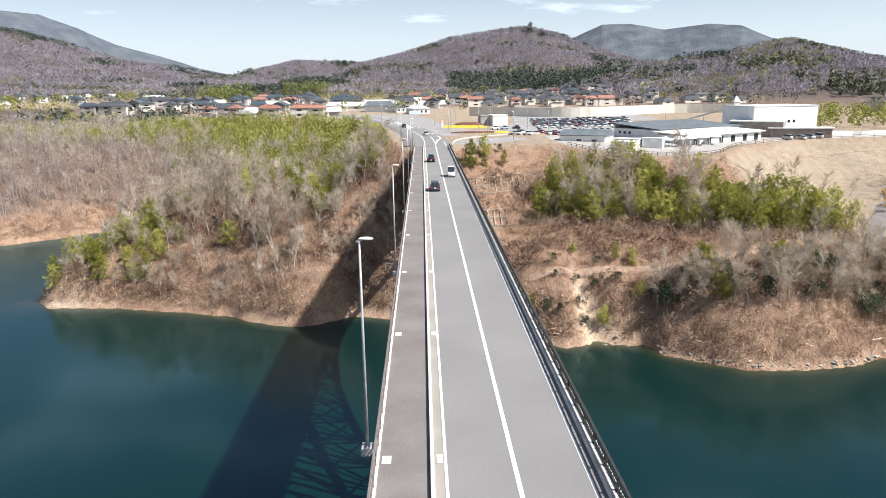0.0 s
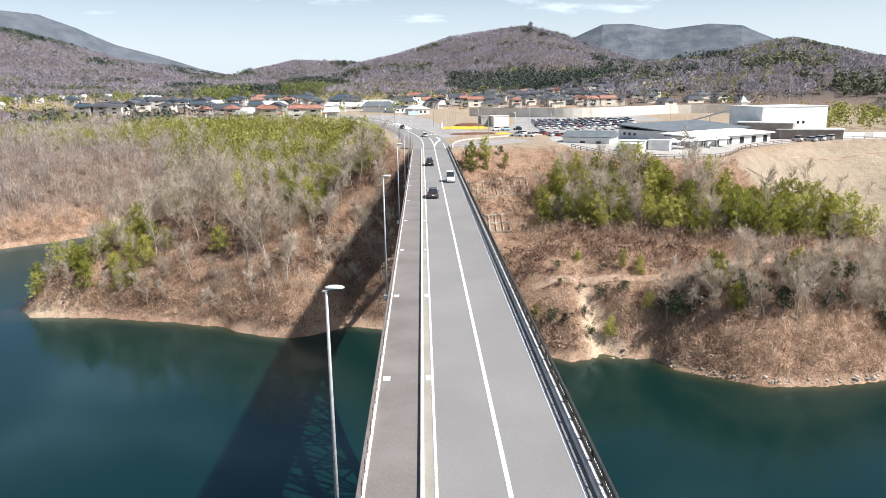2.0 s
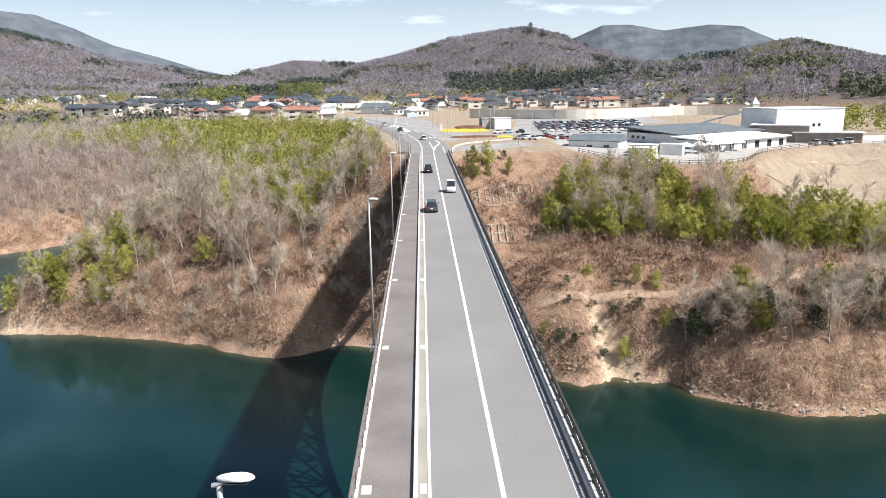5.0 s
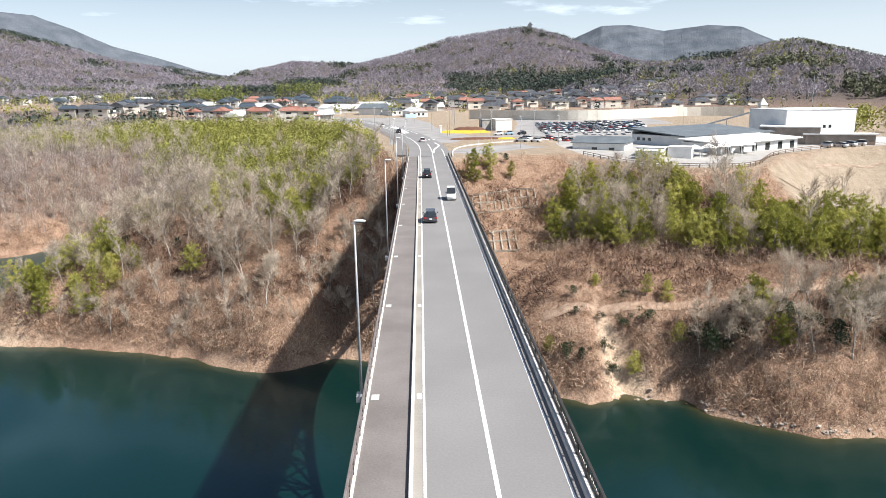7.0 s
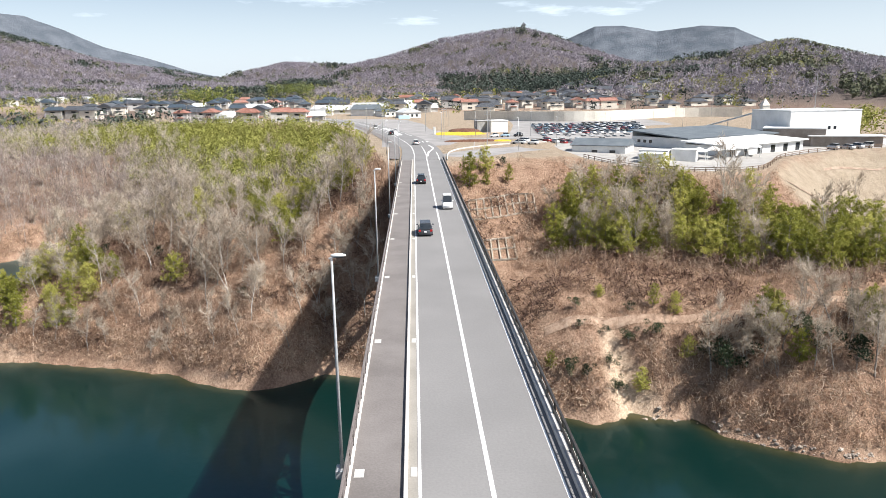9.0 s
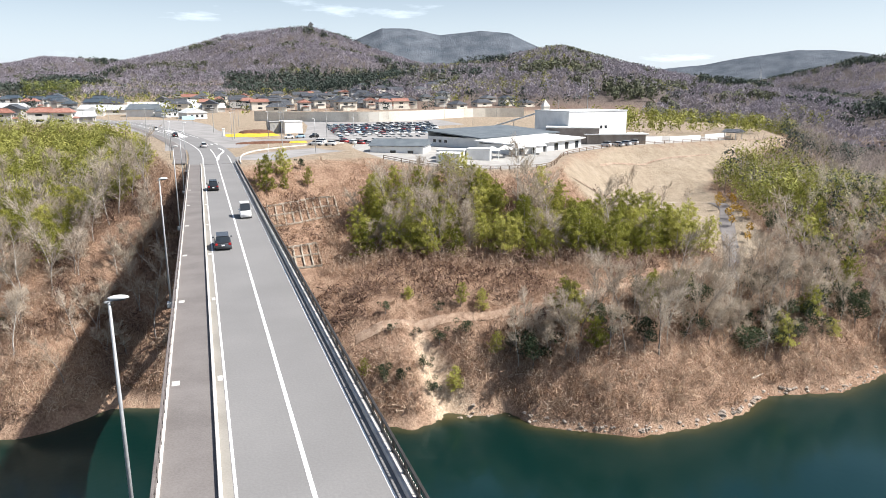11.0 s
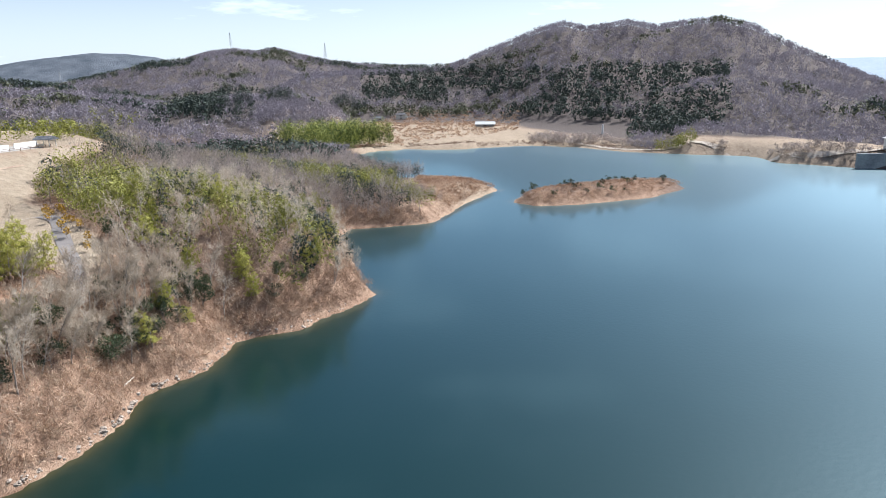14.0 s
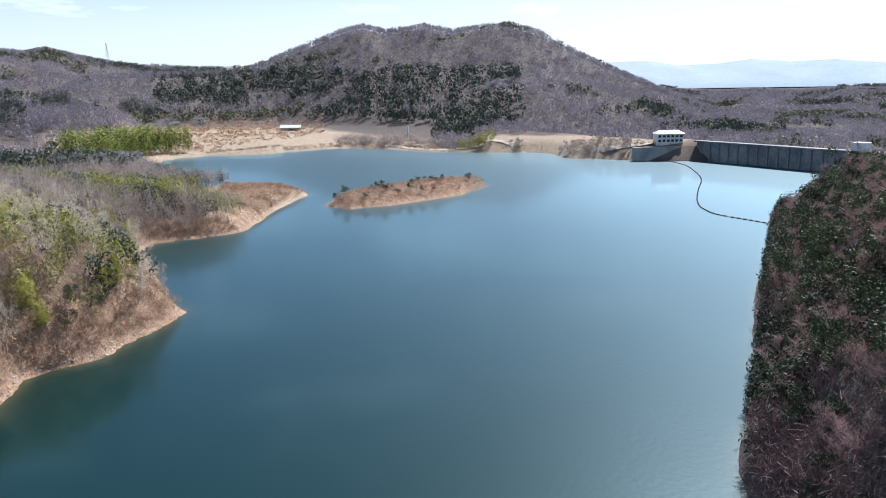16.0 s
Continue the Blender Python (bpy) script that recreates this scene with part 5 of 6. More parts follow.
def car(kind, colour, rgb, x, y, z, rz, label, group, far=False):
    """A car of real size: lofted body, glazed cabin, wheels, lights, plates and mirrors."""
    L, W, H = {"hatch": (4.45, 1.75, 1.48), "suv": (4.5, 1.78, 1.62), "van": (3.4, 1.48, 1.85), "kei": (3.4, 1.48, 1.55)}[kind]
    ob = tagged(empty("car" if kind != "van" else "van", x, y, z, rz), label, "car" if kind != "van" else "van", group)
    p = paint(colour, rgb)
    hl, hw = L / 2, W / 2
    belt = H * (0.66 if far else 0.56)
    # body: stations along the car (y), half width and height of shoulder
    if kind == "van":
        sec = [(-hl, .93, belt * 1.0), (-hl + .12, 1, belt), (hl - .7, 1, belt), (hl - .1, .95, belt * .8), (hl, .88, belt * .62)]
        roof = [(-hl + .05, H - .05), (-hl + .3, H), (hl - 1.3, H), (hl - .55, belt)]
    elif kind == "suv":
        sec = [(-hl, .86, belt * .8), (-hl + .15, .97, belt), (-.3, 1, belt), (hl - 1.25, 1, belt), (hl - .35, .95, belt * .82), (hl, .8, belt * .62)]
        roof = [(-hl + .15, belt), (-hl + .4, H - .03), (.35, H), (hl - 1.25, belt)]
    else:
        sec = [(-hl, .84, belt * .85), (-hl + .2, .96, belt * 1.05), (-.3, 1, belt), (hl - 1.2, .99, belt), (hl - .4, .93, belt * .8), (hl, .78, belt * .6)]
        roof = [(-hl + .05, belt * 1.05), (-hl + .75, H - .08), (.35, H), (hl - 1.1, belt)]
    bm = bmesh.new()
    rings = []
    for yy, f, top in sec:
        w = hw * f
        rings.append([bm.verts.new(c) for c in ((-w * .96, yy, .2), (-w, yy, .45), (-w * .97, yy, top * .9), (-w * .88, yy, top), (w * .88, yy, top), (w * .97, yy, top * .9), (w, yy, .45), (w * .96, yy, .2))])
    for a, b in zip(rings, rings[1:]):
        for i in range(8):
            bm.faces.new((a[i], a[(i + 1) % 8], b[(i + 1) % 8], b[i]))
    bm.faces.new(rings[0][::-1])
    bm.faces.new(rings[-1])
    bmesh.ops.recalc_face_normals(bm, faces=bm.faces)
    part("body", bm, p, ob, colour.replace("_", " ") + " body", True)
    bm = bmesh.new()
    rows = []
    for yy, zz in roof:
        w = hw * (.84 if zz <= belt * 1.06 else .70 if kind != "van" else .82)
        rows.append((yy, zz, w))
    gl = [[bm.verts.new(c) for c in ((-hw * .86, yy, belt - .03), (-w, yy, zz), (w, yy, zz), (hw * .86, yy, belt - .03))] for yy, zz, w in rows]
    for a, b in zip(gl, gl[1:]):
        for i in range(3):
            bm.faces.new((a[i], a[i + 1], b[i + 1], b[i]))
    bm.faces.new(gl[0][::-1])
    bm.faces.new(gl[-1])
    bmesh.ops.recalc_face_normals(bm, faces=bm.faces)
    part("cabin_glass", bm, GLASS, ob, "dark tinted windows")
    a, b = rows[1], rows[2]
    bm = bmesh.new()
    ws = a[2] * 1.0
    vs = [bm.verts.new(c) for c in ((-ws * .97, a[0] - .05, a[1] + .01), (ws * .97, a[0] - .05, a[1] + .01), (ws * .97, b[0] + .1, b[1] + .012), (-ws * .97, b[0] + .1, b[1] + .012))]
    f = bm.faces.new(vs)
    ext = bmesh.ops.extrude_face_region(bm, geom=[f])
    bmesh.ops.translate(bm, verts=[v for v in ext["geom"] if isinstance(v, bmesh.types.BMVert)], vec=(0, 0, .04))
    bmesh.ops.recalc_face_normals(bm, faces=bm.faces)
    part("roof", bm, p, ob)
    wheel = bmesh.new()
    bmesh.ops.create_cone(wheel, cap_ends=True, segments=14, radius1=.31, radius2=.31, depth=.2)
    bmesh.ops.rotate(wheel, verts=wheel.verts, matrix=Matrix.Rotation(radians(90), 3, "Y"))
    wm = mesh_of("wheel", wheel, RUBBER)
    for sx in (-1, 1):
        for yy in (-hl * .6, hl * .62):
            wh = piece("wheel", wm, ob, pose(sx * (hw - .1), yy, .31))
            if not far:
                rim = bmesh.new()
                bmesh.ops.create_cone(rim, cap_ends=True, segments=10, radius1=.2, radius2=.17, depth=.03)
                bmesh.ops.rotate(rim, verts=rim.verts, matrix=Matrix.Rotation(radians(90 * sx), 3, "Y"))
                bmesh.ops.translate(rim, verts=rim.verts, vec=(sx * .112, 0, 0))
                part("rim", rim, GALV, wh, "silver wheel rim")
    if far:
        return ob
    for sx in (-1, 1):
        part("tail_lamp", box(sx * hw * .76 - .13, sx * hw * .76 + .13, -hl - .02, -hl + .12, belt * .72, belt * .98, .02), RED_LAMP, ob, "red tail lamp")
        part("headlamp", box(sx * hw * .68 - .15, sx * hw * .68 + .15, hl - .16, hl - .02, belt * .5, belt * .62, .02), WHITE, ob)
        part("wing_mirror", box(sx * hw * 1.08 - .09, sx * hw * 1.08 + .09, hl - 1.45, hl - 1.3, belt, belt + .14, .02), p, ob)
    part("number_plate", box(-.17, .17, -hl - .035, -hl - .01, .5, .66), WHITE, ob, "plain white plate")
    return ob


car("hatch", "grey", (0.06, 0.065, 0.075), 2.15, 121, 0.0, 0, "dark grey hatchback driving along the bridge lane", "cars on the bridge")
car("suv", "black", (0.012, 0.012, 0.014), 2.15, 168, 0.0, 0, "black hatchback driving away along the bridge lane", "cars on the bridge")
car("van", "white", (0.75, 0.75, 0.74), 5.6, 139, 0.0, 180, "small white van driving along the bridge", "cars on the bridge")
car("hatch", "white", (0.75, 0.75, 0.74), 1.5, 268, ramp_z(.055)(1.5, 268), 5, "white car waiting at the junction", "cars at the junction")
car("suv", "black", (0.012, 0.012, 0.014), -8, 322, ramp_z(.055)(-8, 322), 12, "black car on the road beyond the bridge", "cars at the junction")
car("hatch", "white", (0.75, 0.75, 0.74), -17, 372, ramp_z(.055)(-17, 372), 190, "white car on the road beyond the bridge", "cars at the junction")
PAINTS = [("white", (.78, .78, .77)), ("white", (.78, .78, .77)), ("silver", (.55, .56, .57)), ("white", (.75, .75, .74)), ("black", (.012, .012, .014)), ("silver", (.45, .46, .47)), ("blue", (.03, .09, .22)),
          ("white", (.75, .75, .74)), ("silver", (.45, .46, .47)), ("pale_blue", (.3, .42, .52)), ("red", (.3, .02, .02))]
proto = [car(("hatch", "kei", "suv", "van", "kei")[i % 5], n, c, 0, 0, -500, 0, n.replace("_", " ") + " car parked in a row on the car park", "parked cars", True) for i, (n, c) in enumerate(PAINTS)]
used = set()
spots = []
for row in range(12):
    y = 284 + row * 7.4 + (row % 2) * -1.6
    for k in range(17):
        x = 47 + k * 2.9 + row * 0.8
        if rng.uniform() < 0.9 and inside_of([(46, 281), (64, 284), (76, 294), (92, 318), (107, 374), (50, 370)], np.array([x]), np.array([y]))[0] > 0:
            spots.append((x, y, 12 + 180 * (row % 2)))
spots += [(34, 262, 60), (38, 259, 60), (36, 268, 60), (30, 296, 95), (34, 297, 95), (39, 298, 95), (131, 247, 20), (135, 249, 25), (139, 250, 30), (126, 246, 20), (62, 222, 70)]
for i, (x, y, rz) in enumerate(spots):
    k = int(rng.integers(0, len(proto)))
    m = pose(x, y, float(plateau_z(x, y)) + 0.03, 0, 0, rz + rng.normal() * 2)
    if k in used or i > 400:
        copy_thing(proto[k], m)
    else:
        proto[k].matrix_basis = m
        used.add(k)


# ---------------------------------------------------------------- buildings
def prism_roof(w, l, z, rise, over=0.5, hip=0.0, thick=0.18):
    """Gable or hipped roof over a w by l plan, its ridge along y."""
    bm = bmesh.new()
    a, b = w / 2 + over, l / 2 + over
    r = b - hip * a
    low = [(-a, -b, z), (a, -b, z), (a, b, z), (-a, b, z)]
    top = [(0, -r, z + rise), (0, r, z + rise)]
    v = [bm.verts.new(c) for c in low + top]
    for f in ((0, 1, 4), (1, 2, 5, 4), (2, 3, 5), (3, 0, 4, 5), (3, 2, 1, 0)):
        bm.faces.new([v[i] for i in f])
    bmesh.ops.recalc_face_normals(bm, faces=bm.faces)
    low_faces = [f for f in bm.faces if f.normal.z < -0.9]
    ext = bmesh.ops.extrude_face_region(bm, geom=low_faces)
    bmesh.ops.translate(bm, verts=[q for q in ext["geom"] if isinstance(q, bmesh.types.BMVert)], vec=(0, 0, -thick))
    bmesh.ops.recalc_face_normals(bm, faces=bm.faces)
    return bm


def wall_windows(parent, w, l, z0, h, n_long, n_short, ww=1.4, wh=1.1, mat=None):
    for sx in (-1, 1):
        for i in range(n_long):
            y = -l / 2 + l * (i + .5) / n_long
            part("window", box(sx * w / 2 - .06, sx * w / 2 + .06, y - ww / 2, y + ww / 2, z0 + h * .35, z0 + h * .35 + wh, .02), mat or GLASS, parent)
    for sy in (-1, 1):
        for i in range(n_short):
            x = -w / 2 + w * (i + .5) / n_short
            part("window", box(x - ww / 2, x + ww / 2, sy * l / 2 - .06, sy * l / 2 + .06, z0 + h * .35, z0 + h * .35 + wh, .02), mat or GLASS, parent)


def house(w, l, storeys, wall, roof_mat, hip, label, lean_to=True):
    ob = tagged(empty("house", 0, 0, -600), label, "house", "houses of the town")
    h = 2.9 * storeys
    part("wall", box(-w / 2, w / 2, -l / 2, l / 2, -1.5, h, .03), wall, ob)
    part("roof", prism_roof(w, l, h + .1, w * .26, .7, hip), roof_mat, ob)
    rb = bar((0, -l / 2 + hip * w / 2 - .4, h + w * .26 + .14), (0, l / 2 - hip * w / 2 + .4, h + w * .26 + .14), .35, .3)
    part("ridge", rb, roof_mat, ob)
    for s in range(storeys):
        wall_windows(ob, w, l, 2.9 * s, 2.9, 1, 1, 3.2, 1.1)
    if lean_to and storeys > 1:
        part("porch_roof", prism_roof(w * .6, 2.2, 2.9, .7, .3), roof_mat, ob).matrix_basis = pose(0, -l / 2 - .9, 0)
        part("porch_wall", box(-w * .28, w * .28, -l / 2 - 1.8, -l / 2, -1.2, 2.85), wall, ob)
    return ob


HOUSES = [house(9, 12, 2, CREAM, TILE_DARK, .6, "two-storey house with a dark tiled hip roof"), house(8, 10, 2, HOUSE_WALL, TILE_RED, .5, "white house with a red-brown tiled roof"),
          house(10, 14, 1, CREAM, TILE_DARK, .7, "low farmhouse with a dark tiled roof"), house(9, 11, 2, HOUSE_WALL, TILE_BLUE, .3, "white house with a blue-grey roof"),
          house(8, 12, 2, CREAM, TILE_RED, 0, "cream house with a red gabled roof"), house(11, 20, 1, HOUSE_WALL, PALE_ROOF, 0, "long white shed with a pale metal roof"),
          house(10, 13, 2, HOUSE_WALL, TILE_DARK, 0, "white gabled house with dark tiles")]
used_h = set()


def settle(k, x, y, rz):
    m = pose(x, y, gz(x, y), 0, 0, rz)
    if k in used_h:
        return copy_thing(HOUSES[k], m)
    used_h.add(k)
    HOUSES[k].matrix_basis = m
    return HOUSES[k]


town_rng = np.random.default_rng(11)


def on_road(x, y):
    return min((Vector((x, y)) - p).length for p in ctr) < 14


def village(n, x0, x1, y0, y1, kinds, gap=15, turn=0):
    done = []
    for _ in range(n * 14):
        if len(done) >= n:
            break
        x, y = town_rng.uniform(x0, x1), town_rng.uniform(y0, y1)
        if on_road(x, y) or -46 < x < 12 and y < 550 or any((x - a) ** 2 + (y - b) ** 2 < gap * gap for a, b in done):
            continue
        done.append((x, y))
        settle(int(town_rng.choice(kinds)), x, y, turn + town_rng.choice([0, 90]) + town_rng.normal() * 7)


village(46, -20, 150, 560, 800, [0, 0, 1, 2, 4, 6], 14)
village(34, 50, 260, 560, 800, [0, 2, 6, 0, 2], 15)
village(40, -250, -60, 540, 740, [3, 3, 0, 6, 1, 2, 3], 14)
village(18, -150, -48, 455, 560, [5, 3, 6, 1, 5], 15)
village(16, -470, -260, 640, 860, [3, 2, 6, 5], 22)
village(12, -60, 60, 480 + 100, 640, [5, 3, 6, 1], 17)
village(8, -640, -420, 760, 980, [5, 2, 6], 26)
for x, y, k, rz in ((-62, 566, 5, 70), (-22, 590, 5, 20), (8, 566, 5, 95), (-120, 604, 5, 60), (-95, 640, 3, 80), (-170, 640, 5, 90)):
    settle(k, x, y, rz)


def hall(name, label, cx, cy, rz, w, l, h, wall, roof, roof_mat, rise=0.8, over=0.6, storey_windows=()):
    """A hall: walls, roof slab and windows; its length along y before turning."""
    ob = tagged(empty(name, cx, cy, float(plateau_z(cx, cy)), rz), label, "building", "buildings round the car park")
    part("wall", box(-w / 2, w / 2, -l / 2, l / 2, -.5, h + .1, .04), wall, ob)
    if roof == "mono":
        part("clerestory", box(-w / 2 + .01, -w / 2 + .25, -l / 2 + .01, l / 2 - .01, h, h + rise * .9, .02), wall, ob)
    if roof == "flat":
        part("roof", box(-w / 2 - over * .3, w / 2 + over * .3, -l / 2 - over * .3, l / 2 + over * .3, h, h + .35, .04), roof_mat, ob)
    elif roof == "mono":
        bm = bmesh.new()
        a, b = w / 2 + over, l / 2 + over
        v = [bm.verts.new(c) for c in ((-a, -b, h + rise), (a, -b, h), (a, b, h), (-a, b, h + rise), (-a, -b, h + rise + .35), (a, -b, h + .35), (a, b, h + .35), (-a, b, h + rise + .35))]
        for f in ((3, 2, 1, 0), (4, 5, 6, 7), (0, 1, 5, 4), (1, 2, 6, 5), (2, 3, 7, 6), (3, 0, 4, 7)):
            bm.faces.new([v[i] for i in f])
        part("roof", bm, roof_mat, ob)
    else:
        part("roof", prism_roof(w, l, h, rise, over), roof_mat, ob)
    for side, pos, zz, ww, wh in storey_windows:
        if side in "WE":
            sx = -1 if side == "W" else 1
            part("window", box(sx * w / 2 - .07, sx * w / 2 + .07, pos - ww / 2, pos + ww / 2, zz, zz + wh, .02), GLASS, ob)
        else:
            sy = -1 if side == "S" else 1
            part("window", box(pos - ww / 2, pos + ww / 2, sy * l / 2 - .07, sy * l / 2 + .07, zz, zz + wh, .02), GLASS, ob)
    return ob


# rows of shops: length along the yard's edge
hall("market_shed", "white shed with a blue-grey metal gable roof", 55, 240, 62, 12, 15, 3.4, WHITE, "gable", METALROOF, 1.6, .5, [("W", p, 1.0, 1.6, 1.1) for p in (-4, 1)])
hall("market_hall", "long white market hall with a blue-grey metal roof", 93, 262, -62, 22, 40, 4.0, WHITE, "mono", METALROOF, 1.6, 1.0, [("S", p, 2.2, 1.2, .9) for p in (-8, -5.6, -3.2)] + [("E", p, 1.5, 2.2, 1.4) for p in (-14, -10, -6)])
hall("shop_building", "low white shop building with a white flat roof and glass doors", 97, 241, -58, 13, 38, 3.1, WHITE, "mono", WHITE, 0.7, 1.0, [("E", -16 + 6.4 * k, .3, 2.2, 2.2) for k in range(6)])
hall("brown_hall", "flat-roofed hall with brown cladding beside the yard", 127, 270, -30, 18, 22, 5.4, BRICKISH, "flat", WHITE)
hall("white_block", "tall white windowless block on the yard", 135, 279, 10, 27, 20, 10.6, WHITE, "flat", PALE_ROOF, storey_windows=[("S", p, 4.6, 1.0, 1.0) for p in (-3, -.8, 1.4, 3.6)])
hall("entrance_canopy", "white flat entrance canopy beside the tall block", 136, 257, -20, 20, 6, 3.2, BRICKISH, "flat", WHITE, over=3)
for x, y, rz, w, l, h in ((63, 219, 60, 5, 7, 3.0), (70, 217, 60, 4, 6, 3.2), (60, 212, 60, 5, 6, 2.8)):
    hall("store_hut", "small white flat-roofed store hut on the yard", x, y, rz, w, l, h, WHITE, "flat", WHITE)
# shade sails on white posts before the shop front
for k in range(5):
    x, y = 74 + 4.8 * k, 218 + 2.6 * k
    tent = tagged(empty("canopy_tent", x, y, float(plateau_z(x, y)), -30), "white peaked canopy on slim white posts", "canopy", "yard canopies")
    bm = bmesh.new()
    bmesh.ops.create_cone(bm, cap_ends=False, segments=4, radius1=2.9, radius2=.1, depth=1.1)
    bmesh.ops.transform(bm, matrix=Matrix.Translation((0, 0, 3.3)) @ Matrix.Rotation(radians(45), 4, "Z"), verts=bm.verts)
    part("canopy", bm, WHITE, tent)
    for sx in (-1.9, 1.9):
        for sy in (-1.9, 1.9):
            part("post", bar((sx, sy, 0), (sx, sy, 2.8), .14, sides=6), WHITE, tent)
# fence along the rim of the yard
RIM = curve_through([(44, 217), (54, 204), (69, 195.5), (82, 199.5), (101, 226), (130, 245.5), (160, 251.5), (188, 257)], 7)
fence = tagged(empty("fence"), "low brown rail fence on the embankment's rim", "fence")
fpost = mesh_of("post", box(-.07, .07, -.07, .07, 0, 1.1), BROWN_BED)
BROWN_RAIL = material("brown_fence_paint", [(0.13, 0.085, 0.06), (0.2, 0.14, 0.1)], .8, 1, 6)
fpost.materials[0] = BROWN_RAIL
for p in RIM:
    piece("post", fpost, fence, pose(p.x, p.y, float(plateau_z(p.x, p.y))))
for z in (.55, 1.05):
    for a, b in zip(RIM, RIM[1:]):
        part("rail", bar((a.x, a.y, z + float(plateau_z(a.x, a.y))), (b.x, b.y, z + float(plateau_z(b.x, b.y))), .12), BROWN_RAIL, fence)
for x, y, rz, l in ((150, 257, 8, 12), (166, 258, 12, 16), (184, 264, 20, 14)):
    w = part("garden_wall", box(-l / 2, l / 2, -.15, .15, -.3, 1.9, .03), WHITE)
    w.matrix_basis = pose(x, y, float(plateau_z(x, y)), 0, 0, rz)
    tagged(w, "white rendered garden wall on the embankment", "wall", "garden walls")
gaz = tagged(empty("gazebo", 188, 259, float(plateau_z(188, 259)), 20), "small open gazebo with a dark pitched roof", "gazebo")
part("roof", prism_roof(5, 5, 2.7, 1.1, .6), TILE_DARK, gaz)
for sx in (-2.2, 2.2):
    for sy in (-2.2, 2.2):
        part("post", bar((sx, sy, 0), (sx, sy, 2.7), .2), GREY_CONCRETE, gaz)
part("bench_wall", box(-2, 2, 1.9, 2.2, 0, 1.0), CREAM, gaz)
# play tower with a slide, and a tall mast
tow = tagged(empty("play_tower", 131, 300, float(plateau_z(131, 300))), "cream play tower with a pointed top and a long slide", "play tower")
part("shaft", box(-1.3, 1.3, -1.3, 1.3, 0, 11.5, .1), CREAM, tow)
bm = bmesh.new()
bmesh.ops.create_cone(bm, cap_ends=True, segments=4, radius1=2.1, radius2=.05, depth=2.6)
bmesh.ops.transform(bm, matrix=Matrix.Translation((0, 0, 12.7)) @ Matrix.Rotation(radians(45), 4, "Z"), verts=bm.verts)
part("spire", bm, CREAM, tow)
part("slide", bar((-1, 0, 9.5), (-20, 10, 3.0), 1.4, .6), PALE_ROOF, tow)
part("slide_leg", bar((-11, 5.4, 0), (-11, 5.4, 6.0), .3, sides=6), GALV, tow)


def mast(x, y, h, label="slender grey pole", name="utility_pole", arms=1, w=.26):
    ob = tagged(empty(name, x, y, gz(x, y)), label, name.replace("_", " "), "poles")
    part("pole", bar((0, 0, -.3), (0, 0, h), w, sides=8, w2=w * .6), GALV if name != "utility_pole" else GREY_CONCRETE, ob)
    for k in range(arms):
        part("crossarm", box(-.9, .9, -.06, .06, h - .5 - .8 * k, h - .38 - .8 * k), GALV, ob)
    return ob


mast(150, 300, 22, "tall slim lattice-grey mast behind the halls", "mast", 0, .3)
pole_spots = [(24, 262), (12, 300), (31, 318), (44, 300), (-9, 268), (-18, 330), (-28, 372), (6, 340), (18, 385), (40, 420), (-40, 420), (-58, 470), (-10, 470), (22, 500), (60, 500), (100, 470),
              (140, 480), (170, 440), (-90, 530), (-130, 590), (-20, 560), (40, 590), (90, 610), (-200, 640), (150, 640), (-260, 700), (190, 400)]
for i, (x, y) in enumerate(pole_spots):
    if i == 0:
        pole0 = mast(x, y, 10.5, "grey concrete utility pole beside the road", arms=2)
    else:
        copy_thing(pole0, pose(x, y, gz(x, y), 0, 0, rng.uniform(0, 90)))
lamp0 = street_lamp(-6.6, 232, -.3, 0, 9, "grey roadside street lamp with a white head", False, "roadside lamps")
for x, y, rz in ((-7.2, 258, 0), (11, 296, 180), (24, 306, 180), (46, 262, 180), (60, 330, 90), (88, 352, 90), (112, 330, 90), (76, 420, 90), (130, 420, 90), (30, 236, 180)):
    copy_thing(lamp0, pose(x, y, float(plateau_z(x, y)), 0, 0, rz))
# trees between the houses
def town_trees():
    n = 9500
    x, y = rng.uniform(-700, 520, n), rng.uniform(500, 1150, n)
    road_d = np.min([np.hypot(x - p.x, y - p.y) for p in ctr], axis=0)
    houses = [(o.matrix_basis.translation.x, o.matrix_basis.translation.y) for o in bpy.data.objects if o.name.startswith("house") and o.parent is None]
    near = np.min([np.hypot(x - a, y - b) for a, b in houses], axis=0)
    w = fbm(x, y, 110, 3, 41)
    ok = (road_d > 16) & (near > 11) & (w + 0.0012 * (y - 700) + 0.35 * step(790, 860, y) + rng.normal(size=n) * 0.12 + 0.12 * (x < -20) > 0.06)
    x, y = x[ok], y[ok]
    z = ground_z(x, y)
    f = rng.uniform(0.6, 1.2, len(x))
    pick = fbm(x, y, 70, 2, 43) + rng.normal(size=len(x)) * 0.15
    for m, mat, thin, nm, lb in ((pick > 0.22, WOOD_PINE, .3, "pine_woods", "yellow-green trees between the houses"), (pick < -0.12, WOOD_TWIGS, .09, "leafless_woods", "grey leafless trees between the houses"),
                                 ((pick >= -0.12) & (pick <= 0.22), EVERGREEN_FAR, .3, "evergreen_woods", "dark evergreen trees between the houses")):
        cloud(x[m], y[m], z[m], 9 * f[m], 3.2 * f[m], 30, 1.5 * f[m], thin, .6, mat, nm, lb, "woods", shell=mat is not WOOD_TWIGS)


town_trees()
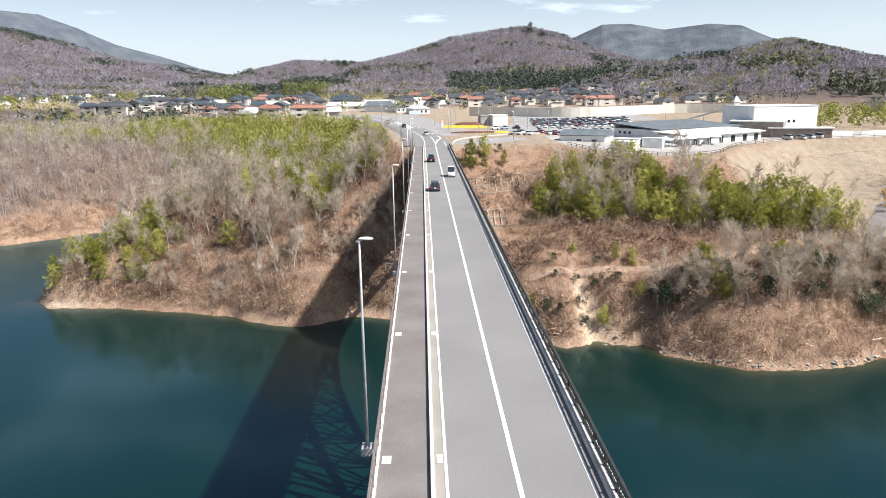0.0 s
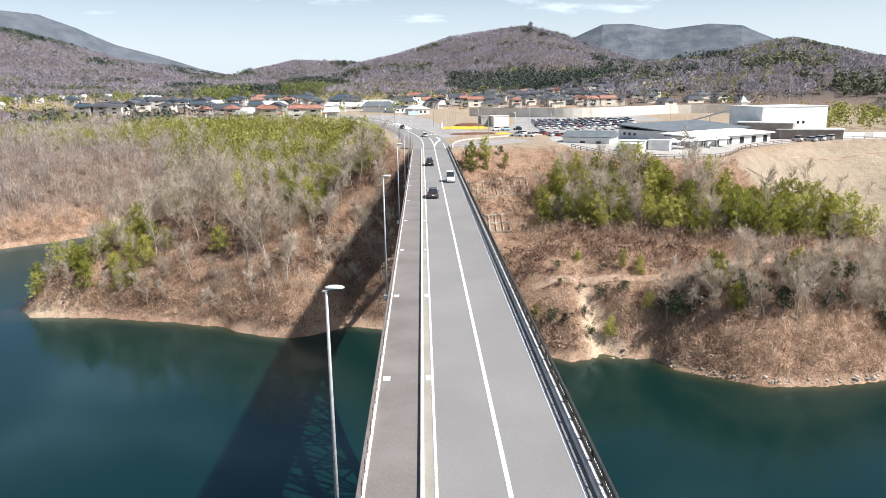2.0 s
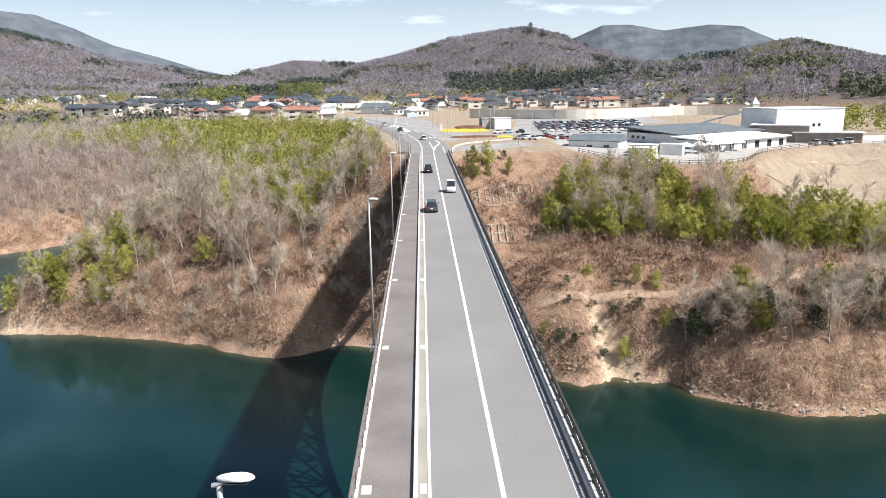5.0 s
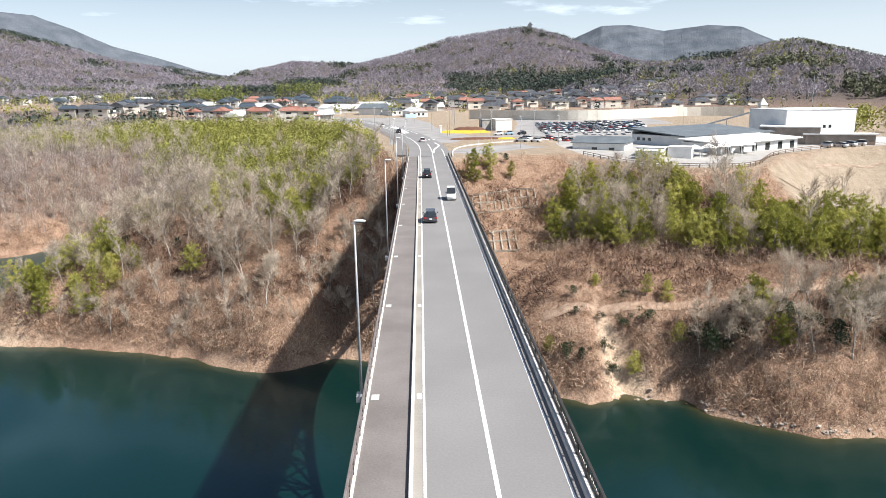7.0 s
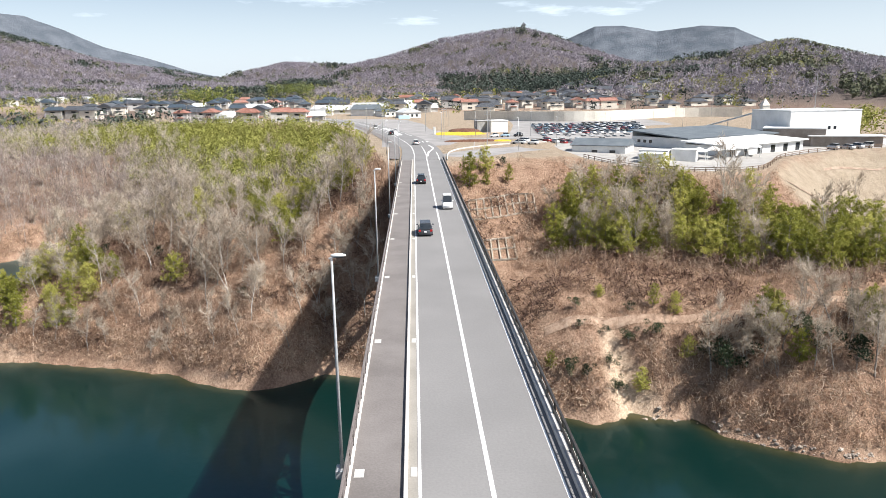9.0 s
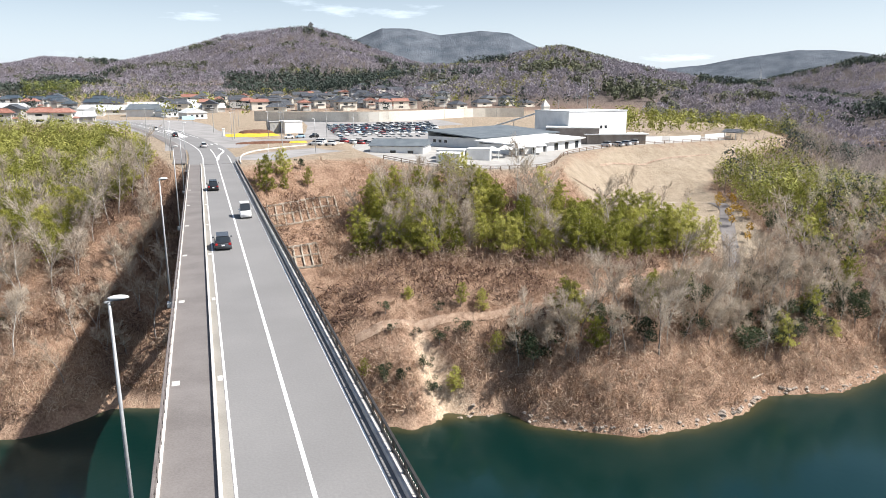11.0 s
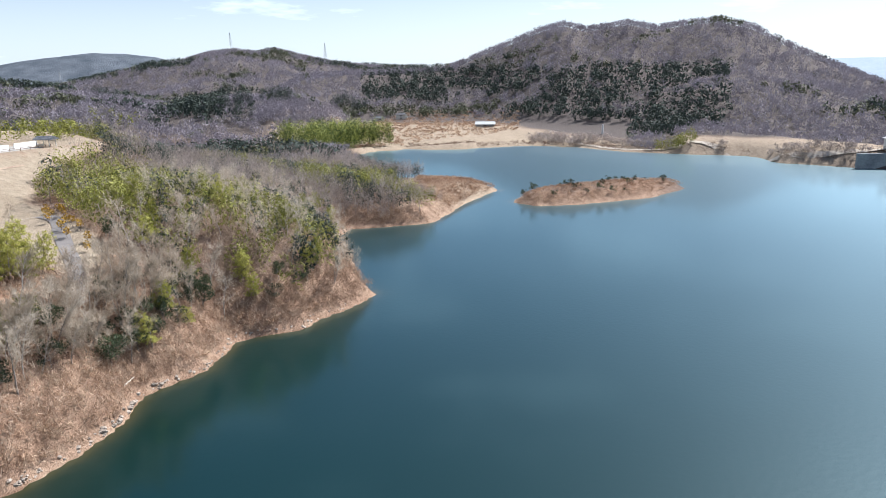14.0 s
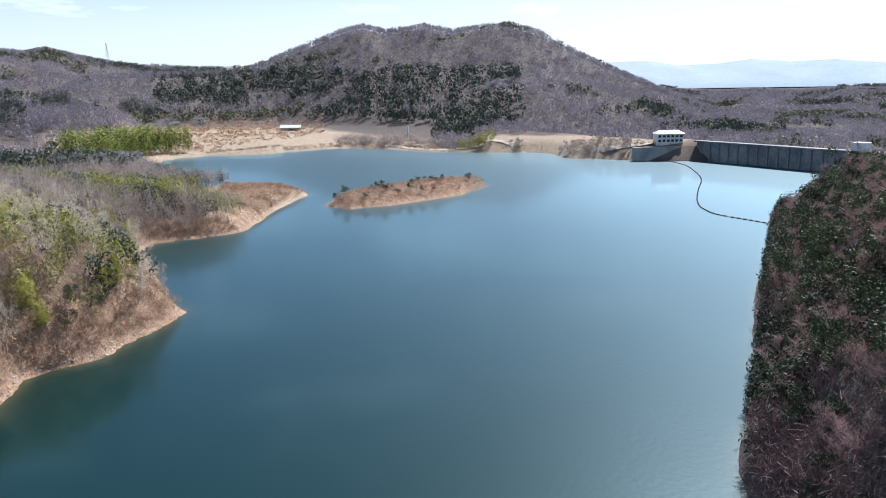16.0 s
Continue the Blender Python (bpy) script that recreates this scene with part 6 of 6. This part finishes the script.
# pale retaining wall behind the car park
wall_line = curve_through([(30, 452), (44, 441), (62, 424), (80, 413), (102, 413), (132, 433), (157, 446), (186, 436)], 4)
bm = bmesh.new()
for a, b in zip(wall_line, wall_line[1:]):
    add_bar(bm, (a.x, a.y, 2.2), (b.x, b.y, 2.2), .5, 5.4)
tagged(part("wall_north", bm, SUNLIT_WALL), "long pale concrete retaining wall behind the car park", "wall", kind="structure")
# flower beds
def hedge_bed(x, y, rz, l, w, mat, label, h=.7):
    bm = bmesh.new()
    bmesh.ops.create_grid(bm, x_segments=24, y_segments=6, size=1)
    for v in bm.verts:
        e = max(0, 1 - abs(v.co.x) ** 4) * max(0, 1 - abs(v.co.y) ** 3)
        v.co.z = h * e ** .5 + noise.noise(v.co * 5) * .15
        v.co.x *= l / 2
        v.co.y *= w / 2 * (1 - .35 * abs(v.co.x / (l / 2)))
    ob = part("flower_bed", bm, mat, None, "", True)
    ob.matrix_basis = pose(x, y, -.32, 0, 0, rz)
    return tagged(ob, label, "flower bed", "flower beds")


hedge_bed(20, 277, 2, 18, 4.5, BROWN_BED, "clipped brown hedge bed beside the junction")
hedge_bed(30.5, 276.5, 2, 6, 4, YELLOW_BLOOM, "bright yellow flower bed beside the junction", .5)
hedge_bed(19, 322, 6, 20, 24, YELLOW_BLOOM, "bright yellow flower bed round a brown hedge", .5)
hedge_bed(21.5, 330, 6, 13, 14, BROWN_BED, "mounded brown hedge inside a yellow bed", 1.6)
hall("gabled_shop", "white shop with a pale gabled roof by the road", -2.5, 502, 20, 12, 15, 3.6, WHITE, "gable", PALE_ROOF, 2.6, .6, [("S", p, .8, 1.4, 1.6) for p in (-3, 0, 3)])
hall("tiled_shop", "white building with a blue-grey hipped roof by the road", -31, 534, 70, 15, 17, 4.2, WHITE, "gable", METALROOF, 3.2, .8, [("E", p, 1, 1.8, 1.4) for p in (-5, 0, 5)])
hall("roadside_store", "small white store with a grey sheet roof by the road", -18, 521, 40, 9, 11, 3.4, WHITE, "gable", METALROOF, 1.6, .5, [("S", p, 1, 1.6, 1.2) for p in (-2, 2)])
hall("kiosk", "white flat-roofed roadside kiosk", 35, 331, 10, 7, 8, 4.4, WHITE, "flat", WHITE)
hall("public_toilet", "grey and white public toilet with a tree beside it", 28.5, 334, 10, 4, 5, 4.2, GREY_CONCRETE, "flat", GREY_CONCRETE)
board = tagged(empty("sign_board", -4, 415, 0, 8), "pale blue and white road sign board on two posts", "sign")
part("panel", box(-3, 3, -.08, .08, 2.2, 4.2, .02), SIGN_BLUE, board)
for sx in (-2, 2):
    part("post", bar((sx, .15, -.6), (sx, .15, 4.2), .18, sides=6), GALV, board)
obel = tagged(empty("stone_marker", 9, 318, -.3), "white stone marker beside the junction", "marker")
part("shaft", box(-.45, .45, -.45, .45, 0, 2.6, .1), WHITE, obel)
part("cap", box(-.55, .55, -.55, .55, 2.6, 3.0, .1), WHITE, obel)
# pines and bushes at the bridge end
for x, y, k, s in ((13.6, 201, "pine", .95), (18.1, 208, "pine", .72), (17.9, 204, "pine", .42), (23.4, 207.5, "pine", .45), (22.7, 212.5, "broad", .5), (-11, 222, "pine", .5), (-12.5, 226, "pine", .4), (-14, 240, "pine", .6)):
    plant(k, x, y, s, "rounded yellow-green young pine at the bridge's end" if k == "pine" else "small dark evergreen shrub at the bridge's end")
# plain paths on the meadow
DRY_GRASS = material("trodden_grass", [(0.2, 0.132, 0.092), (0.31, 0.215, 0.155), (0.4, 0.3, 0.222)], .95, .8, 7, .3)
EARTH_PATH = material("trodden_earth", [(0.2, 0.14, 0.1), (0.3, 0.22, 0.165), (0.4, 0.31, 0.24)], .95, .6, 8)


def meadow_path(points, w, mat, label, lift=.14):
    bm = strip(curve_through(points, 10), w, lift, lambda x, y: gz(x, y))
    return tagged(part("path", bm, mat), label, "path", kind="structure")


meadow_path(TERRACE, 1.5, DRY_GRASS, "pale trodden grass path along the brown bank", .1)
PATH_PALE = material("pale_path", [(0.33, 0.28, 0.23), (0.44, 0.39, 0.33)], .9, .5, 10)
meadow_path([(86, 196), (96, 200), (104, 206)], .6, EARTH_PATH, "pale concrete steps down the embankment", .25)
meadow_path([(98, 204), (112, 205), (124, 206), (132, 200)], .8, PATH_PALE, "pale footpath across the dry meadow")
meadow_path([(132, 200), (126, 188), (116, 176), (104, 160), (99, 154)], 3.2, WALK, "grey gravel track down to the wood")
meadow_path([(112, 226), (122, 232), (140, 238), (165, 243)], .6, EARTH_PATH, "pale path along the embankment")

# ---------------------------------------------------------------- round the lake
# concrete grid on the slope under the bridge's far end
def contour_y(x, z):
    """The y between the shore and the plateau at which the slope reaches height z."""
    lo, hi = 165.0, 207.0
    for _ in range(24):
        mid = (lo + hi) / 2
        lo, hi = (mid, hi) if gz(x, mid) < z else (lo, mid)
    return lo


def slope_grid(x0, x1, levels, nx, label):
    """Beams of a grid crib: level rows along the slope's contours, and ribs up the slope."""
    ob = tagged(empty("retaining_grid"), label, "retaining grid", "slope grids")
    X = np.linspace(x0, x1, nx + 1)
    P = [[Vector((x, contour_y(x, z) - .15, z + .15)) for x in X] for z in levels]
    for j, row in enumerate(P):
        for i, a in enumerate(row):
            if i < nx:
                part("beam", bar(a, row[i + 1], .3, .35), OLD_CONCRETE, ob)
            if j + 1 < len(P):
                part("beam", bar(a, P[j + 1][i], .3, .35), OLD_CONCRETE, ob)
    return ob


slope_grid(13.0, 29, (-11.4, -9.6, -7.9), 9, "weathered concrete grid holding the slope")
slope_grid(13.5, 22, (-18.2, -16.6, -15.0), 5, "weathered concrete grid lower on the slope")

# dam
# Darker and bluer than GREY_CONCRETE: the face's shade is in the colour.
SHADED_DAM = material("shaded_dam_concrete", [(0.12, 0.125, 0.13), (0.2, 0.205, 0.21), (0.29, 0.29, 0.29)], 0.9, 0.1, 9)
dam = tagged(empty("dam"), "grey concrete dam with panelled upstream face", "dam")
a, b = Vector((503, -96, 0)), Vector((352, -212, 0))
t = (b - a).normalized()
ang = math.degrees(math.atan2(t.y, t.x))
ln = (b - a).length
body = part("wall", box(0, ln, -4, 1.5, -60, -25.6, .1), SHADED_DAM, dam)
body.matrix_basis = pose(a.x, a.y, 0, 0, 0, ang)
cap = part("crest", box(-2, ln, -4.6, 2.0, -25.6, -24.6, .1), SHADED_DAM, dam)
cap.matrix_basis = pose(a.x, a.y, 0, 0, 0, ang)
rib = mesh_of("buttress", box(-.5, .5, -.9, 0, -48, -25.7, .05), SHADED_DAM)
for k in range(int(ln / 7)):
    piece("buttress", rib, dam, pose(a.x, a.y, 0, 0, 0, ang) @ pose(4 + 7 * k, -4.0, 0))
part("gate_house", box(-4, 4, -3, 3, -25, -20, .1), WHITE, dam).matrix_basis = pose(420, -162, 0, 0, 0, ang)
# bank road and quay wall on the far shore
quay = tagged(part("wall_east", box(0, 46, -1.2, 1.2, -46, -28.6, .1), GREY_CONCRETE), "dark stone quay wall by the dam", "wall", kind="structure")
quay.matrix_basis = pose(505, -95, 0, 0, 0, 97)
house_d = tagged(empty("dam_office", 512, -76, gz(512, -76), 96), "white two-storey dam office with a pale hipped roof", "building")
part("wall", box(-9, 9, -5, 5, -2, 6.4, .05), WHITE, house_d)
rf = part("roof", prism_roof(10, 18, 6.4, 2.2, 1.0, .5), PALE_ROOF, house_d)
rf.matrix_basis = pose(0, 0, 0, 0, 0, 90)
for s in range(2):
    for i in range(6):
        for y0 in (4.94, -5.08):
            win = part("window", box(-7.5 + 3 * i - 1, -7.5 + 3 * i + 1, y0, y0 + .14, 1.0 + 3.0 * s, 2.5 + 3.0 * s), GLASS, house_d)
            part("sill", box(-7.5 + 3 * i - 1.1, -7.5 + 3 * i + 1.1, y0 - .06, y0 + .2, .9 + 3.0 * s, 1.0 + 3.0 * s), GREY_CONCRETE, win)
bank_road = curve_through([(512, -84), (516, -50), (535, 0), (585, 40), (592, 100), (640, 150), (690, 190)], 6)
tagged(part("road", strip(bank_road, 5, .35, gz), PATH_PALE), "pale road along the far shore", "road", kind="structure")
# floating boom
boom = tagged(empty("floating_boom"), "curved string of dark floats across the water", "boom")
fl = mesh_of("float", bar((-.75, 0, 0), (.75, 0, 0), .7, sides=8), BLACK)
line = curve_through([(495, -74), (470, -78), (448, -76.5), (420, -73), (397, -68), (366, -58), (339, -50), (320, -45.5), (308, -44.5), (295, -46.5), (280, -57), (262, -68)], 14)
run = 0.0
last = line[0]
for p, q in zip(line, line[1:]):
    if (p - last).length > 2.6:
        piece("float", fl, boom, pose(p.x, p.y, WATER_Z + .12, 0, 0, math.degrees(math.atan2(q.y - p.y, q.x - p.x))))
        last = p
bm = bmesh.new()
for p, q in zip(line, line[1:]):
    add_bar(bm, (p.x, p.y, WATER_Z + .1), (q.x, q.y, WATER_Z + .1), .14)
part("cable", bm, BLACK, boom)
# farmhouses on the far field
settle(2, 828, 426, 30)
settle(0, 842, 402, 20)
settle(5, 745, 262, 10)
pil = tagged(part("concrete_pillar", box(-.8, .8, -.8, .8, 0, 9, .1), WHITE), "white concrete pillar on the far shore", "pillar")
pil.matrix_basis = pose(690, 130, gz(690, 130) - .2)


def grove(poly, n, h, w, k, size, mat, name, label, thin=.22, up=.8):
    xs, ys = [p[0] for p in poly], [p[1] for p in poly]
    x, y = rng.uniform(min(xs), max(xs), n * 4), rng.uniform(min(ys), max(ys), n * 4)
    ok = (inside_of(poly, x, y) > 0) & (shore_distance(x, y) > 1.5)
    x, y = x[ok][:n], y[ok][:n]
    f = rng.uniform(.75, 1.15, len(x))
    cloud(x, y, ground_z(x, y), h * f, w * f, k, size * f, thin, up, mat, name, label, "woods", shell=mat in (BAMBOO, WOOD_PINE, EVERGREEN_FAR))


grove([(500, 306), (542, 312), (573, 296), (584, 306), (572, 338), (530, 352), (495, 338)], 420, 22, 3.0, 60, 1.5, BAMBOO, "bamboo_grove", "yellow-green bamboo grove by the lake")
grove([(446, 312), (484, 304), (500, 318), (488, 344), (452, 340)], 170, 19, 3.0, 46, 1.4, BAMBOO, "bamboo_grove", "yellow-green bamboo grove by the lake")
grove([(620, 110), (640, 120), (670, 185), (640, 190), (622, 150)], 160, 8, 3.6, 44, 1.3, WOOD_TWIGS, "leafless_woods", "grey leafless thicket on the far shore")
grove([(590, 60), (606, 60), (622, 118), (600, 100)], 70, 7, 3.4, 44, 1.3, WOOD_TWIGS, "leafless_woods", "grey leafless thicket on the far shore")
grove([(576, 48), (592, 46), (598, 72), (582, 76)], 40, 10, 3.6, 44, 1.3, WOOD_PINE, "evergreen_woods", "green trees on the far shore")
grove([(500, -84), (514, -70), (520, -40), (536, -8), (566, 6), (584, 24), (584, 52), (572, 52), (566, 22), (524, -4), (508, -40), (497, -72)], 330, 2.6, 2.0, 18, 1.2, SHRUB, "dark_shrubs", "purple-brown brush on the far bank", .05, .8)
grove([(508, -60), (530, -50), (560, 5), (585, 30), (575, 35), (530, 0)], 130, 4.5, 2.6, 44, 1.1, WOOD_TWIGS, "leafless_woods", "grey brush on the far bank")
grove([(250, 160), (300, 150), (310, 170), (270, 200), (245, 185)], 330, 5.5, 1.9, 46, 1.0, WOOD_TWIGS, "leafless_woods", "grey-red leafless thicket on the spit", .06)
grove([(240, 172), (330, 200), (372, 205), (440, 275), (400, 300), (300, 260), (240, 215)], 650, 8.5, 2.5, 46, 1.3, WOOD_TWIGS, "leafless_woods", "grey leafless woods behind the spit", .06)
grove([(520, 300), (560, 300), (720, 220), (900, 260), (900, 420), (640, 420)], 1500, 2.0, 2.6, 18, 1.3, BRUSH, "dry_brush", "dry tufts on the far field")
grove([(290, 140), (372, 145), (368, 190), (300, 170)], 1900, 1.9, 1.5, 14, 1.1, BRUSH, "dry_brush", "dry reeds on the spit", .05)
grove([(318, 122), (316, 110), (324, 97), (341, 78), (352, 66), (379, 55), (393, 50), (394, 58), (383, 79), (364, 100), (344, 120)], 1700, 1.4, 1.5, 14, 1.0, BRUSH, "dry_brush", "dry grass on the islet", .05)
for x, y in scatter([(322, 122), (320, 108), (326, 98), (342, 80), (353, 68), (379, 56), (391, 52), (383, 78), (364, 98), (346, 116)], 26, 4.5):
    plant("broad", x, y, rng.uniform(.45, .75), "small dark evergreen shrub on the dry islet")
grove([(148, 300), (170, 285), (205, 268), (235, 290), (225, 350), (160, 345)], 110, 8, 2.4, 50, 1.0, WOOD_PINE, "pine_woods", "green garden pines behind the white block", .3, .5)
grove([(60, 418), (104, 420), (150, 452), (190, 442), (200, 470), (60, 470)], 90, 6, 2.2, 50, 1.0, WOOD_TWIGS, "leafless_woods", "leafless trees behind the retaining wall", .06, .6)
for cx, cy, w, n in ((579, 480, 16, 26), (604, 470, 15, 26), (655, 462, 22, 40), (815, 845, 26, 36), (560, 440, 13, 14), (862, 470, 16, 26), (885, 505, 22, 40)):
    grove([(cx - w, cy - w * .5), (cx, cy - w * .7), (cx + w, cy - w * .4), (cx + w * .9, cy + w * .5), (cx, cy + w * .7), (cx - w * .8, cy + w * .5)], n, 17, 3.6, 60, 1.3, EVERGREEN_FAR, "cedar_woods", "dark cedar clump on the wooded knoll", .26, 1.0)
for poly, n in (([(-215, 690), (-165, 682), (-160, 705), (-205, 712)], 60), ([(-160, 838), (-110, 826), (-108, 850), (-155, 858)], 60)):
    grove(poly, n, 18, 4.0, 50, 1.7, BAMBOO, "bamboo_grove", "yellow-green bamboo grove behind the houses")
grove([(574, 285), (584, 243), (604, 217), (630, 185), (617, 137), (582, 95), (598, 95), (634, 135), (648, 185), (620, 226), (598, 252), (590, 290)], 520, 2.4, 2.0, 18, 1.2, SHRUB, "dark_shrubs", "brown brush along the far field's edge", .05, .8)
grove([(570, 388), (640, 390), (655, 440), (600, 452), (562, 425)], 220, 10, 4.5, 46, 2.2, WOOD_BARE_HAZED, "leafless_woods", "grey leafless woods on the knoll", .12, .9)
# rocks along the water's edge
rock_rng = np.random.default_rng(3)
ROCKS = []
for k in range(4):
    bm = bmesh.new()
    bmesh.ops.create_icosphere(bm, subdivisions=2, radius=1)
    for v in bm.verts:
        v.co *= 1 + noise.noise(v.co * 1.3 + Vector((k * 7, 0, 0))) * .45
        v.co.z *= .62
    ROCKS.append(mesh_of("rock", bm, ROCK))
edge = curve_through([(153, 124), (137, 128), (123, 138), (108, 134), (95, 137), (86, 133), (74, 131), (63, 132), (55, 137), (49, 141), (37, 147)], 24)
for i in range(240):
    p = edge[int(rock_rng.integers(0, len(edge)))]
    tx, ty = p.x + rock_rng.normal(size=24) * 1.6, p.y + rock_rng.normal(size=24) * 1.6
    best = int(np.argmin(np.abs(shore_distance(tx, ty) - rock_rng.uniform(0.0, 0.7))))
    x, y = float(tx[best]), float(ty[best])
    s = rock_rng.uniform(.14, .42) * (1.4 if 80 < x < 92 else 1)
    ob = new("rock", ROCKS[int(rock_rng.integers(0, 4))])
    ob.matrix_basis = pose(x, y, max(gz(x, y), WATER_Z - .1) + .05, 0, 0, rock_rng.uniform(0, 360)) @ Matrix.Diagonal((s * 1.2, s, s, 1))
    tagged(ob, "pale grey-brown boulder on the water's edge", "rock", "shore rocks")
log = tagged(part("driftwood_log", bar((-2.4, 0, 0), (2.4, .3, .1), .4, sides=8, w2=.25), CREAM), "bleached driftwood log on the shore", "log")
log.matrix_basis = pose(93.5, 138.6, gz(93.5, 138.6) + .2, 0, 0, 12)
# yellow saplings by the gravel track
for k in range(15):
    x, y = 138 - 1.9 * k + rng.normal() * .6, 201 - 2.7 * k + rng.normal() * .8 + (6 if k % 2 else 0)
    sap = tagged(empty("sapling", x, y, gz(x, y)), "young tree with orange-yellow leaves by the track", "tree", "saplings")
    part("trunk", bar((0, 0, -.1), (0, 0, 1.2), .09, sides=5), BARK, sap)
    so = Soup()
    for _ in range(70):
        d = rng.normal(size=3)
        d /= np.linalg.norm(d)
        q = np.array([0, 0, 1.7]) + d * rng.uniform(.3, .75) * (1, 1, 1.2)
        so.sliver(q, q + wander(d, .6) * .4, .3)
    c = new("crown", so.mesh("crown", ORANGE_LEAF))
    c.parent = sap
# leafless trees on the meadow
for x, y, s in ((96, 192, .75), (103, 196, .85), (108, 190, .7), (100, 184, .6), (119, 196, .6), (70, 186, .7)):
    plant("bare", x, y, s, "lone leafless tree on the dry meadow")


# ---------------------------------------------------------------- marks on the hills
def at_bearing(az, r):
    x, y = CX + r * math.sin(radians(az)), CY + r * math.cos(radians(az))
    return x, y, gz(x, y)


x, y, z = at_bearing(8.7, 1840)
lk = tagged(empty("lookout_tower", x, y, z), "small lookout tower on the wooded hilltop", "tower")
part("shaft", box(-4, 4, -4, 4, -4, 17, .3), GREY_CONCRETE, lk)
part("roof", prism_roof(10, 10, 17, 7, 1, 1), TILE_DARK, lk)


def pylon(az, r, h):
    x, y, z = at_bearing(az, r)
    ob = tagged(empty("power_pylon", x, y, z - 2), "steel lattice power pylon on a hill", "pylon", "pylons")
    for sx in (-1, 1):
        for sy in (-1, 1):
            part("leg", bar((sx * h * .08, sy * h * .08, 0), (sx * .5, sy * .5, h), .35), GALV, ob)
    for k, f in enumerate((.62, .76, .9)):
        part("crossarm", bar((-h * .13, 0, h * f), (h * .13, 0, h * f), .45), GALV, ob)
    for k in range(6):
        z0, z1 = h * k / 6, h * (k + 1) / 6
        w0, w1 = h * .08 * (1 - k / 6) + .5, h * .08 * (1 - (k + 1) / 6) + .5
        for s in (-1, 1):
            part("brace", bar((-w0, s * w0, z0), (w1, s * w1, z1), .28), GALV, ob)
            part("brace", bar((s * w0, -w0, z0), (s * w1, w1, z1), .28), GALV, ob)


for az, r, h in ((54.2, 2350, 62), (61.2, 2450, 66), (42.5, 2600, 50)):
    pylon(az, r, h)
